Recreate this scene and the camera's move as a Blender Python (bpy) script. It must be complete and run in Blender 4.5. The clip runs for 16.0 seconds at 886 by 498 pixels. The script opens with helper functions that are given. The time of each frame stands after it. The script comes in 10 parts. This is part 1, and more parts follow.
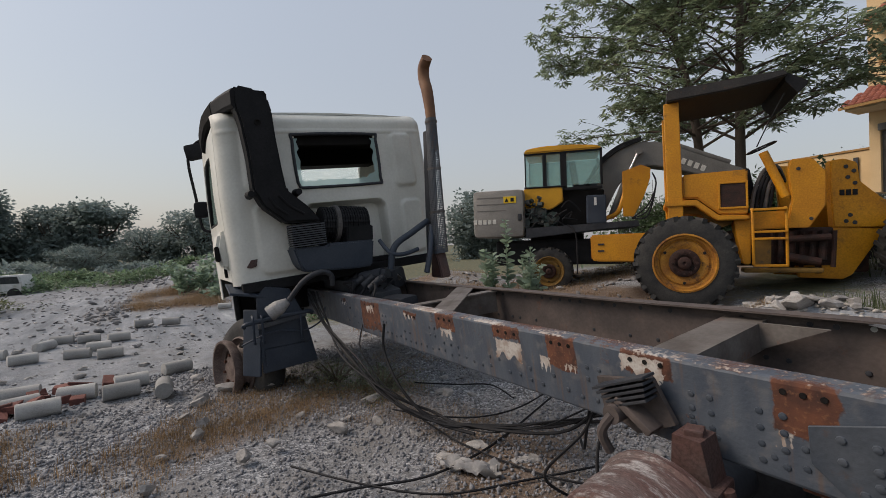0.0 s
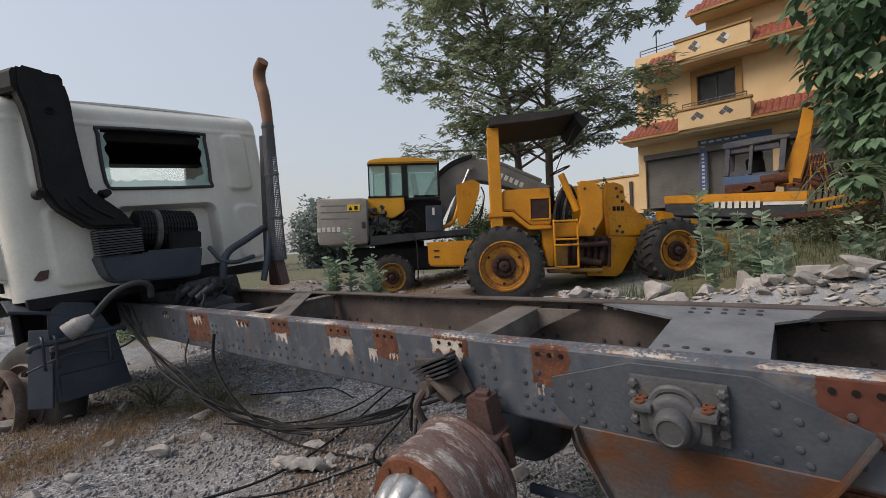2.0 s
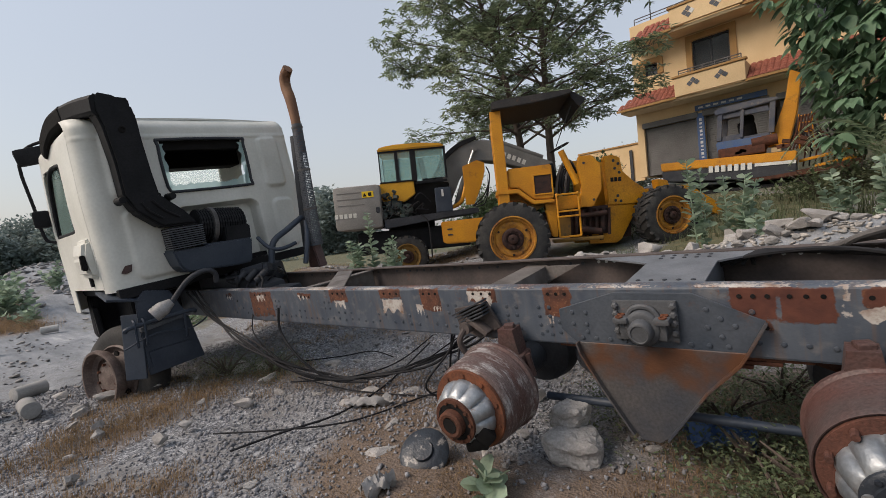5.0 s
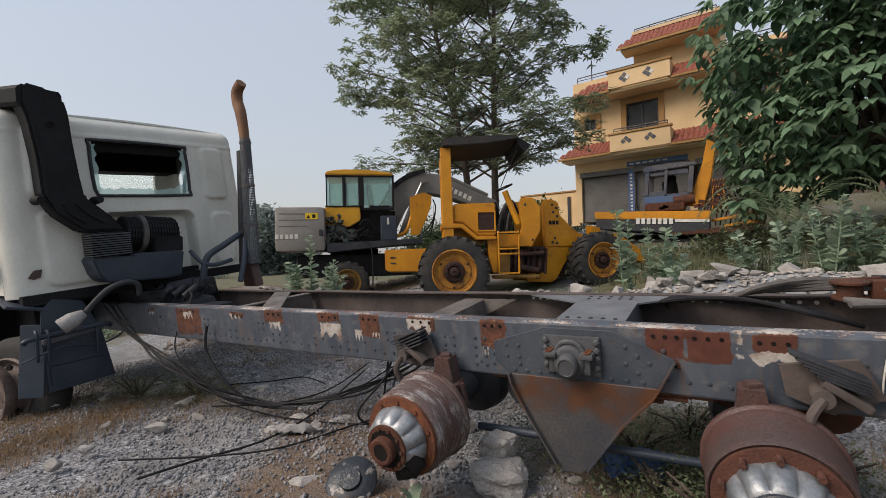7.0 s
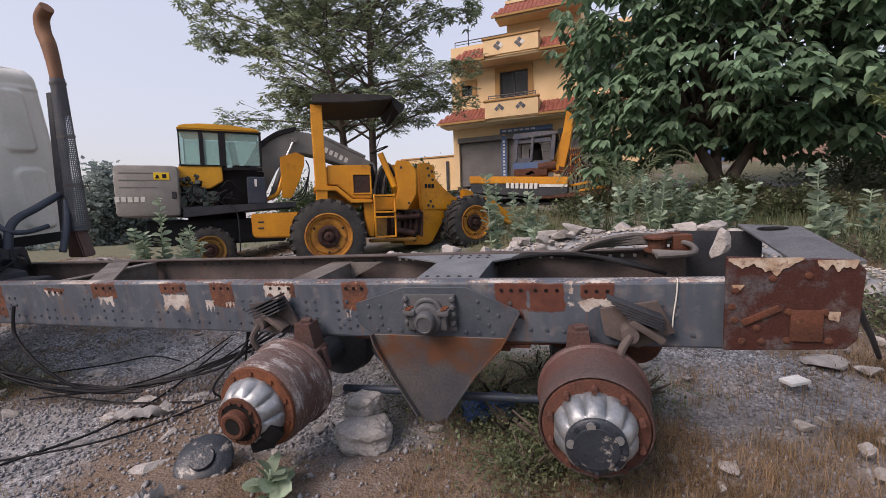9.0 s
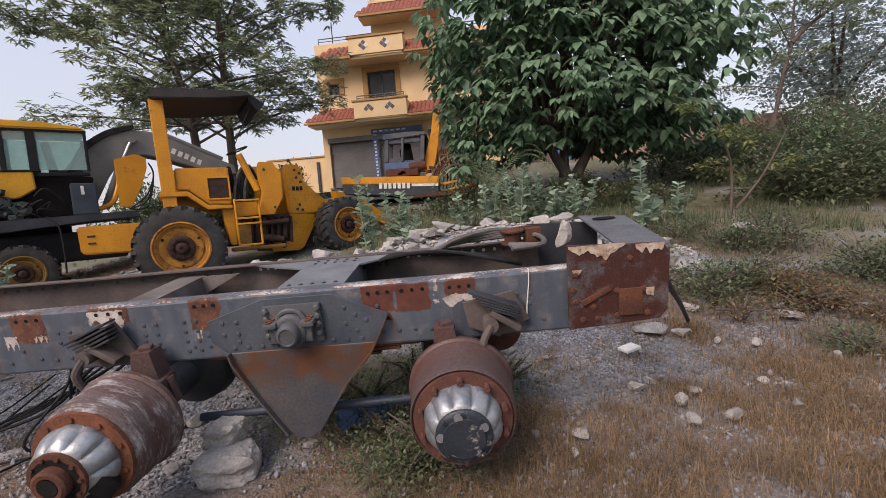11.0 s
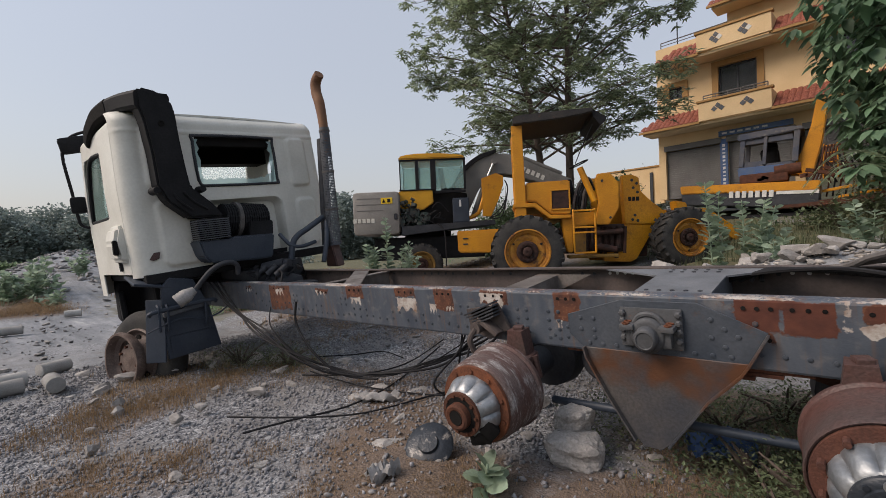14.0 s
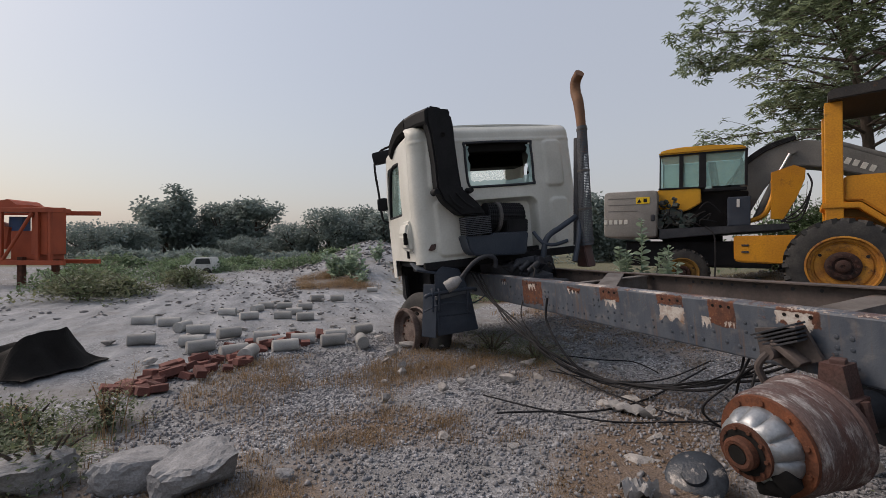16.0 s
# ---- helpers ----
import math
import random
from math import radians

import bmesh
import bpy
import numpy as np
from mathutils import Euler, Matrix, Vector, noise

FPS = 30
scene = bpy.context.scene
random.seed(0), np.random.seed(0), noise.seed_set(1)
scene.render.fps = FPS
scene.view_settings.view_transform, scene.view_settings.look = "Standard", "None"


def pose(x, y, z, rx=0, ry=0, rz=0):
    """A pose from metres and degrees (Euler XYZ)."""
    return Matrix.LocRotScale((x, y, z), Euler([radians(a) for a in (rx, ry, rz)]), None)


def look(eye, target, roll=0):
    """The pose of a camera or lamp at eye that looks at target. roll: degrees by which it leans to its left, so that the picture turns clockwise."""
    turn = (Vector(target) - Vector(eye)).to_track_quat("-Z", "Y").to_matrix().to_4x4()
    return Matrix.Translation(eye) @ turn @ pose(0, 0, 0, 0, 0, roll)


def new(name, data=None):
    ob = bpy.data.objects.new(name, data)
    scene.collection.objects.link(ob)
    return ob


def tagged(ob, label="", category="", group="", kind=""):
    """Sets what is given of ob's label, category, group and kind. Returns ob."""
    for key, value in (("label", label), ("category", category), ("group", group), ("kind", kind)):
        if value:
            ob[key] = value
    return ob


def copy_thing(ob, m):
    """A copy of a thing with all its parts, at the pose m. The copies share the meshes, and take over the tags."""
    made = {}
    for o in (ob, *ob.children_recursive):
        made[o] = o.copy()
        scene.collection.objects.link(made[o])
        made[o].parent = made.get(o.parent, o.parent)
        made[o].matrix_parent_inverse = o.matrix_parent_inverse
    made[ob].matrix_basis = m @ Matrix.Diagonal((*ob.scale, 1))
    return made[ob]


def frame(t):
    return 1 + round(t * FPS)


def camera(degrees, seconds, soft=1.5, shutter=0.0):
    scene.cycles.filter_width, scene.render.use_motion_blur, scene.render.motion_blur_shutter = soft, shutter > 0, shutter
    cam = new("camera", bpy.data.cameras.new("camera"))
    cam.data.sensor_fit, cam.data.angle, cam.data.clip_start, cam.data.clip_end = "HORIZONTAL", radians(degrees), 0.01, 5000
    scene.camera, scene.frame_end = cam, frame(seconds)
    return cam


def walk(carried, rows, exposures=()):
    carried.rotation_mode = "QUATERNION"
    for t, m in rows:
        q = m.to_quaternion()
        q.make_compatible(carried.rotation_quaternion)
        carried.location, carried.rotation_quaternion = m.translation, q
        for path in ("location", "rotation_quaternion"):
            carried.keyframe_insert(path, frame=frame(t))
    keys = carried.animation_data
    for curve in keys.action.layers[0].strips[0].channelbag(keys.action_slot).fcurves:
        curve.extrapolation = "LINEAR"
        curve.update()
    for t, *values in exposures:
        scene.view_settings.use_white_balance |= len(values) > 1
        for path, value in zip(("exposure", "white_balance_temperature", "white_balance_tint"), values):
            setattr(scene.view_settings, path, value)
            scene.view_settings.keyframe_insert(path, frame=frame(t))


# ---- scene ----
cam = camera(89.9, 16.0, soft=0.6)
PATH = [
    (0, (0.201, -1.457, 1.287), (-1.494, -0.397, 1.267), -1.7),
    (0.5, (0.305, -1.552, 1.265), (-1.175, -0.208, 1.296), -2.5),
    (1, (0.357, -1.552, 1.262), (-0.964, -0.05, 1.294), -2.3),
    (1.5, (0.386, -1.542, 1.257), (-0.843, 0.035, 1.273), -2.0),
    (2, (0.432, -1.534, 1.262), (-0.816, 0.029, 1.257), -2.1),
    (2.5, (0.497, -1.575, 1.258), (-0.874, -0.119, 1.252), -2.4),
    (3, (0.547, -1.608, 1.225), (-0.877, -0.205, 1.194), -1.9),
    (3.5, (0.589, -1.624, 1.199), (-0.88, -0.274, 1.071), 3.5),
    (4, (0.661, -1.707, 1.231), (-0.677, -0.226, 1.105), -4.6),
    (4.2, (0.687, -1.836, 1.236), (-0.577, -0.292, 1.111), -7.0),
    (6.3, (0.745, -2.218, 1.25), (-0.536, -0.683, 1.264), -3.1),
    (6.5, (0.754, -2.211, 1.248), (-0.467, -0.627, 1.27), -2.7),
    (7, (0.751, -2.196, 1.237), (-0.301, -0.495, 1.266), -1.4),
    (7.5, (0.773, -2.173, 1.231), (-0.131, -0.389, 1.252), -1.3),
    (8, (0.791, -2.161, 1.224), (-0.05, -0.347, 1.186), -1.1),
    (8.5, (0.817, -2.142, 1.223), (0.078, -0.286, 1.122), -1.2),
    (9, (0.85, -2.121, 1.218), (0.269, -0.213, 1.071), -1.9),
    (9.5, (0.875, -2.112, 1.216), (0.409, -0.177, 1.023), -2.5),
    (10, (0.91, -2.092, 1.226), (0.62, -0.124, 1.013), -3.3),
    (10.2, (0.926, -2.083, 1.226), (0.711, -0.106, 1.015), -3.8),
    (12.3, (0.887, -2.092, 1.209), (0.887, -0.095, 1.092), -4.5),
    (12.5, (0.864, -2.097, 1.21), (0.754, -0.104, 1.098), -4.2),
    (13, (0.821, -2.134, 1.213), (0.348, -0.193, 1.119), -3.4),
    (13.5, (0.796, -2.179, 1.196), (-0.19, -0.44, 1.139), -3.2),
    (14, (0.777, -2.22, 1.182), (-0.54, -0.715, 1.149), -2.4),
    (14.5, (0.766, -2.236, 1.188), (-0.691, -0.865, 1.17), -1.9),
    (15, (0.742, -2.243, 1.172), (-0.79, -0.957, 1.158), -0.2),
    (15.5, (0.745, -2.294, 1.17), (-1.015, -1.345, 1.155), 1.2),
    (16, (0.727, -2.298, 1.159), (-1.173, -1.675, 1.151), 0.4),
]
walk(cam, [(t, look(eye, target, roll)) for t, eye, target, roll in PATH],
     exposures=((0, -0.10, 6500, 10), (1.5, 0.08, 6500, 10), (3, 0.13, 6500, 10), (4, 0.16, 6500, 10), (6.5, 0.14, 6500, 10), (7, 0.17, 6500, 10), (8, 0.26, 6480, 14), (9, 0.40, 6450, 20), (10, 0.46, 6450, 19), (12.5, 0.36, 6450, 18), (13.2, 0.25, 6480, 15), (14, 0.09, 6500, 12), (15, 0.01, 6500, 11), (16, -0.08, 6560, 13)))

# ---- light: hazy late-afternoon sky, no hard shadows ----
world = bpy.data.worlds.new("sky")
scene.world = world
world.use_nodes = True
wn, wl = world.node_tree.nodes, world.node_tree.links
wn.clear()
sky = wn.new("ShaderNodeTexSky")
sky.sky_type = "NISHITA"
sky.sun_disc = False
sky.sun_elevation = radians(42)
sky.sun_rotation = radians(215)
sky.dust_density = 2.5
sky.air_density = 1.5
sky.ozone_density = 2.0
coord = wn.new("ShaderNodeTexCoord")
sep = wn.new("ShaderNodeSeparateXYZ")
wl.new(coord.outputs["Generated"], sep.inputs[0])
haze = wn.new("ShaderNodeValToRGB")
haze.color_ramp.elements[0].position, haze.color_ramp.elements[0].color = 0.0, (0.505, 0.485, 0.52, 1)
haze.color_ramp.elements[1].position, haze.color_ramp.elements[1].color = 0.75, (0.585, 0.625, 0.69, 1)
el = haze.color_ramp.elements.new(0.22)
el.color = (0.555, 0.56, 0.60, 1)
wl.new(sep.outputs["Z"], haze.inputs[0])
bg_sky, bg_haze, add, outw = (wn.new(k) for k in ("ShaderNodeBackground", "ShaderNodeBackground", "ShaderNodeAddShader", "ShaderNodeOutputWorld"))
bg_sky.inputs["Strength"].default_value = 0.05
bg_haze.inputs["Strength"].default_value = 0.67
wl.new(sky.outputs[0], bg_sky.inputs[0])
wl.new(haze.outputs[0], bg_haze.inputs[0])
wl.new(bg_sky.outputs[0], add.inputs[0])
wl.new(bg_haze.outputs[0], add.inputs[1])
wl.new(add.outputs[0], outw.inputs[0])
sun_data = bpy.data.lights.new("sun", "SUN")
sun_data.energy, sun_data.angle, sun_data.color = 2.7, radians(30), (1.0, 0.85, 0.72)
sun = new("sun", sun_data)
sun.matrix_world = look((-14, -20, 22), (0, 0, 0))

# ---- materials ----
def mat(name, c1, c2=None, rough=0.7, metal=0.0, scale=6.0, fine=60.0, bump=0.15, c3=None, c3_amount=0.4, spread=0.12, island=0.0, objvar=0.0, dist=0.01, stretch=(1, 1, 1), gloss_var=0.15, spec=0.35):
    """Two-scale procedural surface: c1 to c2 by broad noise, c3 in worn patches, fine grain and bump."""
    m = bpy.data.materials.new(name)
    m.use_nodes = True
    n, l = m.node_tree.nodes, m.node_tree.links
    b = n["Principled BSDF"]
    tc = n.new("ShaderNodeTexCoord")
    mp = n.new("ShaderNodeMapping")
    mp.inputs["Scale"].default_value = stretch
    l.new(tc.outputs["Object"], mp.inputs[0])
    big = n.new("ShaderNodeTexNoise")
    big.inputs["Scale"].default_value, big.inputs["Detail"].default_value = scale, 6
    l.new(mp.outputs[0], big.inputs["Vector"])
    small = n.new("ShaderNodeTexNoise")
    small.inputs["Scale"].default_value, small.inputs["Detail"].default_value = fine, 4
    l.new(mp.outputs[0], small.inputs["Vector"])
    ramp = n.new("ShaderNodeMapRange")
    ramp.inputs[1].default_value, ramp.inputs[2].default_value = 0.35, 0.65
    l.new(big.outputs[0], ramp.inputs[0])
    mix = n.new("ShaderNodeMix")
    mix.data_type = "RGBA"
    mix.inputs[6].default_value, mix.inputs[7].default_value = (*c1, 1), (*(c2 or [v * 0.75 for v in c1]), 1)
    l.new(ramp.outputs[0], mix.inputs[0])
    col = mix.outputs[2]
    if c3:
        mus = n.new("ShaderNodeTexNoise")
        mus.inputs["Scale"].default_value, mus.inputs["Detail"].default_value, mus.inputs["Roughness"].default_value = scale * 1.7, 9, 0.7
        off = n.new("ShaderNodeMapping")
        off.inputs["Location"].default_value = (3.1, 7.7, 1.3)
        l.new(mp.outputs[0], off.inputs[0])
        l.new(off.outputs[0], mus.inputs["Vector"])
        r3 = n.new("ShaderNodeMapRange")
        r3.inputs[1].default_value, r3.inputs[2].default_value = 0.78 - 0.5 * c3_amount, 0.82 - 0.5 * c3_amount + 0.11
        l.new(mus.outputs[0], r3.inputs[0])
        m3 = n.new("ShaderNodeMix")
        m3.data_type = "RGBA"
        l.new(r3.outputs[0], m3.inputs[0])
        l.new(col, m3.inputs[6])
        m3.inputs[7].default_value = (*c3, 1)
        col = m3.outputs[2]
    hs = n.new("ShaderNodeHueSaturation")
    va = n.new("ShaderNodeMapRange")
    va.inputs[1].default_value, va.inputs[2].default_value, va.inputs[3].default_value, va.inputs[4].default_value = 0.3, 0.7, 1 - spread, 1 + spread
    l.new(small.outputs[0], va.inputs[0])
    val = va.outputs[0]
    if island or objvar:
        src = n.new("ShaderNodeNewGeometry").outputs["Random Per Island"] if island else n.new("ShaderNodeObjectInfo").outputs["Random"]
        k = island or objvar
        vb = n.new("ShaderNodeMapRange")
        vb.inputs[3].default_value, vb.inputs[4].default_value = 1 - k, 1 + k
        l.new(src, vb.inputs[0])
        mu = n.new("ShaderNodeMath")
        mu.operation = "MULTIPLY"
        l.new(val, mu.inputs[0])
        l.new(vb.outputs[0], mu.inputs[1])
        val = mu.outputs[0]
    l.new(val, hs.inputs["Value"])
    l.new(col, hs.inputs["Color"])
    l.new(hs.outputs[0], b.inputs["Base Color"])
    rr = n.new("ShaderNodeMapRange")
    rr.inputs[3].default_value, rr.inputs[4].default_value = max(0.02, rough - gloss_var), min(1, rough + gloss_var)
    l.new(big.outputs[0], rr.inputs[0])
    l.new(rr.outputs[0], b.inputs["Roughness"])
    b.inputs["Metallic"].default_value = metal
    b.inputs["Specular IOR Level"].default_value = spec
    if bump:
        bp = n.new("ShaderNodeBump")
        bp.inputs["Strength"].default_value, bp.inputs["Distance"].default_value = bump, dist
        l.new(small.outputs[0], bp.inputs["Height"])
        l.new(bp.outputs[0], b.inputs["Normal"])
    return m


def leaf(name, c1, c2, vary, scale):
    """Thin foliage: lets part of the light through, varies from leaf to leaf and in broad drifts."""
    m = mat(name, c1, c2, rough=0.5, scale=scale, bump=0.0, island=vary, spec=0.35)
    n, l = m.node_tree.nodes, m.node_tree.links
    b = n["Principled BSDF"]
    tl, mx = n.new("ShaderNodeBsdfTranslucent"), n.new("ShaderNodeMixShader")
    l.new(b.inputs["Base Color"].links[0].from_socket, tl.inputs[0])
    mx.inputs[0].default_value = 0.42
    l.new(b.outputs[0], mx.inputs[1])
    l.new(tl.outputs[0], mx.inputs[2])
    l.new(mx.outputs[0], n["Material Output"].inputs[0])
    return m


RUST = (0.10, 0.036, 0.019)
M = dict(
    cab=mat("cab_white", (0.67, 0.665, 0.615), (0.58, 0.575, 0.525), rough=0.45, scale=2.5, fine=40, bump=0.03, c3=(0.34, 0.28, 0.2), c3_amount=0.12, spread=0.05),
    black=mat("black_plastic", (0.010, 0.0105, 0.012), (0.018, 0.018, 0.020), rough=0.65, scale=5, bump=0.1, spread=0.2, spec=0.15),
    dark=mat("dark_steel", (0.020, 0.023, 0.030), (0.040, 0.042, 0.048), rough=0.6, scale=7, bump=0.15, c3=(0.07, 0.04, 0.027), c3_amount=0.3, spread=0.2),
    guard=mat("mudguard_grey", (0.024, 0.034, 0.052), (0.040, 0.050, 0.068), rough=0.5, scale=4, bump=0.06, c3=(0.09, 0.09, 0.088), c3_amount=0.2),
    greysteel=mat("grey_painted_steel", (0.052, 0.060, 0.074), (0.090, 0.095, 0.105), rough=0.58, scale=5, bump=0.12, c3=(0.15, 0.075, 0.04), c3_amount=0.3),
    inner=mat("dusty_inner_steel", (0.11, 0.088, 0.080), (0.06, 0.05, 0.048), rough=0.75, scale=4, bump=0.15, c3=(0.13, 0.06, 0.035), c3_amount=0.35),
    topsteel=mat("worn_top_steel", (0.15, 0.135, 0.125), (0.085, 0.072, 0.064), rough=0.6, scale=6, bump=0.12, c3=(0.17, 0.07, 0.04), c3_amount=0.35),
    rust=mat("rust", RUST, (0.055, 0.025, 0.017), rough=0.85, scale=9, fine=120, bump=0.4, c3=(0.17, 0.08, 0.04), c3_amount=0.35, spread=0.25),
    drum=mat("drum_rust", (0.085, 0.042, 0.036), (0.070, 0.050, 0.047), rough=0.5, scale=5, fine=90, bump=0.25, c3=(0.17, 0.13, 0.12), c3_amount=0.28, spread=0.28),
    drumpale=mat("drum_scoured", (0.080, 0.042, 0.036), (0.105, 0.078, 0.073), rough=0.6, scale=7, fine=90, bump=0.35, c3=(0.30, 0.285, 0.28), c3_amount=0.56, spread=0.35, stretch=(0.7, 2.4, 0.7)),
    capworn=mat("worn_cap", (0.030, 0.037, 0.048), (0.020, 0.025, 0.033), rough=0.4, scale=9, fine=80, bump=0.3, c3=(0.50, 0.46, 0.42), c3_amount=0.42, spread=0.2),
    dirtywhite=mat("dirty_plastic", (0.30, 0.29, 0.285), (0.20, 0.195, 0.19), rough=0.6, scale=9, fine=60, bump=0.15, c3=(0.09, 0.085, 0.08), c3_amount=0.4),
    hosegrey=mat("dusty_hose", (0.13, 0.12, 0.115), (0.075, 0.07, 0.068), rough=0.8, scale=8, fine=60, bump=0.25),
    rustorange=mat("orange_rust", (0.17, 0.058, 0.026), (0.085, 0.034, 0.02), rough=0.85, scale=12, fine=120, bump=0.3, spread=0.2),
    alu=mat("worn_aluminium", (0.36, 0.37, 0.38), (0.20, 0.22, 0.24), rough=0.48, metal=0.7, scale=10, bump=0.2, c3=(0.15, 0.085, 0.055), c3_amount=0.36),
    rubber=mat("tyre_rubber", (0.022, 0.022, 0.023), (0.05, 0.048, 0.045), rough=0.85, scale=6, bump=0.2, c3=(0.11, 0.10, 0.09), c3_amount=0.25, spread=0.2),
    cable=mat("cable_black", (0.013, 0.013, 0.015), (0.024, 0.024, 0.026), rough=0.6, scale=8, bump=0.05, spec=0.15),
    yellow=mat("machine_yellow", (0.56, 0.245, 0.010), (0.45, 0.185, 0.010), rough=0.5, scale=2.5, fine=50, bump=0.05, c3=(0.15, 0.072, 0.022), c3_amount=0.40, spread=0.16),
    yellow2=mat("excavator_yellow", (0.62, 0.32, 0.015), (0.52, 0.26, 0.015), rough=0.45, scale=2.5, fine=50, bump=0.04, c3=(0.22, 0.13, 0.05), c3_amount=0.15),
    grey=mat("excavator_grey", (0.135, 0.128, 0.12), (0.185, 0.175, 0.16), rough=0.7, scale=3, fine=40, bump=0.08, c3=(0.32, 0.29, 0.25), c3_amount=0.3),
    cwgrey=mat("counterweight_grey", (0.26, 0.245, 0.225), (0.20, 0.19, 0.175), rough=0.7, scale=3, fine=40, bump=0.1, c3=(0.36, 0.33, 0.28), c3_amount=0.3),
    blue=mat("faded_blue", (0.05, 0.10, 0.24), (0.08, 0.12, 0.2), rough=0.6, scale=4, c3=(0.2, 0.18, 0.16), c3_amount=0.3),
    orange=mat("crusher_orange", (0.40, 0.080, 0.030), (0.29, 0.062, 0.028), rough=0.6, scale=2, c3=(0.2, 0.08, 0.04), c3_amount=0.25),
    wall=mat("house_plaster", (0.62, 0.455, 0.26), (0.55, 0.395, 0.22), rough=0.85, scale=1.2, fine=30, bump=0.1, c3=(0.40, 0.29, 0.16), c3_amount=0.25, spread=0.06),
    trimp=mat("house_trim", (0.58, 0.45, 0.28), (0.50, 0.38, 0.23), rough=0.85, scale=1.5, bump=0.08, spread=0.05),
    brownp=mat("house_surround", (0.33, 0.19, 0.07), (0.28, 0.16, 0.06), rough=0.8, scale=2, bump=0.08),
    tile=mat("roof_tile", (0.26, 0.085, 0.055), (0.20, 0.065, 0.045), rough=0.8, scale=5, bump=0.2, objvar=0.15, c3=(0.15, 0.09, 0.07), c3_amount=0.3),
    shutter=mat("shutter_grey", (0.15, 0.145, 0.14), (0.12, 0.115, 0.11), rough=0.55, metal=0.2, scale=1.5, bump=0.05),
    bark=mat("bark", (0.11, 0.085, 0.07), (0.075, 0.06, 0.05), rough=0.9, scale=8, fine=40, bump=0.6, stretch=(1, 1, 0.3), dist=0.02),
    leaf_a=leaf("leaf_broad", (0.175, 0.265, 0.165), (0.105, 0.18, 0.105), 0.55, 0.7),
    leaf_b=leaf("leaf_fine", (0.30, 0.36, 0.235), (0.205, 0.255, 0.155), 0.45, 0.7),
    leaf_c=leaf("leaf_milkweed", (0.33, 0.41, 0.31), (0.21, 0.29, 0.20), 0.35, 2.0),
    leaf_d=leaf("leaf_shrub", (0.105, 0.145, 0.075), (0.14, 0.145, 0.085), 0.45, 1.5),
    leaf_y=leaf("leaf_yellowing", (0.24, 0.25, 0.10), (0.15, 0.19, 0.08), 0.4, 2.0),
    leaf_v=leaf("leaf_creeper", (0.17, 0.24, 0.135), (0.115, 0.17, 0.095), 0.45, 1.0),
    # distance haze is put into this pale bluish leaf colour
    far_leaf_haze=leaf("far_foliage_haze", (0.235, 0.285, 0.265), (0.165, 0.21, 0.20), 0.22, 0.3),
    drygrass=leaf("dry_grass", (0.31, 0.215, 0.125), (0.21, 0.145, 0.082), 0.45, 2.0),
    greengrass=leaf("weed_grass", (0.15, 0.115, 0.058), (0.22, 0.14, 0.075), 0.45, 1.0),
    stone=mat("grey_stone", (0.25, 0.248, 0.26), (0.17, 0.17, 0.18), rough=0.9, scale=5, fine=60, bump=0.3, island=0.3, spread=0.15),
    rock=mat("pale_rock", (0.37, 0.352, 0.335), (0.27, 0.255, 0.242), rough=0.95, scale=3, fine=70, bump=0.55, spread=0.2, dist=0.010, objvar=0.2, c3=(0.25, 0.21, 0.17), c3_amount=0.3),
    concrete=mat("concrete", (0.34, 0.335, 0.325), (0.27, 0.265, 0.255), rough=0.9, scale=6, fine=90, bump=0.25, objvar=0.22, spread=0.1),
    brick=mat("brick_red", (0.165, 0.066, 0.053), (0.115, 0.050, 0.043), rough=0.9, scale=8, fine=80, bump=0.45, objvar=0.35, c3=(0.28, 0.23, 0.21), c3_amount=0.28),
    white=mat("white_scrap", (0.62, 0.62, 0.60), (0.5, 0.5, 0.48), rough=0.7, scale=6, bump=0.1),
    cream=mat("cream_paint", (0.44, 0.38, 0.31), (0.30, 0.20, 0.13), rough=0.7, scale=14, fine=90, bump=0.2, c3=(0.11, 0.045, 0.025), c3_amount=0.55),
    tarp=mat("black_tarp", (0.008, 0.0075, 0.0075), (0.016, 0.015, 0.0145), rough=0.8, scale=3, bump=0.3, spec=0.1),
    chrome=mat("worn_chrome", (0.55, 0.55, 0.55), (0.4, 0.4, 0.4), rough=0.3, metal=1.0, scale=8, bump=0.05),
    lettering=mat("pale_lettering", (0.62, 0.60, 0.54), (0.52, 0.50, 0.45), rough=0.7, scale=8, bump=0.0),
    sign=mat("warning_yellow", (0.75, 0.50, 0.02), (0.68, 0.45, 0.02), rough=0.5, scale=4, bump=0.0),
)


def glass(name, color, alpha):
    m = bpy.data.materials.new(name)
    m.use_nodes = True
    n, l = m.node_tree.nodes, m.node_tree.links
    b = n["Principled BSDF"]
    b.inputs["Base Color"].default_value = (*color, 1)
    b.inputs["Roughness"].default_value = 0.08
    tr = n.new("ShaderNodeBsdfTransparent")
    tr.inputs[0].default_value = (*[0.5 + 0.5 * c for c in color], 1)
    mx = n.new("ShaderNodeMixShader")
    mx.inputs[0].default_value = alpha
    l.new(tr.outputs[0], mx.inputs[1])
    l.new(b.outputs[0], mx.inputs[2])
    l.new(mx.outputs[0], n["Material Output"].inputs[0])
    return m


M["glass"] = glass("cab_glass", (0.42, 0.62, 0.58), 0.30)
M["glass_dark"] = glass("window_glass", (0.05, 0.055, 0.06), 0.8)


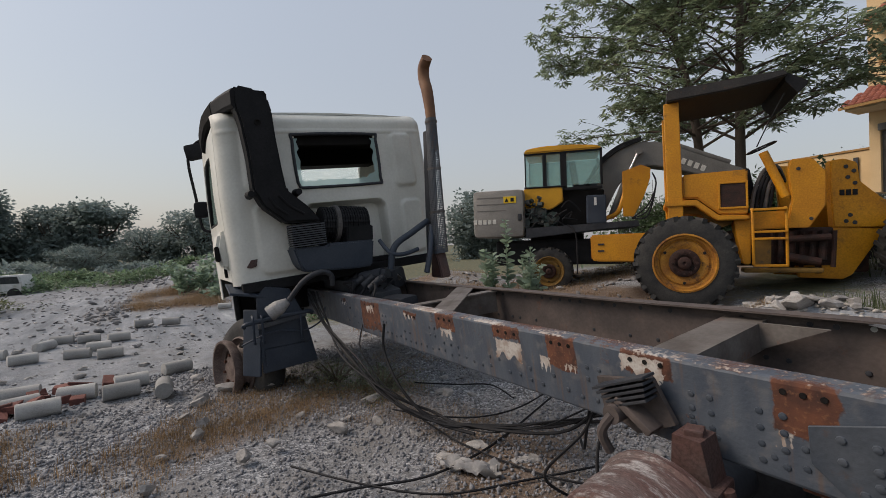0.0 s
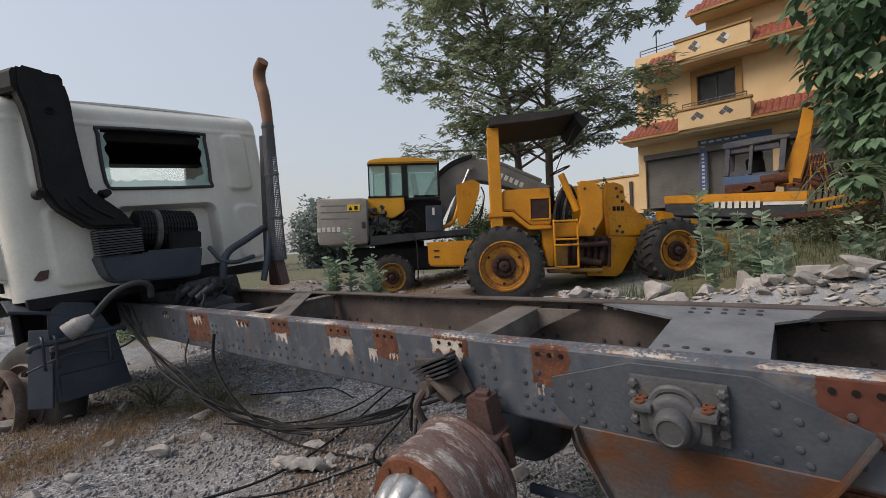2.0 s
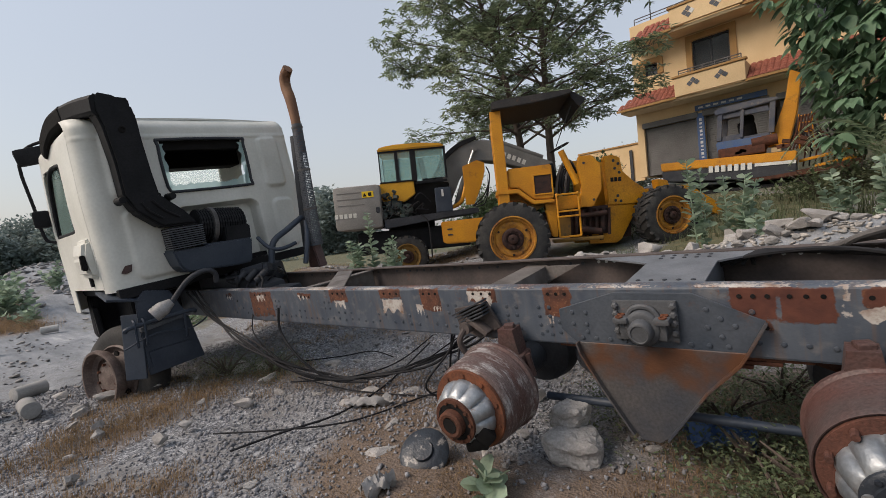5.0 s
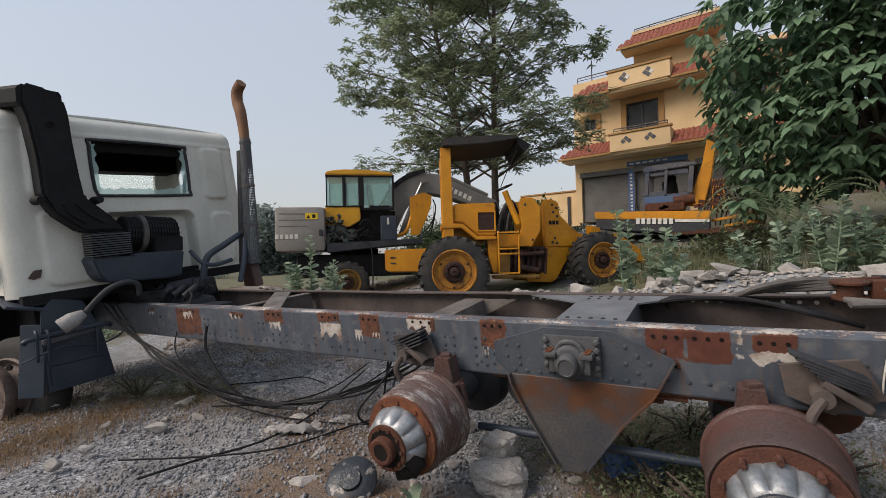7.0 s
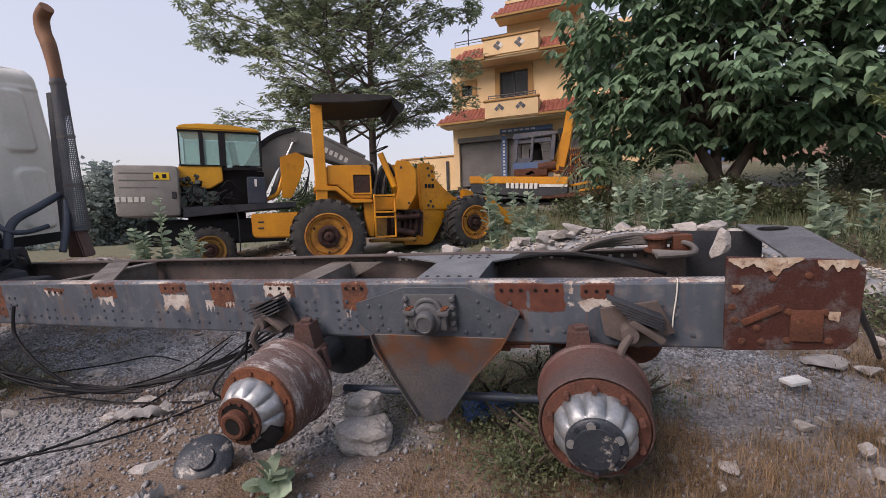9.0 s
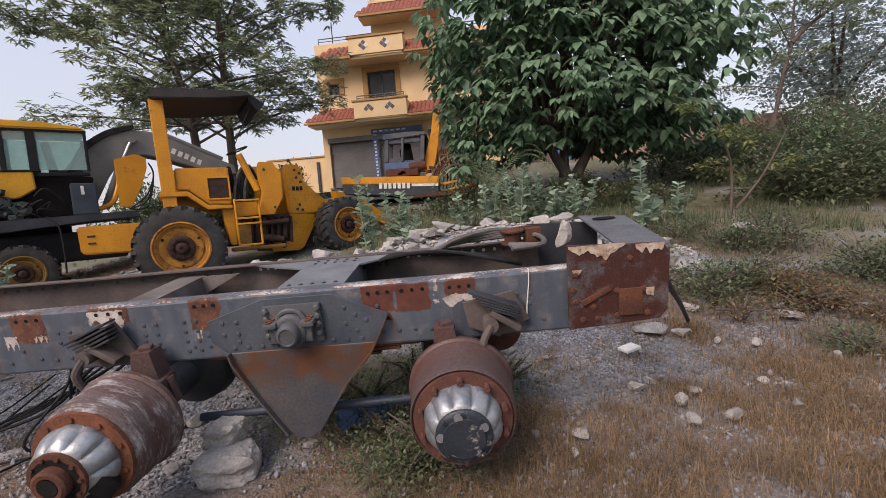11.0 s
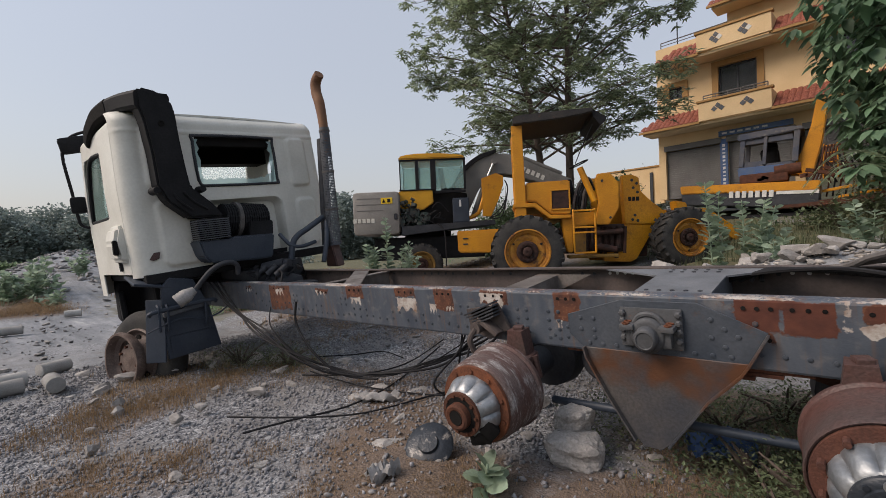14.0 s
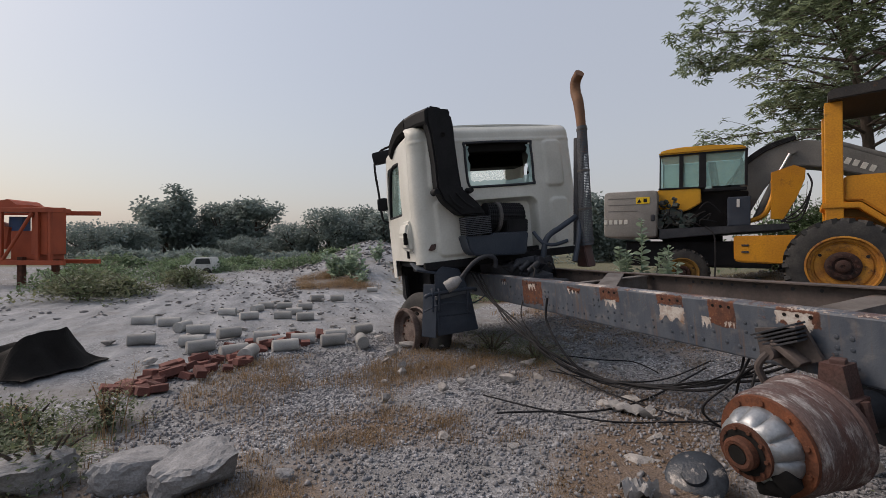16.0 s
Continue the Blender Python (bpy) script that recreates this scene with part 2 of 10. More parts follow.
# ---- mesh helpers ----
def link(name, bm, material, parent=None, label="", smooth=False, at=None):
    me = bpy.data.meshes.new(name)
    bm.normal_update()
    bm.to_mesh(me)
    bm.free()
    if material:
        me.materials.append(M[material] if isinstance(material, str) else material)
    if smooth:
        me.polygons.foreach_set("use_smooth", [True] * len(me.polygons))
        me.set_sharp_from_angle(angle=radians(40))
    ob = new(name, me)
    if parent:
        ob.parent = parent
    if at is not None:
        ob.matrix_basis = at
    if label:
        ob["label"] = label
    return ob


def part(name, bm, material, parent, label="", smooth=False, at=None):
    return link(name, bm, material, parent, label, smooth, at)


def raw(name, verts, faces, material, parent=None, smooth=False):
    me = bpy.data.meshes.new(name)
    me.from_pydata([tuple(v) for v in verts], [], [tuple(f) for f in faces])
    me.materials.append(M[material] if isinstance(material, str) else material)
    if smooth:
        me.polygons.foreach_set("use_smooth", [True] * len(me.polygons))
    me.update()
    ob = new(name, me)
    if parent:
        ob.parent = parent
    return ob


def box(bm, c, s, rot=(0, 0, 0), bevel=0.0, taper=None):
    """Box at centre c with size s, turned by rot degrees; taper scales the top in x and y."""
    m = pose(*c, *rot)
    r = bmesh.ops.create_cube(bm, size=1.0)
    vs = r["verts"]
    for v in vs:
        k = taper if taper and v.co.z > 0 else (1, 1)
        v.co = Vector((v.co.x * s[0] * k[0], v.co.y * s[1] * k[1], v.co.z * s[2]))
    if bevel:
        es = list({e for v in vs for e in v.link_edges})
        g = bmesh.ops.bevel(bm, geom=es, offset=bevel, segments=2, affect="EDGES", profile=0.6)
        vs = list({v for f in g["faces"] for v in f.verts} | {v for v in vs if v.is_valid})
    bmesh.ops.transform(bm, matrix=m, verts=vs)
    return bm


def cyl(bm, a, b, r, r2=None, seg=20, caps=True):
    a, b = Vector(a), Vector(b)
    d = b - a
    g = bmesh.ops.create_cone(bm, cap_ends=caps, segments=seg, radius1=r, radius2=r if r2 is None else r2, depth=d.length)
    bmesh.ops.transform(bm, matrix=Matrix.Translation((a + b) / 2) @ d.to_track_quat("Z", "Y").to_matrix().to_4x4(), verts=g["verts"])
    return bm


def lathe(bm, profile, at=Matrix(), seg=40, wave=None, caps=True):
    """Turn (radius, height) pairs about local z. wave(angle, i) scales the radius."""
    rings = []
    for i, (r, h) in enumerate(profile):
        rings.append([bm.verts.new(at @ Vector((r * (wave(2 * math.pi * k / seg, i) if wave else 1) * math.cos(2 * math.pi * k / seg), r * (wave(2 * math.pi * k / seg, i) if wave else 1) * math.sin(2 * math.pi * k / seg), h))) for k in range(seg)])
    for p, q in zip(rings, rings[1:]):
        for k in range(seg):
            bm.faces.new((p[k], p[(k + 1) % seg], q[(k + 1) % seg], q[k]))
    if caps and profile[0][0] > 1e-4:
        bm.faces.new(rings[0][::-1])
    if caps and profile[-1][0] > 1e-4:
        bm.faces.new(rings[-1])
    return bm


def smooth_line(pts, n=8):
    pts = [Vector(p) for p in pts]
    out = []
    for i in range(len(pts) - 1):
        p0, p1, p2, p3 = pts[max(i - 1, 0)], pts[i], pts[i + 1], pts[min(i + 2, len(pts) - 1)]
        for k in range(n):
            t = k / n
            out.append(0.5 * ((2 * p1) + (p2 - p0) * t + (2 * p0 - 5 * p1 + 4 * p2 - p3) * t * t + (3 * p1 - p0 - 3 * p2 + p3) * t ** 3))
    out.append(pts[-1])
    return out


def tube(bm, pts, r, seg=8, n=8, flat=None, sect=None):
    """A swept round (or flat=(w, h) rectangular-rounded) section along a smooth line; r may be a list per given point."""
    line = smooth_line(pts, n) if n > 1 else [Vector(p) for p in pts]
    m = len(line)
    rr = [r] * m if not isinstance(r, (list, tuple)) else list(np.interp(np.linspace(0, len(r) - 1, m), range(len(r)), r))
    up = Vector((0, 0, 1))
    prev = None
    for i, p in enumerate(line):
        d = (line[min(i + 1, m - 1)] - line[max(i - 1, 0)]).normalized()
        x = d.cross(up)
        if x.length < 1e-3:
            x = Vector((1, 0, 0))
        x.normalize()
        if prev is not None and i:
            x = (prev_x - d * prev_x.dot(d)).normalized()
        y = d.cross(x)
        prev_x = x
        ring = []
        for k in range(len(sect) if sect else seg):
            a = 2 * math.pi * (k + 0.5) / seg
            if sect:
                q = (x * sect[k][0] + y * sect[k][1]) * rr[i]
            elif flat:
                e = 0.28
                ca, sa = math.cos(a), math.sin(a)
                q = x * flat[0] / 2 * math.copysign(abs(ca) ** e, ca) + y * flat[1] / 2 * math.copysign(abs(sa) ** e, sa)
                q = q * rr[i]
            else:
                q = (x * math.cos(a) + y * math.sin(a)) * rr[i]
            ring.append(bm.verts.new(p + q))
        if prev is not None:
            for k in range(len(ring)):
                bm.faces.new((prev[k], prev[(k + 1) % len(ring)], ring[(k + 1) % len(ring)], ring[k]))
        else:
            bm.faces.new(ring[::-1])
        prev = ring
    bm.faces.new(prev)
    return bm


def plate(bm, outline, thick, at=Matrix()):
    """A flat plate from an (x, z) outline, thick along y from 0."""
    f = [bm.verts.new(at @ Vector((x, 0, z))) for x, z in outline]
    g = [bm.verts.new(at @ Vector((x, thick, z))) for x, z in outline]
    bm.faces.new(f)
    bm.faces.new(g[::-1])
    k = len(f)
    for i in range(k):
        bm.faces.new((f[i], g[i], g[(i + 1) % k], f[(i + 1) % k]))
    bmesh.ops.recalc_face_normals(bm, faces=bm.faces[:])
    return bm


def B():
    return bmesh.new()


def thing(name, label, category, at=Matrix(), group="", kind=""):
    ob = new(name)
    ob.matrix_basis = at
    ob.empty_display_size = 0.1
    return tagged(ob, label, category, group, kind)


def rock_mesh(rng, size, squash=0.7, detail=2):
    """A broken stone: a ball cut by random planes, roughened."""
    bm = B()
    bmesh.ops.create_icosphere(bm, subdivisions=detail, radius=1.0)
    o = Vector((rng.uniform(0, 90), rng.uniform(0, 90), rng.uniform(0, 90)))
    cuts = []
    for k in range(11):
        n = Vector((rng.gauss(0, 1), rng.gauss(0, 1), rng.gauss(0, 1))).normalized()
        cuts.append((n, rng.uniform(0.38, 0.78)))
    for v in bm.verts:
        c = v.co.copy()
        for n, d in cuts:
            e = c.dot(n) - d
            if e > 0:
                c -= n * e
        c *= 1 + 0.06 * noise.noise(c * 3.0 + o) + 0.05 * noise.noise(c * 9.0 + o)
        v.co = Vector((c.x * size[0] * 1.25, c.y * size[1] * 1.25, c.z * size[2] * squash * 1.25))
    return bm

# ---- ground ----
def sstep(a, b, v):
    t = np.clip((v - a) / (b - a), 0, 1)
    return t * t * (3 - 2 * t)


def gz(x, y):
    """Height of the ground: a flat yard that climbs past the truck to the houses, with a bank of rubble behind the chassis."""
    x, y = np.asarray(x, float), np.asarray(y, float)
    z = -0.12 + 0.08 * sstep(-3.5, -0.5, x) + 0.14 * sstep(0, 2.2, x) * sstep(-2.5, 0.5, y)
    climb = np.interp(y, [0.9, 1.8, 2.8, 3.4, 4.4, 6.4, 10.0, 20.0, 60.0, 300.0], [0, 0.14, 0.30, 0.34, 0.44, 0.68, 1.45, 3.02, 3.4, 3.4])
    z = z + climb * sstep(-12.0, -4.0, x - 0.15 * np.clip(y - 6, 0, 40))
    z = z + (0.46 + 0.20 * np.exp(-(((x - 1.1) / 0.8) ** 2)) + 0.05 * np.sin(x * 3.3 + 0.7)) * np.exp(-(((y - 3.05) / 0.55) ** 2)) * sstep(-2.6, -1.3, x) * (1 - sstep(2.4, 4.4, x))
    z = z + 0.55 * np.exp(-(((x + 11.0) / 2.2) ** 2) - ((y - 6.0) / 1.6) ** 2)
    z = z + 1.40 * np.exp(-(((x + 23.0) / 4.6) ** 2) - ((y - 1.6) / 2.6) ** 2) + 0.35 * np.exp(-(((x + 17.0) / 3.0) ** 2) - ((y - 0.2) / 1.8) ** 2)
    z = z + 0.05 * np.sin(x * 0.8 + 1.3) * np.sin(y * 0.9) * sstep(2.0, 5.0, np.hypot(x + 1, y + 0.5))
    z = z + 0.10 * np.sin(x * 0.23 + 0.5) * np.sin(y * 0.31 + 1.0) * sstep(6, 14, np.hypot(x, y))
    return z


def gzf(x, y):
    return float(gz(x, y))


def lines(lo, hi, step, far, grow):
    mid = list(np.arange(lo, hi + 1e-6, step))
    out, s = [], step
    v = hi
    while v < far:
        s *= grow
        v += s
        out.append(v)
    neg, s, v = [], step, lo
    while v > -far:
        s *= grow
        v -= s
        neg.append(v)
    return np.array(neg[::-1] + mid + out)


def vnoise(x, y, scale, seed):
    return np.array([noise.noise((a * scale + seed, b * scale - seed, seed * 1.7)) for a, b in zip(x, y)])


gx, gy = lines(-8.0, 4.2, 0.07, 600, 1.09), lines(-5.2, 4.0, 0.07, 600, 1.09)
GX, GY = np.meshgrid(gx, gy, indexing="ij")
fx_, fy_ = GX.ravel(), GY.ravel()
n1, n2, n3 = vnoise(fx_, fy_, 0.9, 3.0), vnoise(fx_, fy_, 4.0, 9.0), vnoise(fx_, fy_, 0.25, 21.0)
near = 1 - sstep(6, 12, np.hypot(fx_, fy_))
GZ = gz(fx_, fy_) + near * (0.035 * n1 + 0.018 * n2) + 0.05 * n3
verts = np.stack([fx_, fy_, GZ], 1)
nx, ny = len(gx), len(gy)
ii, jj = np.meshgrid(np.arange(nx - 1), np.arange(ny - 1), indexing="ij")
quad = np.stack([ii * ny + jj, (ii + 1) * ny + jj, (ii + 1) * ny + jj + 1, ii * ny + jj + 1], -1).reshape(-1, 4)
gme = bpy.data.meshes.new("ground")
gme.from_pydata(verts.tolist(), [], quad.tolist())
gme.polygons.foreach_set("use_smooth", [True] * len(gme.polygons))

# zones: r dry brown litter and the chassis shade, g pale mud, b green undergrowth
dry = np.clip(0.52 + 1.6 * n1 - 0.10 * np.abs(fy_ + 0.6), 0, 1) * (1 - sstep(3.0, 5.5, -fx_ - 0.4 * fy_)) * (1 - sstep(0.6, 1.6, fy_) * (1 - sstep(1.2, 2.5, fx_)))
dry = np.maximum(dry, sstep(1.3, 2.6, fx_) * (0.55 + 0.9 * n1))
dry = np.maximum(dry, sstep(0.7, 1.3, fx_) * (1 - sstep(1.0, 1.6, -fy_)) * (1 - sstep(0.25, 0.65, fy_)) * (0.74 + 0.45 * n1 + 0.5 * n2))
soilpatch = 1 - sstep(0.6, 1.4, ((fx_ - 0.0) / 1.0) ** 2 + ((fy_ + 0.45) / 0.5) ** 2)
dry = np.maximum(dry, soilpatch * (0.85 + 0.6 * n1))
dry = np.maximum(dry, np.exp(-(((fy_ + 2.5 + 0.35 * (fx_ + 1)) / 0.45) ** 2)) * sstep(-2.6, -1.6, fx_) * (1 - sstep(0.0, 0.8, fx_)) * (0.85 + 0.9 * n1))
clear = 1 - sstep(0.7, 1.3, ((fx_ - 1.75) / 0.8) ** 2 + ((fy_ - 0.95) / 0.55) ** 2)
dry = dry * (1 - 0.9 * clear)
# brown litter under the chassis, also darkening the ground where shade falls
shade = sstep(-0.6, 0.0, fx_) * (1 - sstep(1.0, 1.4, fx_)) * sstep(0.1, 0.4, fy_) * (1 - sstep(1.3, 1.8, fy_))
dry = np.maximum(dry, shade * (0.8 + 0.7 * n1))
mud = sstep(4.6, 6.4, -fx_ - 0.30 * fy_ + 0.6 * n1) * (1 - sstep(17, 27, -fx_ - 4 * n3 + 0.5 * np.abs(fy_ + 3)))
mud = mud * (0.55 + 0.9 * np.abs(n3) + 0.25 * n2) * (1 - sstep(0.5, 2.5, fy_ + 0.15 * fx_ + 1.5))
bank = np.exp(-(((fy_ - 2.9) / 0.75) ** 2)) * sstep(-4.5, -1.5, fx_) * (1 - sstep(3.2, 4.5, fx_))
mud = np.maximum(mud, bank * (0.8 + 0.5 * n2))
green = np.maximum(sstep(3.6, 6, fy_) * sstep(-4.5, -2.0, fx_), sstep(3.6, 6.5, fx_)) * (0.75 + 0.8 * n1)
yard = sstep(1.0, 2.2, fy_) * (1 - sstep(8.5, 10.5, fy_)) * sstep(-14, -11, fx_) * (1 - sstep(-3.5, -1.5, fx_))
dry = np.maximum(dry, yard * (0.62 + 1.3 * n1))
green = np.maximum(green, 0.75 * sstep(3.2, 3.8, -fy_ - 0.25 * n1) * (1 - sstep(2.6, 3.4, -fx_)))
green = np.maximum(green, sstep(30, 40, np.hypot(fx_, fy_)) * (0.75 + 0.6 * n3))
ridge = np.exp(-(((fx_ + 23) / 5.0) ** 2) - ((fy_ - 1.6) / 3.0) ** 2)
green = np.maximum(green, sstep(-1.2, 1.0, fy_ + 0.08 * fx_ + 0.8 * n1) * sstep(6.0, 8.5, -fx_) * 0.8 * (1 - 0.75 * sstep(0.8, 2.0, fy_) * (1 - sstep(13, 16, -fx_))))
green = green * (1 - 0.9 * sstep(0.3, 0.5, ridge))
patch = np.exp(-(((fx_ + 14.6) / 2.4) ** 4) - ((fy_ + 1.2) / 1.15) ** 4)
dry = np.maximum(dry, patch * (0.8 + 0.8 * n1))
mud = np.maximum(mud * (1 - sstep(0.3, 0.7, patch)), 0.9 * sstep(0.25, 0.5, ridge))
green = green * (1 - sstep(0.3, 0.7, patch))
attr = gme.color_attributes.new("zone", "FLOAT_COLOR", "POINT")
attr.data.foreach_set("color", np.stack([np.clip(dry, 0, 1), np.clip(mud, 0, 1), np.clip(green, 0, 1), np.ones_like(dry)], 1).ravel())


def ground_material():
    m = bpy.data.materials.new("yard_ground")
    m.use_nodes = True
    n, l = m.node_tree.nodes, m.node_tree.links
    b = n["Principled BSDF"]
    b.inputs["Roughness"].default_value = 0.92
    tc = n.new("ShaderNodeTexCoord")
    zone = n.new("ShaderNodeVertexColor")
    zone.layer_name = "zone"
    sp = n.new("ShaderNodeSeparateColor")
    l.new(zone.outputs[0], sp.inputs[0])

    def tex(kind, scale, detail=5):
        t = n.new(kind)
        t.inputs["Scale"].default_value = scale
        if kind == "ShaderNodeTexNoise":
            t.inputs["Detail"].default_value = detail
        l.new(tc.outputs["Object"], t.inputs["Vector"])
        return t

    def ramp(src, stops):
        r = n.new("ShaderNodeValToRGB")
        r.color_ramp.elements[0].position, r.color_ramp.elements[0].color = stops[0][0], (*stops[0][1], 1)
        r.color_ramp.elements[1].position, r.color_ramp.elements[1].color = stops[-1][0], (*stops[-1][1], 1)
        for p, c in stops[1:-1]:
            r.color_ramp.elements.new(p).color = (*c, 1)
        l.new(src, r.inputs[0])
        return r.outputs[0]

    def mix(fac, a, c):
        x = n.new("ShaderNodeMix")
        x.data_type = "RGBA"
        l.new(fac, x.inputs[0])
        l.new(a, x.inputs[6])
        l.new(c, x.inputs[7])
        return x.outputs[2]

    def sharpen(src, nz, width=0.35):
        a = n.new("ShaderNodeMath")
        a.operation = "MULTIPLY_ADD"
        l.new(nz, a.inputs[0])
        a.inputs[1].default_value, a.inputs[2].default_value = 1.0, -0.5
        s = n.new("ShaderNodeMath")
        l.new(src, s.inputs[0])
        l.new(a.outputs[0], s.inputs[1])
        r = n.new("ShaderNodeMapRange")
        r.inputs[1].default_value, r.inputs[2].default_value = 0.5 - width / 2, 0.5 + width / 2
        l.new(s.outputs[0], r.inputs[0])
        return r.outputs[0]

    vor = tex("ShaderNodeTexVoronoi", 62)
    vor2 = tex("ShaderNodeTexNoise", 26, 6)
    nz, nb, nf = tex("ShaderNodeTexNoise", 7, 8), tex("ShaderNodeTexNoise", 1.1, 6), tex("ShaderNodeTexNoise", 160, 3)
    gravel = ramp(vor.outputs["Color"], [(0.1, (0.060, 0.063, 0.070)), (0.5, (0.168, 0.172, 0.184)), (0.9, (0.40, 0.405, 0.42))])
    soil = ramp(nz.outputs[0], [(0.3, (0.128, 0.122, 0.119)), (0.7, (0.24, 0.236, 0.234))])
    gfac = n.new("ShaderNodeMapRange")
    gfac.inputs[1].default_value, gfac.inputs[2].default_value = 0.40, 0.56
    l.new(nb.outputs[0], gfac.inputs[0])
    base = mix(gfac.outputs[0], soil, gravel)
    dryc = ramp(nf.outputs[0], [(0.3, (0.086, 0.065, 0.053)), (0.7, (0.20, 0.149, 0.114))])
    mps = n.new("ShaderNodeMapping")
    mps.inputs["Scale"].default_value, mps.inputs["Rotation"].default_value = (0.35, 1.8, 1), (0, 0, radians(-14))
    l.new(tc.outputs["Object"], mps.inputs[0])
    ns = n.new("ShaderNodeTexNoise")
    ns.inputs["Scale"].default_value, ns.inputs["Detail"].default_value, ns.inputs["Roughness"].default_value = 1.6, 9, 0.65
    l.new(mps.outputs[0], ns.inputs["Vector"])
    mudc = ramp(ns.outputs[0], [(0.28, (0.105, 0.115, 0.127)), (0.44, (0.175, 0.186, 0.202)), (0.57, (0.25, 0.26, 0.276)), (0.66, (0.325, 0.333, 0.346)), (0.76, (0.48, 0.48, 0.478))])
    grn = ramp(nz.outputs[0], [(0.3, (0.055, 0.062, 0.03)), (0.55, (0.11, 0.105, 0.055)), (0.75, (0.18, 0.145, 0.085))])
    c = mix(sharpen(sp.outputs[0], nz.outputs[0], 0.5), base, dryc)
    c = mix(sharpen(sp.outputs[1], nz.outputs[0], 0.6), c, mudc)
    c = mix(sharpen(sp.outputs[2], nz.outputs[0], 0.5), c, grn)
    l.new(c, b.inputs["Base Color"])
    add1 = n.new("ShaderNodeMath")
    add1.operation = "MULTIPLY_ADD"
    l.new(vor2.outputs[0], add1.inputs[0])
    add1.inputs[1].default_value = 0.8
    l.new(vor.outputs["Distance"], add1.inputs[2])
    bp = n.new("ShaderNodeBump")
    bp.inputs["Strength"].default_value, bp.inputs["Distance"].default_value = 0.6, 0.012
    l.new(add1.outputs[0], bp.inputs["Height"])
    lumps = tex("ShaderNodeTexNoise", 3.2, 9)
    bl = n.new("ShaderNodeBump")
    bl.inputs["Strength"].default_value, bl.inputs["Distance"].default_value = 0.8, 0.07
    l.new(lumps.outputs[0], bl.inputs["Height"])
    l.new(bp.outputs[0], bl.inputs["Normal"])
    l.new(bl.outputs[0], b.inputs["Normal"])
    return m


gme.materials.append(ground_material())
ground = tagged(new("ground", gme), "grey gravel and dusty soil yard with dry brown litter", "ground", kind="structure")

# ---- the stripped truck: chassis, drums, cab ----
LEAN_X, RISE = 6.5, -0.85
TRUCK = Matrix.Translation((0, 0, 0.886)) @ pose(0, 0, 0, LEAN_X, RISE, 0)
truck = thing("truck", "stripped white lorry without bed, rusty chassis resting on blocks", "truck", TRUCK)
INV = TRUCK.inverted()


def wp(x, y, z):
    """World place in the truck's own axes."""
    return INV @ Vector((x, y, z))


RAIL_H, FLANGE, FRONT_X, REAR_X = 0.312, 0.075, -5.6, 1.46


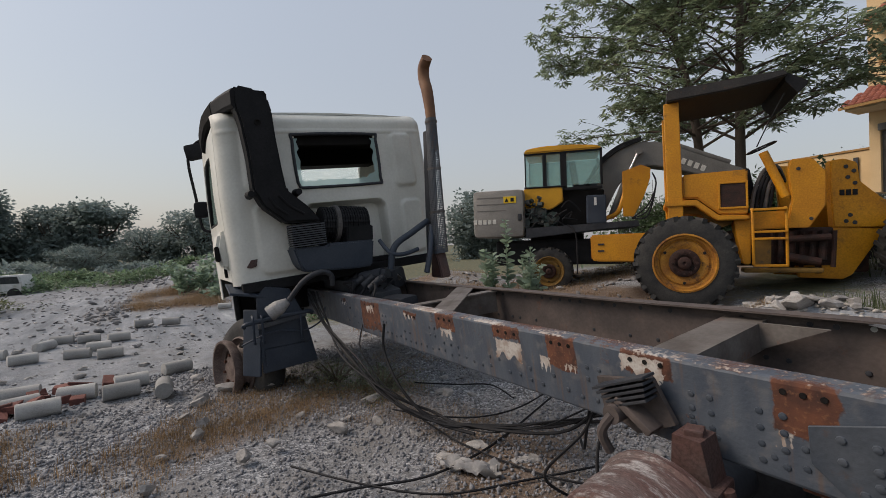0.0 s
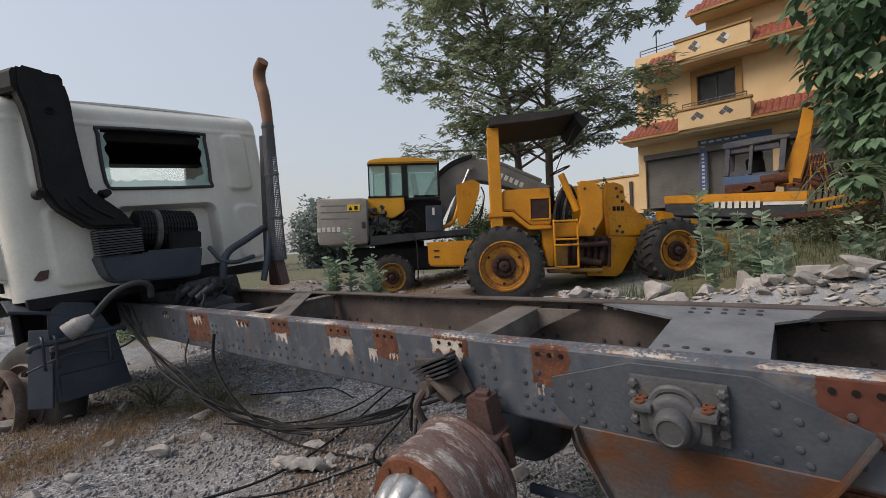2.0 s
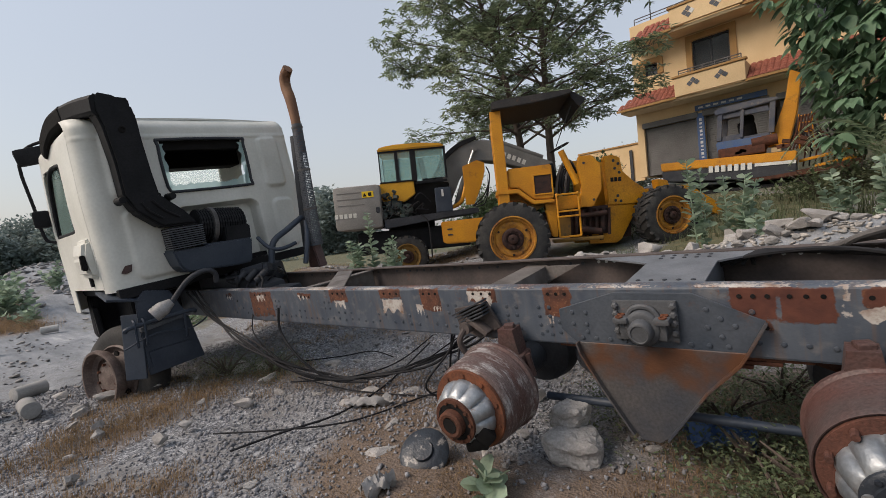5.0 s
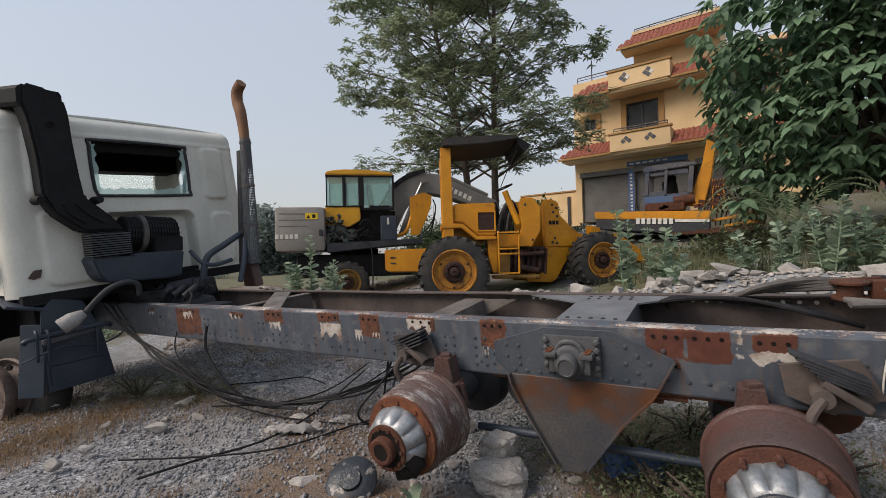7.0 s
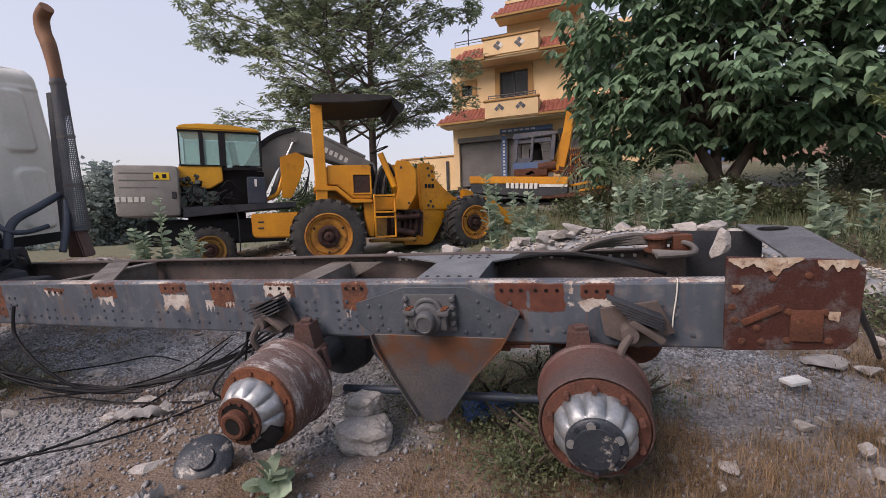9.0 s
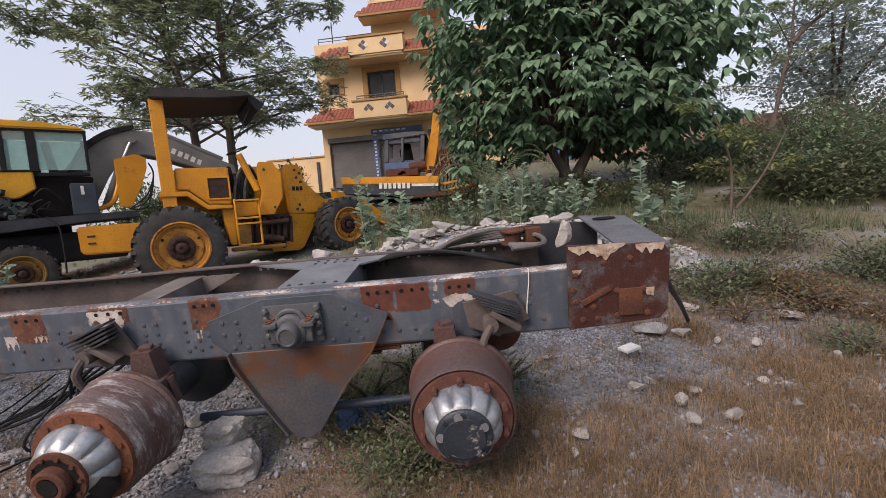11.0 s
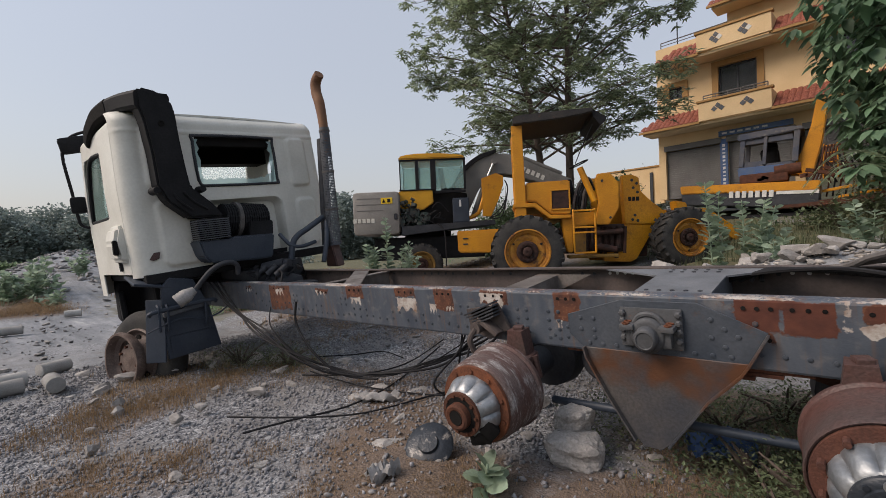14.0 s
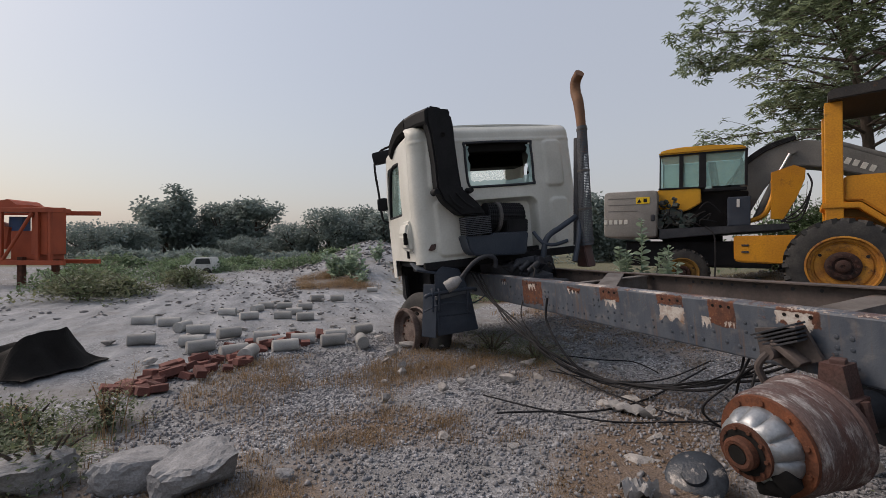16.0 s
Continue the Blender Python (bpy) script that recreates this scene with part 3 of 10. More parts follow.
def rail_paint():
    """Grey paint over steel with rust and bare patches, from the rail's painted-on wear."""
    m = bpy.data.materials.new("rail_paint")
    m.use_nodes = True
    n, l = m.node_tree.nodes, m.node_tree.links
    b = n["Principled BSDF"]
    tc = n.new("ShaderNodeTexCoord")
    at = n.new("ShaderNodeVertexColor")
    at.layer_name = "wear"
    sp = n.new("ShaderNodeSeparateColor")
    l.new(at.outputs[0], sp.inputs[0])

    def nz(scale, detail=6, stretch=(1, 1, 1)):
        mp = n.new("ShaderNodeMapping")
        mp.inputs["Scale"].default_value = stretch
        l.new(tc.outputs["Object"], mp.inputs[0])
        t = n.new("ShaderNodeTexNoise")
        t.inputs["Scale"].default_value, t.inputs["Detail"].default_value = scale, detail
        l.new(mp.outputs[0], t.inputs["Vector"])
        return t.outputs[0]

    def rgb(fac, a, c, lo=0.35, hi=0.65):
        r = n.new("ShaderNodeMapRange")
        r.inputs[1].default_value, r.inputs[2].default_value = lo, hi
        l.new(fac, r.inputs[0])
        x = n.new("ShaderNodeMix")
        x.data_type = "RGBA"
        l.new(r.outputs[0], x.inputs[0])
        for k, v in ((6, a), (7, c)):
            if isinstance(v, tuple):
                x.inputs[k].default_value = (*v, 1)
            else:
                l.new(v, x.inputs[k])
        return x.outputs[2], r.outputs[0]

    def edge(mask, grain, amount=0.6):
        a = n.new("ShaderNodeMath")
        a.operation = "MULTIPLY_ADD"
        l.new(grain, a.inputs[0])
        a.inputs[1].default_value, a.inputs[2].default_value = amount, -amount / 2
        s = n.new("ShaderNodeMath")
        l.new(mask, s.inputs[0])
        l.new(a.outputs[0], s.inputs[1])
        return s.outputs[0]

    fine, mid, streak, runs = nz(70), nz(14), nz(6, 8, (1.6, 1, 0.5)), nz(9, 6, (3.0, 1, 0.22))
    paint, _ = rgb(streak, (0.046, 0.058, 0.080), (0.082, 0.096, 0.118))
    paint, _ = rgb(mid, paint, (0.155, 0.148, 0.148), 0.53, 0.78)
    paint, _ = rgb(runs, paint, (0.115, 0.078, 0.060), 0.56, 0.76)
    rustc, _ = rgb(mid, (0.125, 0.045, 0.023), (0.045, 0.019, 0.014))
    rustc, _ = rgb(fine, rustc, (0.22, 0.10, 0.05), 0.55, 0.78)
    deep, _ = rgb(mid, (0.062, 0.019, 0.013), (0.105, 0.034, 0.020))
    rustc, _ = rgb(sp.outputs[2], rustc, deep, 0.3, 0.7)
    c, f1 = rgb(edge(sp.outputs[0], fine), paint, rustc, 0.40, 0.60)
    pale, _ = rgb(mid, (0.47, 0.445, 0.415), (0.20, 0.12, 0.08), 0.44, 0.68)
    pale, _ = rgb(fine, pale, (0.30, 0.25, 0.22), 0.50, 0.75)
    c, f2 = rgb(edge(sp.outputs[1], fine, 1.0), c, pale, 0.44, 0.60)
    l.new(c, b.inputs["Base Color"])
    ro = n.new("ShaderNodeMapRange")
    ro.inputs[3].default_value, ro.inputs[4].default_value = 0.5, 0.88
    l.new(f1, ro.inputs[0])
    l.new(ro.outputs[0], b.inputs["Roughness"])
    bp = n.new("ShaderNodeBump")
    bp.inputs["Strength"].default_value, bp.inputs["Distance"].default_value = 0.25, 0.006
    hh = n.new("ShaderNodeMath")
    hh.operation = "MULTIPLY_ADD"
    l.new(f1, hh.inputs[0])
    hh.inputs[1].default_value = 0.8
    l.new(fine, hh.inputs[2])
    l.new(hh.outputs[0], bp.inputs["Height"])
    l.new(bp.outputs[0], b.inputs["Normal"])
    return m


M["rail"] = rail_paint()
M["railgrey"] = mat("rail_grey", (0.034, 0.044, 0.060), (0.066, 0.076, 0.092), rough=0.6, scale=4, fine=70, bump=0.15, c3=(0.10, 0.045, 0.024), c3_amount=0.34)
M["castgrey"] = mat("cast_grey", (0.085, 0.088, 0.094), (0.055, 0.058, 0.064), rough=0.6, scale=9, fine=90, bump=0.25, c3=(0.15, 0.06, 0.03), c3_amount=0.32)
M["flangered"] = mat("flange_red", (0.115, 0.046, 0.031), (0.070, 0.031, 0.023), rough=0.8, scale=10, fine=110, bump=0.35, c3=(0.20, 0.13, 0.10), c3_amount=0.25, spread=0.25)
# rust patches: x centre, half width, top, bottom (below the rail's top), strength, deep red
PATCHES = [(-3.355, 0.205, 0.015, 0.27, 0.72, 0.0), (-2.61, 0.10, 0.03, 0.075, 0.9, 0.0), (-2.15, 0.105, 0.0, 0.10, 1.0, 0.0), (-1.555, 0.105, 0.0, 0.072, 1.0, 0.0), (-1.19, 0.085, 0.0, 0.15, 1.0, 0.3),
           (-0.78, 0.10, 0.0, 0.085, 0.85, 0.0), (-0.308, 0.078, 0.0, 0.16, 1.0, 0.25), (0.538, 0.078, 0.008, 0.145, 1.0, 1.0), (0.704, 0.083, 0.008, 0.150, 1.0, 1.0), (0.93, 0.077, 0.012, 0.088, 1.0, 0.6), (-4.01, 0.07, 0.03, 0.07, 0.8, 0.0), (0.545, 0.05, 0.14, 0.19, 0.8, 0.0)]
# bare pale metal and filler: x centre, half width, top, bottom, how ragged
BARE = [(-1.555, 0.10, 0.075, 0.185, 1.0), (-2.15, 0.06, 0.095, 0.165, 1.2), (-1.29, 0.03, 0.11, 0.185, 0.8), (-1.14, 0.03, 0.12, 0.16, 0.8), (-0.80, 0.085, 0.02, 0.10, 1.6), (-0.76, 0.04, 0.10, 0.175, 1.2), (0.93, 0.11, 0.090, 0.150, 2.2), (0.815, 0.012, 0.0, 0.10, 0.6),
        (-2.64, 0.06, 0.055, 0.10, 1.2), (-3.36, 0.07, 0.05, 0.12, 1.3), (-4.01, 0.06, 0.06, 0.11, 1.2), (-0.36, 0.02, 0.15, 0.21, 0.8), (1.36, 0.06, 0.0, 0.016, 0.5)]


def wear_at(x, d):
    """Rust, bare metal and deep red at x along the rail, d below its top edge."""
    wob = 0.5 * noise.noise((x * 9, d * 14, 2.0)) + 0.3 * noise.noise((x * 28, d * 30, 7.0))
    r = 0.17 + 0.30 * noise.noise((x * 3.1, d * 7, 11.0)) + 0.16 * noise.noise((x * 11, d * 9, 5.0))
    deep = 0.0
    for c, w, t, bt, k, q in PATCHES:
        e = min((w - abs(x - c)) / 0.014, (d - t) / 0.012, (bt - d) / 0.022) + (0.7 if q > 0.9 else 1.5) * wob
        v = k * min(1.0, max(0.0, 0.5 + 0.5 * e))
        if v > r:
            r, deep = v, q * v
    if d < 0.010:
        r = max(r, 0.40 + 0.5 * wob)
    wht = 0.0
    for c, w, t, bt, rag in BARE:
        low = bt - 0.04 * (0.5 + 0.5 * math.sin((x - c) / w * 7.0 + c)) - 0.02 * abs(wob)
        e = min((w - abs(x - c)) / 0.022, (d - t) / 0.014, (low - d) / 0.016) + 1.5 * rag * wob
        wht = max(wht, min(1.0, max(0.0, 0.5 + 0.5 * e)))
    if d < 0.008:
        wht = max(wht, 0.44 + 0.5 * noise.noise((x * 3.2, 0.3, 4.0)) + 0.4 * wob)
    return min(1, max(0, r + 0.25 * wob)), min(1, max(0, wht)), min(1, deep)


def rail(name, y0, side, material, length=(FRONT_X, REAR_X), painted=False):
    """A pressed channel rail: web at y0, flanges towards side (+1 or -1), rounded top and bottom corners."""
    t, r = 0.009, 0.014
    sec = [(FLANGE, 0.0), (r, 0.0), (r * 0.3, -r * 0.3), (0, -r)]
    k = 34
    sec += [(0, -r - (RAIL_H - 2 * r) * i / k) for i in range(1, k)]
    sec += [(0, -RAIL_H + r), (r * 0.3, -RAIL_H + r * 0.3), (r, -RAIL_H), (FLANGE, -RAIL_H), (FLANGE, -RAIL_H + t), (t + 0.004, -RAIL_H + t), (t, -RAIL_H + t + 0.004), (t, -t - 0.004), (t + 0.004, -t), (FLANGE, -t)]
    xs = np.linspace(length[0], length[1], 760 if painted else 60)
    vs, fs, m = [], [], len(sec)
    for x in xs:
        dz = 0.004 * noise.noise((x * 1.3, y0, 0.5))
        vs += [(x, y0 + side * (a + 0.003 * noise.noise((x * 2.0, b * 4, 1.5))), b + dz) for a, b in sec]
    for i in range(len(xs) - 1):
        for j in range(m):
            q = (i * m + j, i * m + (j + 1) % m, (i + 1) * m + (j + 1) % m, (i + 1) * m + j)
            fs.append(q if side > 0 else q[::-1])
    fs += [tuple(range(m))[::-1], tuple(range((len(xs) - 1) * m, len(xs) * m))]
    ob = raw(name, vs, fs, material, truck)
    if painted:
        a = ob.data.color_attributes.new("wear", "FLOAT_COLOR", "POINT")
        col = []
        for x, y, z in vs:
            r1, w1, q1 = wear_at(x, -z) if abs(y - y0) < 0.03 else (0.40 + 0.35 * noise.noise((x * 4, y * 20, 3)), 0.42 + 0.25 * noise.noise((x * 2.3, y * 9, 8)), 0)
            col += [r1, w1, q1, 1]
        a.data.foreach_set("color", col)
    return ob


near_rail = rail("chassis_rail", 0.0, 1, "rail", painted=True)
near_rail["label"] = "grey chassis rail with rust patches and bare white drips"
far_rail = rail("chassis_rail", 0.78, -1, "inner")
far_rail["label"] = "dusty brown far chassis rail with bolt holes"


def dome(bm, c, r, d=(0, -1, 0), h=0.5):
    q = Vector(d).to_track_quat("Z", "Y").to_matrix().to_4x4()
    lathe(bm, [(r, 0), (r * 0.85, r * h * 0.7), (r * 0.4, r * h), (0.0001, r * h)], Matrix.Translation(c) @ q, seg=8)


rng = random.Random(5)
bm = B()
for x in np.arange(-3.9, 1.4, 0.078):
    if rng.random() < 0.85:
        dome(bm, (x, 0, -0.245 + rng.uniform(-0.008, 0.008)), 0.011)
    if rng.random() < 0.4:
        dome(bm, (x, 0, -0.19), 0.011)
for x0, cols, rows_ in ((-0.62, 2, 3), (-0.42, 2, 4), (-0.05, 2, 3), (0.32, 3, 3), (0.47, 2, 2), (1.05, 2, 3), (-2.35, 2, 2), (-3.1, 2, 2), (-1.05, 2, 2), (1.2, 2, 2)):
    for i in range(cols):
        for j in range(rows_):
            dome(bm, (x0 + 0.06 * i, 0, -0.11 - 0.05 * j), 0.012)
tagged(part("rivets", bm, "railgrey", near_rail, "painted rivet heads", smooth=True), kind="stuff")
# black discs on the solid web stand for the dark inside bolt holes
bm = B()
for c, w, t, bt, k, _ in PATCHES:
    for dx in (-0.6 * w, 0.0, 0.6 * w) if w < 0.15 else (-0.10, 0.0, 0.10):
        cyl(bm, (c + dx, 0.004, -(t + 0.036)), (c + dx, -0.0035, -(t + 0.036)), 0.009, seg=10)
tagged(part("perforation", bm, "tarp", near_rail, "black discs for the dark of empty bolt holes"), kind="stuff")
bm = B()
for x in np.arange(-4.2, 1.4, 0.085):
    g = rng.random()
    if g < 0.5:
        cyl(bm, (x, 0.772, -0.05), (x, 0.769, -0.05), 0.012, seg=10)
    if g > 0.45:
        dome(bm, (x, 0.771, -0.22), 0.012)
tagged(part("rivets", bm, "dark", far_rail, smooth=True), kind="stuff")
# daylight through the far rail's holes, painted as white discs
bm = B()
for x in list(np.arange(-0.35, 0.0, 0.05)) + list(np.arange(0.62, 1.2, 0.07)) + [0.35, 0.41]:
    cyl(bm, (x, 0.772, -0.045), (x, 0.768, -0.045), 0.0105, seg=10)
tagged(part("perforation", bm, "white", far_rail, "white discs for daylight seen through bolt holes"), kind="stuff")

# crossmembers
M["platesteel"] = mat("plate_steel", (0.155, 0.165, 0.182), (0.105, 0.112, 0.125), rough=0.5, scale=5, fine=80, bump=0.15, c3=(0.15, 0.085, 0.05), c3_amount=0.25)
for a, b_, w in (((-2.25, 0.05, -0.012), (-2.95, 0.74, -0.012), 0.16), ((-2.75, 0.05, -0.02), (-2.55, 0.74, -0.02), 0.08)):
    a, b_ = Vector(a), Vector(b_)
    d = (b_ - a)
    ang = math.degrees(math.atan2(d.y, d.x))
    bm = B()
    plate(bm, [(-w / 2, -0.005), (w / 2, -0.005), (w / 2, 0.005), (0.005, 0.005), (0.005, 0.006), (-w / 2, 0.006)], d.length)
    box(bm, (0, d.length / 2, -0.085), (0.01, d.length, 0.16))
    for v in bm.verts:
        v.co = pose(*a, 0, 0, ang - 90) @ v.co
    part("crossmember", bm, "topsteel", truck, "worn bare steel diagonal crossmember")
bm = B()
plate(bm, [(-0.866, -0.145), (-0.866, -0.044), (-0.694, -0.044), (-0.694, -0.165), (-0.706, -0.165), (-0.706, -0.056), (-0.854, -0.056), (-0.854, -0.145)], 0.74, Matrix.Translation((0, 0.02, 0)))
cm0 = part("crossmember", bm, "topsteel", truck, "dusty steel crossmember")
bm = B()
plate(bm, [(-0.70, -0.04), (-0.45, -0.04), (-0.70, -0.16)], 0.01, Matrix.Translation((0, 0.68, 0)))
part("gusset", bm, "topsteel", cm0)
bm = B()
f = [(0.02, 0.08), (0.36, 0.08), (0.36, 0.50), (0.62, 0.715), (-0.35, 0.715), (0.02, 0.50)]
lo = [bm.verts.new((x, y, -0.016)) for x, y in f]
hi = [bm.verts.new((x, y, -0.006)) for x, y in f]
bm.faces.new(lo[::-1])
bm.faces.new(hi)
for i in range(6):
    bm.faces.new((lo[i], lo[(i + 1) % 6], hi[(i + 1) % 6], hi[i]))
cm = part("crossmember", bm, "platesteel", truck, "dusty light grey plate crossmember with rivets")
for x in (0.03, 0.35):
    bm = B()
    box(bm, (x, 0.39, -0.118), (0.01, 0.62, 0.2))
    part("web", bm, "greysteel", cm)
bm = B()
for x in (0.07, 0.13, 0.19, 0.25, 0.31):
    for y in (0.13, 0.6, 0.66):
        dome(bm, (x, y, -0.006), 0.012, (0, 0, 1))
tagged(part("rivets", bm, "dark", cm, smooth=True), kind="stuff")
bm = B()
for i in range(5):
    tube(bm, [(0.30 + 0.05 * i, 0.62, -0.06), (0.55, 0.58 + 0.02 * i, 0.0), (0.85 + 0.05 * i, 0.55, 0.015 - 0.01 * i), (1.15, 0.50 + 0.03 * i, -0.05), (1.32, 0.6, -0.12)], 0.011, seg=6)
part("air_hose", bm, "cable", truck, "black air hoses lying in the frame", smooth=True)

# rear end: outrigger plate, cross channel, tow eye
bm = B()
plate(bm, [(1.435, 0.112), (1.87, 0.092), (1.905, 0.05), (1.895, -0.23), (1.86, -0.272), (1.64, -0.285), (1.435, -0.295)], 0.02, Matrix.Translation((0, -0.045, 0)))
bmesh.ops.bevel(bm, geom=bm.edges[:], offset=0.004, segments=1, affect="EDGES")
end = part("rear_bracket", bm, "rust", truck, "flaking rust and paint on the rear end plate")
bm = B()
for x, z in ((1.47, -0.03), (1.47, -0.16), (1.55, -0.19), (1.60, 0.02), (1.66, -0.12), (1.78, -0.12), (1.50, -0.25), (1.57, -0.25), (1.66, -0.24), (1.80, -0.24), (1.46, -0.10), (1.72, 0.03)):
    dome(bm, (x, -0.045, z), 0.016)
box(bm, (1.72, -0.05, -0.175), (0.11, 0.012, 0.13), bevel=0.003)
box(bm, (1.56, -0.05, -0.135), (0.15, 0.014, 0.025), (0, -28, 0), bevel=0.003)
tagged(part("bolts", bm, "rust", end, smooth=True), kind="stuff")
def flake(x0, x1, top, depth, seed):
    """Pale paint hanging from an edge, with a torn lower outline."""
    out = [(x0 + (x1 - x0) * k / 26, top + 0.002) for k in range(27)]
    for k in range(26, -1, -1):
        x = x0 + (x1 - x0) * k / 26
        out.append((x, top - depth * (0.55 + 0.9 * noise.noise((x * 14 + seed, seed, 0)) + 0.35 * noise.noise((x * 45, seed, 3))) * (0.25 + math.sin(math.pi * min(1, max(0, k / 26))) ** 0.5)))
    bm = plate(B(), [(x, min(z, top)) for x, z in out[:27]] + [(x, min(z, top - 0.004)) for x, z in out[27:]], 0.004, Matrix.Translation((0, -0.0505, 0)))
    part("paint_flake", bm, "cream", end, "pale paint left on the rusty plate")


flake(1.44, 1.70, 0.106, 0.075, 1.0)
flake(1.745, 1.875, 0.094, 0.075, 6.3)
flake(1.455, 1.50, -0.005, 0.03, 3.1)
flake(1.79, 1.83, -0.115, 0.09, 9.1)
M["sheetgrey"] = mat("sheet_grey", (0.115, 0.118, 0.128), (0.075, 0.078, 0.088), rough=0.5, scale=6, fine=80, bump=0.2, c3=(0.16, 0.10, 0.075), c3_amount=0.34, spread=0.25)
M["endplate"] = mat("end_plate", (0.075, 0.082, 0.094), (0.110, 0.105, 0.105), rough=0.55, scale=3.0, fine=140, bump=0.3, c3=(0.048, 0.016, 0.012), c3_amount=0.84, spread=0.35, dist=0.003)
end.data.materials[0] = M["endplate"]
bm = B()
f = [(1.68, -0.02), (1.91, -0.03), (1.97, 0.66), (1.73, 0.82)]
vs = [bm.verts.new((x, y, 0.075 + 0.03 * (y > 0.5))) for x, y in f] + [bm.verts.new((x, y, 0.085 + 0.03 * (y > 0.5))) for x, y in f]
bm.faces.new(vs[:4][::-1])
bm.faces.new(vs[4:])
for i in range(4):
    bm.faces.new((vs[i], vs[(i + 1) % 4], vs[4 + (i + 1) % 4], vs[4 + i]))
bmesh.ops.recalc_face_normals(bm, faces=bm.faces[:])
box(bm, (1.90, 0.36, -0.06), (0.012, 0.70, 0.28), (0, 0, -4))
ec = part("end_crossmember", bm, "sheetgrey", truck, "worn grey end crossmember with an open top sheet")
# flat black disc on the closed sheet, painting the dark of a hole
bm = B()
lathe(bm, [(0.055, 0.0), (0.05, 0.004), (0.0001, 0.0045)], pose(1.83, 0.62, 0.116) @ Matrix.Diagonal((1.3, 0.7, 1, 1)), seg=18)
part("sheet_hole", bm, "tarp", ec, "black disc for the dark of a hole in the sheet")
bm = B()
plate(bm, [(1.40, 0.09), (1.85, 0.07), (1.85, -0.28), (1.40, -0.29)], 0.015, Matrix.Translation((0, 0.80, 0)))
part("rear_bracket", bm, "dark", truck)
bm = B()
lathe(bm, [(0.07, 0), (0.07, 0.012), (0.05, 0.014), (0.05, 0.07), (0.075, 0.075), (0.075, 0.085), (0.03, 0.09)], Matrix.Translation((1.28, 0.62, 0.01)), seg=20)
box(bm, (1.40, 0.62, 0.05), (0.10, 0.06, 0.10), (0, 0, 12), bevel=0.008)
box(bm, (1.34, 0.74, 0.08), (0.18, 0.03, 0.02), (0, 0, 20), bevel=0.006)
part("towing_eye", bm, "rust", truck, "rusty tow fitting", smooth=True)
for i in range(4):
    bm = B()
    tube(bm, [(0.75 + 0.03 * i, 0.72, -0.02), (0.92, 0.68 - 0.03 * i, 0.03 + 0.012 * i), (1.15, 0.66, 0.05 + 0.015 * i), (1.40, 0.60 + 0.03 * i, 0.06), (1.44, 0.5, 0.02), (1.25, 0.45 + 0.04 * i, 0.015)], 0.015, seg=7)
    part("hose", bm, "hosegrey", truck, smooth=True)

# knotted string hanging over the rail
bm = B()
tube(bm, [(1.262, 0.02, 0.004), (1.262, -0.006, 0.0), (1.258, -0.007, -0.07), (1.248, -0.007, -0.15), (1.244, -0.007, -0.21)], 0.0035, seg=5)
part("string", bm, "lettering", truck, "pale string hanging over the rail", smooth=True)

# suspension bracket: tapering pressed plate with folded edges, trunnion saddle above it
def bracket_paint():
    """Grey paint with an orange run of rust that spreads from the bolts above."""
    m = mat("bracket_stain", (0.043, 0.048, 0.059), (0.085, 0.077, 0.073), rough=0.55, scale=3.0, fine=70, bump=0.2, spread=0.22)
    n, l = m.node_tree.nodes, m.node_tree.links
    b = n["Principled BSDF"]
    base = b.inputs["Base Color"].links[0].from_socket
    tc, sep, wob = n.new("ShaderNodeTexCoord"), n.new("ShaderNodeSeparateXYZ"), n.new("ShaderNodeTexNoise")
    l.new(tc.outputs["Object"], sep.inputs[0])
    l.new(tc.outputs["Object"], wob.inputs["Vector"])
    wob.inputs["Scale"].default_value, wob.inputs["Detail"].default_value = 7.0, 7
    total = None
    for axis, mid, reach, weight in (("Z", -0.345, 0.16, 1.0), ("X", 0.20, 0.50, 0.35)):
        d = n.new("ShaderNodeMath")
        d.operation = "SUBTRACT"
        l.new(sep.outputs[axis], d.inputs[0])
        d.inputs[1].default_value = mid
        ab = n.new("ShaderNodeMath")
        ab.operation = "ABSOLUTE"
        l.new(d.outputs[0], ab.inputs[0])
        sc = n.new("ShaderNodeMath")
        sc.operation = "MULTIPLY_ADD"
        l.new(ab.outputs[0], sc.inputs[0])
        sc.inputs[1].default_value = weight / reach
        if total is None:
            sc.inputs[2].default_value = 0.0
        else:
            l.new(total, sc.inputs[2])
        total = sc.outputs[0]
    k = n.new("ShaderNodeMath")
    k.operation = "MULTIPLY_ADD"
    l.new(wob.outputs[0], k.inputs[0])
    k.inputs[1].default_value = -3.0
    l.new(total, k.inputs[2])
    r = n.new("ShaderNodeMapRange")
    r.inputs[1].default_value, r.inputs[2].default_value, r.inputs[3].default_value, r.inputs[4].default_value = -1.25, -0.45, 1.0, 0.0
    l.new(k.outputs[0], r.inputs[0])
    rc = n.new("ShaderNodeMix")
    rc.data_type = "RGBA"
    rc.inputs[6].default_value, rc.inputs[7].default_value = (0.044, 0.023, 0.017, 1), (0.13, 0.054, 0.023, 1)
    l.new(wob.outputs[0], rc.inputs[0])
    mx = n.new("ShaderNodeMix")
    mx.data_type = "RGBA"
    l.new(r.outputs[0], mx.inputs[0])
    l.new(base, mx.inputs[6])
    l.new(rc.outputs[2], mx.inputs[7])
    l.new(mx.outputs[2], b.inputs["Base Color"])
    return m


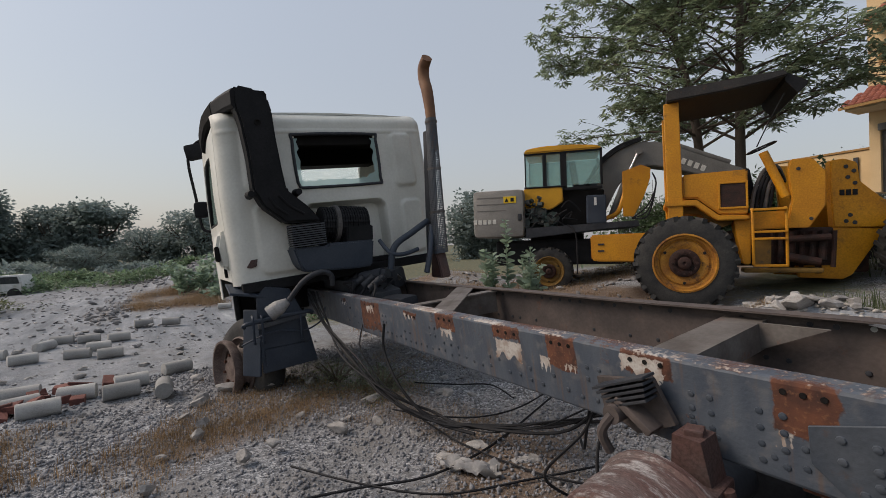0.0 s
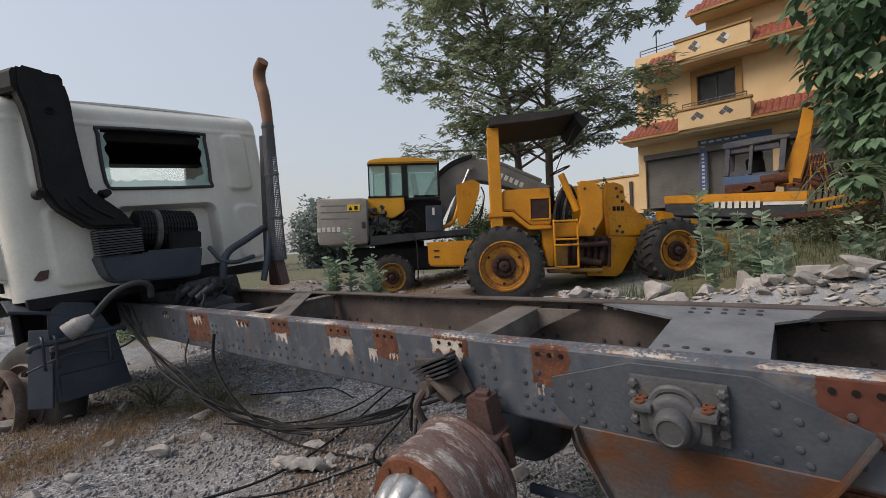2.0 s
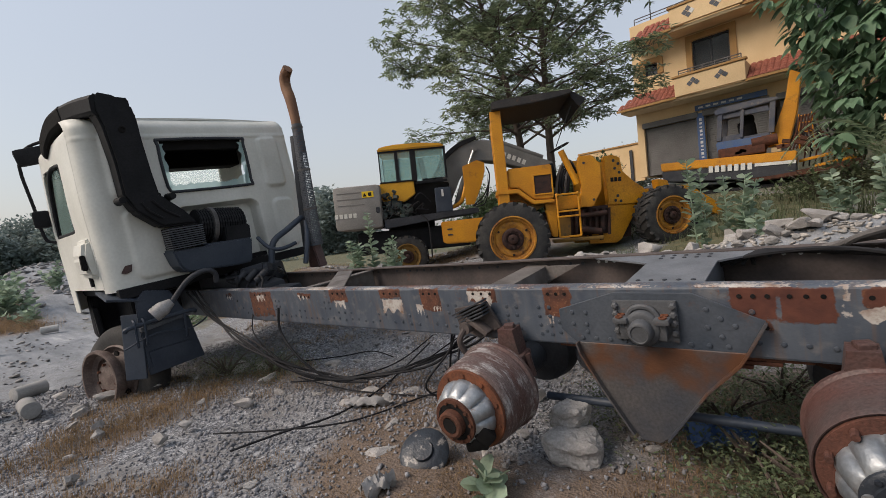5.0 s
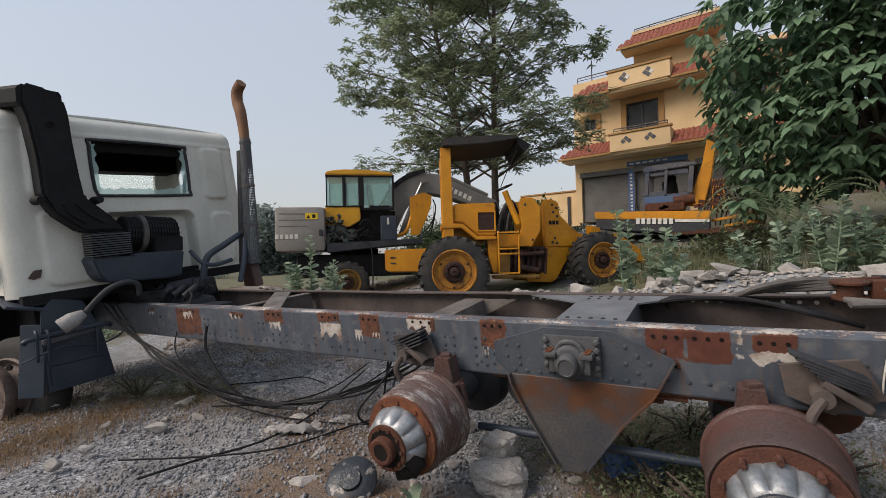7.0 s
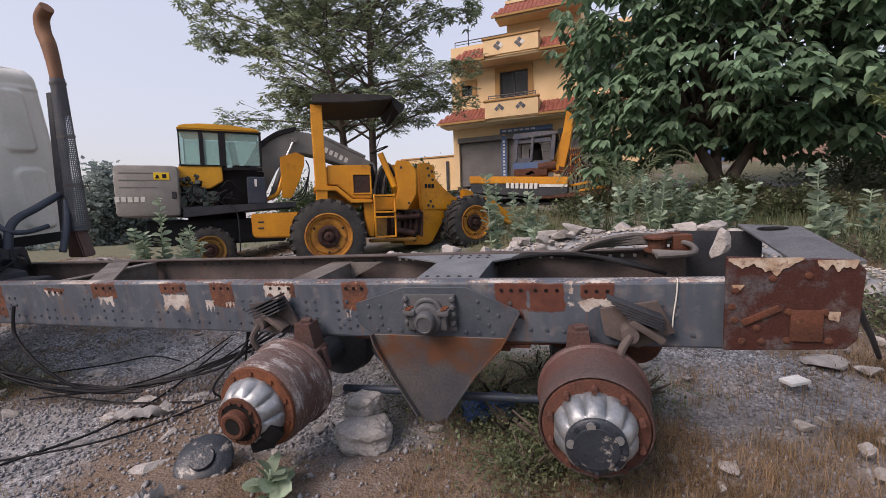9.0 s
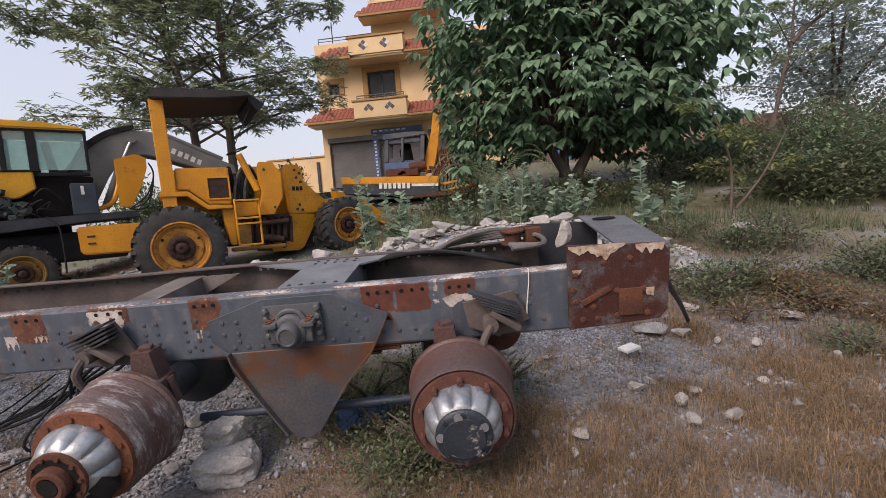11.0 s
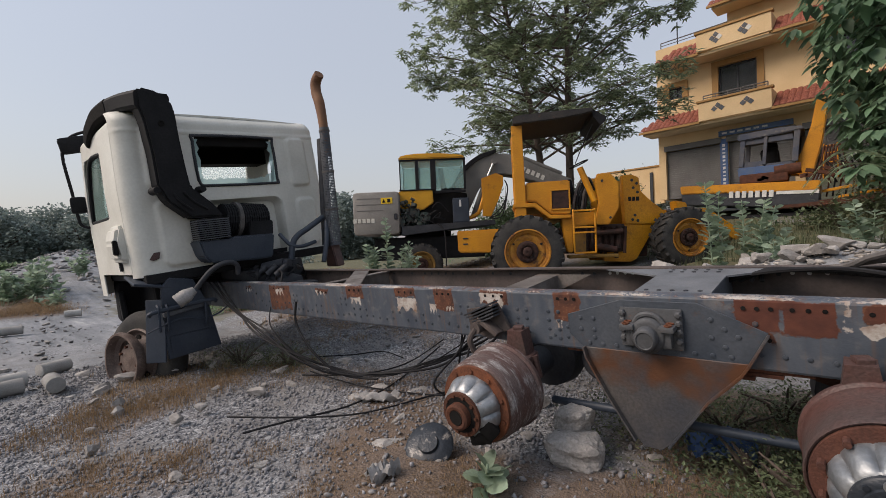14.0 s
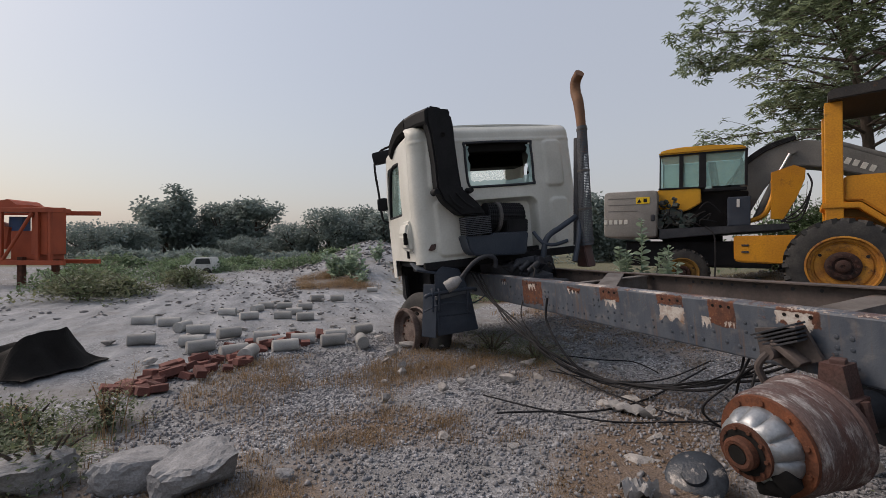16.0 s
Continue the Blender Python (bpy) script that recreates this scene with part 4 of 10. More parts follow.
M["bracket"] = bracket_paint()
TRI = [(-0.215, -0.285), (0.505, -0.285), (0.475, -0.335), (0.345, -0.475), (0.165, -0.735), (0.125, -0.772), (0.045, -0.772), (0.010, -0.735), (-0.115, -0.515), (-0.205, -0.335)]
bm = plate(B(), TRI, 0.012, Matrix.Translation((0, -0.016, 0)))
bmesh.ops.bevel(bm, geom=bm.edges[:], offset=0.003, segments=1, affect="EDGES")
br = part("suspension_bracket", bm, "bracket", truck, "tapering suspension bracket stained with orange rust")
for line in ([(0.575, -0.150)] + TRI[1:5], [TRI[0]] + TRI[:6:-1]):
    bm = B()
    for (xa, za), (xb, zb) in zip(line, line[1:]):
        box(bm, ((xa + xb) / 2, -0.030, (za + zb) / 2), (math.hypot(xb - xa, zb - za) + 0.006, 0.035, 0.010), (0, -math.degrees(math.atan2(zb - za, xb - xa)), 0), bevel=0.002)
    part("folded_edge", bm, "bracket", br)
bm = plate(B(), [(-0.30, -0.115), (-0.015, -0.026), (0.320, -0.028), (0.575, -0.145), (0.50, -0.300), (-0.215, -0.300), (-0.30, -0.22)], 0.008, Matrix.Translation((0, -0.0105, 0)))
bmesh.ops.bevel(bm, geom=bm.edges[:], offset=0.002, segments=1, affect="EDGES")
part("reinforcing_plate", bm, "railgrey", br, "grey reinforcing plate")
bm = B()
box(bm, (0.125, -0.024, -0.145), (0.355, 0.020, 0.225), bevel=0.008)
saddle = part("trunnion_saddle", bm, "castgrey", br, "cast trunnion saddle with bolted ears", smooth=True)
q = Matrix.Translation((0.12, -0.03, -0.175)) @ pose(0, 0, 0, 90, 0, 0)
bm = B()
lathe(bm, [(0.098, 0), (0.098, 0.055), (0.090, 0.066), (0.074, 0.070)], q, seg=40)
part("saddle_body", bm, "castgrey", saddle, smooth=True)
bm = B()
tube(bm, [(0.12 - 0.088, -0.052, -0.125), (0.065, -0.052, -0.078), (0.12, -0.052, -0.062), (0.175, -0.052, -0.078), (0.12 + 0.088, -0.052, -0.125)], 0.016, seg=8)
part("cap_strap", bm, "castgrey", saddle, smooth=True)
bm = B()
lathe(bm, [(0.066, 0.06), (0.066, 0.118), (0.058, 0.130), (0.048, 0.133), (0.044, 0.127), (0.0001, 0.127)], q @ pose(0, 0, 0, 4, 0, 0), seg=32)
part("trunnion_cap", bm, "castgrey", saddle, "round cast end cap", smooth=True)
for sx in (-1, 1):
    bm = B()
    box(bm, (0.12 + sx * 0.113, -0.072, -0.128), (0.085, 0.095, 0.034), (0, 0, 0), bevel=0.012)
    ear = part("ear", bm, "castgrey", saddle, smooth=True)
    bm = B()
    box(bm, (0.12 + sx * 0.105, -0.055, -0.185), (0.05, 0.06, 0.11), bevel=0.012)
    part("rib", bm, "castgrey", saddle, smooth=True)
    for sy in (-0.098, -0.052):
        bm = B()
        lathe(bm, [(0.022, 0.0), (0.022, 0.007), (0.013, 0.008), (0.012, 0.001), (0.0001, 0.0)], pose(0.12 + sx * 0.120, sy, -0.111), seg=16)
        part("bolt_eye", bm, "rustorange", saddle, "rusty bolt eye", smooth=True)
bm = B()
for z in (-0.062, -0.108, -0.155, -0.205):
    lathe(bm, [(0.021, 0), (0.020, 0.016), (0.012, 0.024), (0.0001, 0.025)], Matrix.Translation((0.285, -0.034, z)) @ pose(0, 0, 0, 90, 0, 0), seg=6)
    lathe(bm, [(0.021, 0), (0.020, 0.016), (0.012, 0.024), (0.0001, 0.025)], Matrix.Translation((-0.035, -0.034, z)) @ pose(0, 0, 0, 90, 0, 0), seg=6)
bolts_ = tagged(part("bolts", bm, "castgrey", br), kind="stuff")
SHRINK = Matrix.Translation((0.115, -0.014, -0.15)) @ Matrix.Diagonal((0.78, 0.74, 0.86, 1)) @ Matrix.Translation((-0.115, 0.014, 0.14))
for ob in [saddle, *saddle.children, bolts_]:
    ob.data.transform(SHRINK)
bm = B()
for k in range(10):
    dome(bm, (-0.19 + 0.07 * k, -0.0105, -0.262), 0.012)
for x, z in ((-0.23, -0.13), (-0.23, -0.19), (-0.16, -0.13), (-0.16, -0.19), (-0.16, -0.23), (0.37, -0.10), (0.42, -0.14), (0.37, -0.18), (0.47, -0.17), (0.42, -0.22)):
    dome(bm, (x, -0.0105, z), 0.012)
tagged(part("rivets", bm, "railgrey", br, smooth=True), kind="stuff")


# leaf-spring stop brackets and bump stops
def stop_bracket(x, flip):
    bm = B()
    plate(bm, [(x - 0.14, -0.12), (x + 0.10, -0.08), (x + 0.17, -0.22), (x + 0.02, -0.30), (x - 0.12, -0.24)], 0.02, Matrix.Translation((0, -0.04, 0)))
    box(bm, (x + 0.05, -0.07, -0.20), (0.16, 0.08, 0.03), (0, 35, 0), bevel=0.006)
    cyl(bm, (x - 0.02, -0.04, -0.21), (x - 0.02, -0.13, -0.21), 0.035, seg=16)
    tube(bm, [(x - 0.02, -0.12, -0.21), (x - 0.06, -0.14, -0.28), (x - 0.05, -0.12, -0.36)], 0.018, seg=8)
    ob = part("spring_bracket", bm, "inner", truck, "rusty cast bracket with a shackle", smooth=True)
    for k in range(5):
        bm = B()
        box(bm, (x + 0.0 + 0.01 * k, -0.075, -0.095 - 0.016 * k), (0.24 - 0.02 * k, 0.07, 0.010), (0, -22 * flip, 0), bevel=0.002)
        part("spring_leaf", bm, "dark", ob, "black spring leaf")


stop_bracket(-0.83, 1)
stop_bracket(1.08, -1)
for x in (-0.57, 0.85):
    bm = B()
    plate(bm, [(x - 0.05, -0.20), (x + 0.04, -0.20), (x + 0.065, -0.37), (x - 0.07, -0.37)], 0.09, Matrix.Translation((0, -0.13, 0)))
    box(bm, (x, -0.085, -0.195), (0.055, 0.05, 0.03), (0, 0, 20), bevel=0.006)
    box(bm, (x, -0.10, -0.36), (0.17, 0.13, 0.05), (0, 0, 6), bevel=0.01)
    cyl(bm, (x + 0.09, -0.10, -0.34), (x + 0.11, -0.10, -0.46), 0.02, seg=10)
    part("bump_stop", bm, "drum", truck, "rusty bump stop")


# axles with brake drums
def drum_axle(x, z, capped, push):
    axle = thing("axle", "", "")
    axle.name = "rear_axle"
    axle.parent = truck
    for key in list(axle.keys()):
        del axle[key]
    bm = B()
    cyl(bm, (x, -0.12, z), (x, 0.90, z), 0.085, seg=20)
    lathe(bm, [(0.10, -0.16), (0.2, -0.1), (0.22, 0), (0.2, 0.1), (0.10, 0.16)], Matrix.Translation((x, 0.39, z)) @ pose(0, 0, 0, 90, 0, 0), seg=24)
    part("axle_beam", bm, "dark", axle, "dark axle casing", smooth=True)
    for side in (0, 1):
        y0 = -0.13 - push if side == 0 else 0.91
        q = Matrix.Translation((x, y0, z)) @ pose(0, 0, 0, 90 if side == 0 else -90, 0, 0)
        bm = B()
        s0 = 0.06 if side == 0 else 0.0
        lathe(bm, [(0.10, s0), (0.236, s0), (0.243, s0 + 0.008), (0.243, s0 + 0.030), (0.232, s0 + 0.042), (0.232, s0 + 0.065), (0.226, s0 + 0.075), (0.226, 0.215), (0.222, 0.235), (0.220, 0.30), *([(0.220, 0.335), (0.215, 0.345), (0.210, 0.342), (0.208, 0.333)] if capped else [(0.212, 0.325), (0.205, 0.33)]), (0.12, 0.335)], q, seg=56)
        dr_ = part("brake_drum", bm, "drum" if capped else "drumpale", axle, "rust-brown cast brake drum", smooth=True)
        bm = B()
        lathe(bm, [(0.125, 0.325), (0.203, 0.332), (0.205, 0.338), (0.203, 0.350), (0.13, 0.352)], q, seg=48, caps=False)
        for k in range(10):
            a = 2 * math.pi * (k + 0.5) / 10
            p = q @ Vector((0.178 * math.cos(a), 0.178 * math.sin(a), 0.345))
            cyl(bm, p, p + (q.to_3x3() @ Vector((0, 0, 0.045 if capped else 0.014))), 0.012, seg=8)
        part("wheel_flange", bm, "flangered" if capped else "rustorange", dr_, "orange-rusted wheel flange with stud holes", smooth=True)
        bm = B()
        lathe(bm, [(0.158, 0.345), (0.157, 0.36), (0.150, 0.385), (0.136, 0.42), (0.122, 0.448), (0.108, 0.458)], q, seg=120, wave=lambda a, i: 1 + (0.0, 0.05, 0.085, 0.085, 0.04, 0.0)[i] * (abs(math.sin(5 * a)) ** 0.6 * 2 - 1.2))
        part("hub", bm, "alu", dr_, "bright worn ten-lobed hub", smooth=True)
        bm = B()
        if capped:
            lathe(bm, [(0.112, 0.45), (0.112, 0.468), (0.104, 0.476), (0.085, 0.478), (0.082, 0.485), (0.0001, 0.487)], q, seg=36)
            for k in range(8):
                a = 2 * math.pi * k / 8
                p = q @ Vector((0.098 * math.cos(a), 0.098 * math.sin(a), 0.474))
                cyl(bm, p, p + (q.to_3x3() @ Vector((0, 0, 0.01))), 0.009, seg=6)
            part("hub_cap", bm, "capworn", dr_, "dark oily end cap with chipped white rim", smooth=True)
            bm = B()
            for k in range(3):
                a = 2 * math.pi * (k + 0.4) / 5
                p = q @ Vector((0.09 * math.cos(a), 0.09 * math.sin(a), 0.478))
                cyl(bm, p, p + (q.to_3x3() @ Vector((0, 0, 0.007))), 0.017, seg=14)
            tagged(part("washer", bm, "alu", dr_), kind="stuff")
        else:
            lathe(bm, [(0.112, 0.45), (0.112, 0.47), (0.075, 0.472), (0.075, 0.455)], q, seg=36)
            lathe(bm, [(0.066, 0.44), (0.066, 0.505), (0.055, 0.512), (0.040, 0.510), (0.036, 0.40), (0.0001, 0.38)], q, seg=30)
            for k in range(10):
                a = 2 * math.pi * k / 10
                p = q @ Vector((0.096 * math.cos(a), 0.096 * math.sin(a), 0.468))
                cyl(bm, p, p + (q.to_3x3() @ Vector((0, 0, 0.012))), 0.009, seg=6)
            part("hub_end", bm, "rust", dr_, "rusty open hub end with a hollow bore", smooth=True)
            # black disc across the bore's mouth, standing for the dark inside
            bm = B()
            lathe(bm, [(0.0375, 0.511), (0.0001, 0.5105)], q, seg=20, caps=False)
            part("bore", bm, "tarp", dr_, "flat black disc for the dark of the bore")
            # black ring paints the shadow in the greasy gap round the shaft
            bm = B()
            lathe(bm, [(0.092, 0.4735), (0.068, 0.474)], q, seg=30, caps=False)
            part("shadow_gap", bm, "tarp", dr_, "black ring for the shadowed, greasy gap round the shaft")
            bm = B()
            for k in range(3):
                a = -1.25 + 0.33 * k
                p = q @ Vector((0.135 * math.cos(a), 0.135 * math.sin(a), 0.40))
                box(bm, p, (0.09, 0.09, 0.075), (0, 25 * k, 40), bevel=0.02)
            part("grease_lump", bm, "tarp", dr_, "black grease where the hub is broken", smooth=True)
    return axle


drum_axle(-0.63, -0.490, False, 0.0)
drum_axle(0.90, -0.492, True, -0.08)
bm = B()
cyl(bm, (-0.50, 0.10, -0.68), (0.05, 0.06, -0.64), 0.022, seg=14)
cyl(bm, (0.22, 0.06, -0.65), (0.85, 0.10, -0.66), 0.022, seg=14)
part("torque_rod", bm, "guard", truck, "dark torque rods", smooth=True)
bm = B()
lathe(bm, [(0.0001, -0.24), (0.10, -0.23), (0.125, -0.19), (0.125, 0.19), (0.10, 0.23), (0.0001, 0.24)], Matrix.Translation((-0.22, 0.34, -0.42)) @ pose(0, 0, 0, 90, 0, 10), seg=26)
part("air_tank", bm, "dark", truck, "dented dark air tank", smooth=True)
bm = B()
for k in range(4):
    box(bm, (0.19, 0.06, -0.30 - 0.02 * k), (1.25 - 0.2 * k, 0.08, 0.016), bevel=0.003)
part("leaf_spring", bm, "rust", truck, "rusty leaf spring pack")
bm = B()
lathe(bm, [(0.06, 0), (0.115, 0.01), (0.12, 0.06), (0.10, 0.10), (0.05, 0.115), (0.0001, 0.12)], Matrix.Translation((1.12, 0.25, -0.36)) @ pose(0, 0, 0, 90, 0, 0), seg=20)
box(bm, (0.7, 0.25, -0.36), (0.30, 0.05, 0.10), (0, 20, 0), bevel=0.01)
part("brake_chamber", bm, "rust", truck, "rusty brake chamber", smooth=True)

# engine and gearbox lumps behind the cab
bm = B()
for c, s, r in (((-4.35, 0.35, -0.03), (0.5, 0.45, 0.28), (0, 0, 8)), ((-3.95, 0.38, -0.10), (0.45, 0.30, 0.22), (0, 5, -6)), ((-4.75, 0.40, 0.10), (0.4, 0.6, 0.3), (0, 0, 0)), ((-3.6, 0.40, -0.14), (0.35, 0.22, 0.16), (0, 0, 10)), ((-4.2, 0.62, 0.05), (0.3, 0.2, 0.22), (8, 0, 20))):
    box(bm, c, s, r, bevel=0.05)
for k in range(7):
    cyl(bm, (-4.5 + 0.14 * k, 0.15 + 0.05 * (k % 3), 0.05), (-4.45 + 0.14 * k, 0.25 + 0.05 * (k % 3), 0.13), 0.035, seg=12)
cyl(bm, (-4.15, 0.28, 0.10), (-3.92, 0.42, 0.13), 0.07, seg=18)
cyl(bm, (-3.92, 0.42, 0.13), (-3.87, 0.45, 0.135), 0.05, seg=18)
part("gearbox", bm, "dark", truck, "greasy dark gearbox and engine parts", smooth=True)
for k in range(14):
    rr_ = random.Random(40 + k)
    p = Vector((-4.7 + rr_.uniform(0, 1.0), 0.15 + rr_.uniform(0, 0.5), 0.0))
    bm = B()
    tube(bm, [p, p + Vector((rr_.uniform(-0.2, 0.2), rr_.uniform(-0.15, 0.15), 0.09)), p + Vector((rr_.uniform(-0.3, 0.25), rr_.uniform(-0.2, 0.2), 0.06)), p + Vector((rr_.uniform(-0.4, 0.3), rr_.uniform(-0.2, 0.2), -0.12))], rr_.choice([0.008, 0.012, 0.018]), seg=6)
    part("pipe", bm, rr_.choice(["cable", "hosegrey", "dark"]), truck, smooth=True)

# ---- cab ----
CAB = Matrix.Translation((-4.42, 0.25, 1.085)) @ pose(0, 0, 0, 6.3, -1.0, 0)
CABL = INV @ CAB
HW, CH, CL, CR = 1.165, 1.66, 1.78, 0.16
WY0, WY1, WZ0, WZ1 = -0.435, 0.490, 0.875, 1.425


def cab_part(name, bm, material, parent=None, label="", smooth=False):
    return part(name, bm, material, parent or truck, label, smooth, CABL if parent is None else None)


def grid_panel(bm, us, vs_, put, skip):
    """A sheet over the lines us and vs_, leaving out cells for which skip(u, v) holds, 12 mm thick."""
    vv = {}
    for layer in (0, 1):
        for i, u in enumerate(us):
            for j, v in enumerate(vs_):
                vv[layer, i, j] = bm.verts.new(put(u, v, layer))
    keep = {(i, j) for i in range(len(us) - 1) for j in range(len(vs_) - 1) if not skip((us[i] + us[i + 1]) / 2, (vs_[j] + vs_[j + 1]) / 2)}
    for i, j in keep:
        bm.faces.new([vv[0, a, b] for a, b in ((i, j), (i + 1, j), (i + 1, j + 1), (i, j + 1))])
        bm.faces.new([vv[1, a, b] for a, b in ((i, j + 1), (i + 1, j + 1), (i + 1, j), (i, j))])
        for (di, dj), (p, q) in (((-1, 0), ((i, j + 1), (i, j))), ((1, 0), ((i + 1, j), (i + 1, j + 1))), ((0, -1), ((i, j), (i + 1, j))), ((0, 1), ((i + 1, j + 1), (i, j + 1)))):
            if (i + di, j + dj) not in keep:
                bm.faces.new((vv[0, p[0], p[1]], vv[1, p[0], p[1]], vv[1, q[0], q[1]], vv[0, q[0], q[1]]))
    for v in [v for v in bm.verts if not v.link_faces]:
        bm.verts.remove(v)
    bmesh.ops.recalc_face_normals(bm, faces=bm.faces[:])


def rrect(y0, y1, z0, z1, r):
    def inside(y, z):
        dy, dz = max(y0 + r - y, y - y1 + r, 0), max(z0 + r - z, z - z1 + r, 0)
        return y0 < y < y1 and z0 < z < z1 and dy * dy + dz * dz < r * r
    return inside


def pressed(y, z, y0, y1, z0, z1, r, wide):
    """1 inside a rounded rectangle, 0 outside, with a soft edge of the given width."""
    dy, dz = abs(y - (y0 + y1) / 2) - (y1 - y0) / 2 + r, abs(z - (z0 + z1) / 2) - (z1 - z0) / 2 + r
    d = math.hypot(max(dy, 0), max(dz, 0)) + min(max(dy, dz), 0) - r
    return 1 - float(sstep(-wide, wide, d))


win = rrect(WY0, WY1, WZ0, WZ1, 0.06)
EMBOSSES = ((0.68, 0.94, 0.83, 1.43, 0.06), (0.70, 0.97, 0.05, 0.66, 0.08), (-0.94, -0.68, 0.88, 1.50, 0.06), (-0.90, -0.50, 0.05, 0.74, 0.08))


def rear_x(y, z):
    """Depth of the pressed rear panel: recess behind the air intake, raised panels, rounded top and corners."""
    x = -0.15 * pressed(y, z, -0.41, 0.50, -0.12, 0.69, 0.10, 0.025)
    for e in EMBOSSES:
        x += 0.032 * pressed(y, z, *e, 0.022)
    top = max(0.0, z - (CH - 0.12)) / 0.12
    x -= 0.10 * top * top
    if 1.44 < z < 1.48:
        x += 0.008
    side = max(0.0, abs(y) - (HW - CR)) / CR
    x -= CR * (1 - math.sqrt(max(0.0, 1 - side * side)))
    return x


bm = B()
ys = sorted(set(np.round(np.concatenate([np.linspace(-HW, HW, 170), [WY0, WY1]]), 4)))
zs = sorted(set(np.round(np.concatenate([np.linspace(-0.02, CH, 125), [WZ0, WZ1]]), 4)))
grid_panel(bm, ys, zs, lambda y, z, k: Vector((rear_x(y, z) - 0.012 * k, y * (1 - 0.012 * k) * (1 - 0.035 * max(0, z - 0.9)), z)), lambda y, z: win(y, z))
rearp = cab_part("cab_rear_panel", bm, "cab", label="dusty white pressed cab rear wall with a rust spot", smooth=True)
# rubber surround and broken glass of the rear window
bm = B()
ring = [(WY0 + 0.06, WZ0), (WY1 - 0.06, WZ0), (WY1, WZ0 + 0.06), (WY1, WZ1 - 0.06), (WY1 - 0.06, WZ1), (WY0 + 0.06, WZ1), (WY0, WZ1 - 0.06), (WY0, WZ0 + 0.06), (WY0 + 0.06, WZ0)]
tube(bm, [(0.006, y, z) for y, z in ring], 0.016, seg=8, n=3)
part("window_seal", bm, "dark", rearp, "grey-green rubber window seal", smooth=True)
bm = B()
rr_ = random.Random(8)
outer = [(WY0 + 0.01 + (WY1 - WY0 - 0.02) * i / 24, WZ0 + 0.01) for i in range(25)]
prev = None
for i, (y, z) in enumerate(outer):
    h = 0.05 + 0.03 * rr_.random() + (0.05 if i > 20 else 0)
    a, b_ = bm.verts.new((-0.004, y, z)), bm.verts.new((-0.004, y, z + h))
    if prev:
        bm.faces.new((prev[0], a, b_, prev[1]))
    prev = (a, b_)
prev = None
for i in range(15):
    z = WZ0 + 0.04 + (WZ1 - WZ0 - 0.08) * i / 14
    w = 0.03 + 0.035 * rr_.random()
    a, b_ = bm.verts.new((-0.004, WY1 - 0.01, z)), bm.verts.new((-0.004, WY1 - 0.01 - w, z))
    c_, d_ = bm.verts.new((-0.0045, WY0 + 0.01, z)), bm.verts.new((-0.0045, WY0 + 0.01 + 0.8 * w, z))
    if prev:
        bm.faces.new((prev[0], a, b_, prev[1]))
        bm.faces.new((prev[2], c_, d_, prev[3]))
    prev = (a, b_, c_, d_)
M["shard"] = glass("broken_glass", (0.45, 0.62, 0.60), 0.55)
part("broken_pane", bm, "shard", rearp, "green-tinted shards of broken glass")

# sides: door with window, wheel-arch cut, lower front skirt
DW = rrect(-1.45, -0.62, 0.62, 1.34, 0.10)


def side_skip(x, z):
    if DW(x, z):
        return True
    return z < 0.02 and -1.35 < x


for s in (-1, 1):
    bm = B()
    xs_ = list(np.round(np.linspace(-CL, -0.15, 60), 4))
    zz = list(np.round(np.concatenate([np.linspace(-0.24, 0.02, 8)[:-1], np.linspace(0.02, CH - 0.02, 52)]), 4))

    def side_put(x, z, k, s=s):
        y = HW - 0.012 * k - 0.035 * max(0, z - 0.9) * HW - 0.14 * max(0, (z - (CH - 0.14)) / 0.14) ** 2
        f = max(0.0, -x - (CL - 0.25)) / 0.25
        y -= 0.22 * f * f
        rake = 0.26 * max(0.0, z - 0.75) * sstep(1.2, CL, -x)
        return Vector((x + float(rake), s * y, z))

    grid_panel(bm, xs_, zz, side_put, side_skip)
    sp_ = cab_part("cab_side", bm, "cab", label="white cab side with door", smooth=True)
    bm = B()
    tube(bm, [(x, s * (HW - 0.02 - 0.035 * max(0, z - 0.9)), z) for x, z in ((-1.38, 0.64), (-0.68, 0.64), (-0.63, 0.72), (-0.63, 1.26), (-0.70, 1.33), (-1.12, 1.33), (-1.30, 1.05), (-1.40, 0.68), (-1.38, 0.64))], 0.022, seg=8, n=3)
    part("door_window_seal", bm, "black", sp_, smooth=True)
    bm = B()
    vs_g = [bm.verts.new((x, s * (HW - 0.03 - 0.035 * max(0, z - 0.9)), z)) for x, z in ((-1.38, 0.64), (-0.64, 0.64), (-0.64, 1.32), (-1.12, 1.32))]
    bm.faces.new(vs_g)
    gl = part("door_glass", bm, "glass", sp_)
    gl.visible_shadow = False
    bm = B()
    box(bm, (-0.46, s * (HW + 0.012), 0.16), (0.05, 0.03, 0.2), (0, 0, 0), bevel=0.008)
    part("door_handle", bm, "black", sp_)
# black bumper and arch lining below the white skirt
bm = B()
box(bm, (-CL + 0.14, 0, -0.42), (0.22, 2 * HW - 0.36, 0.38), bevel=0.05)
for sd in (-1, 1):
    box(bm, (-CL + 0.24, sd * (HW - 0.17), -0.40), (0.36, 0.06, 0.36), (0, 0, sd * 10), bevel=0.02)
cab_part("bumper", bm, "black", label="dusty black bumper and wheel-arch lining")
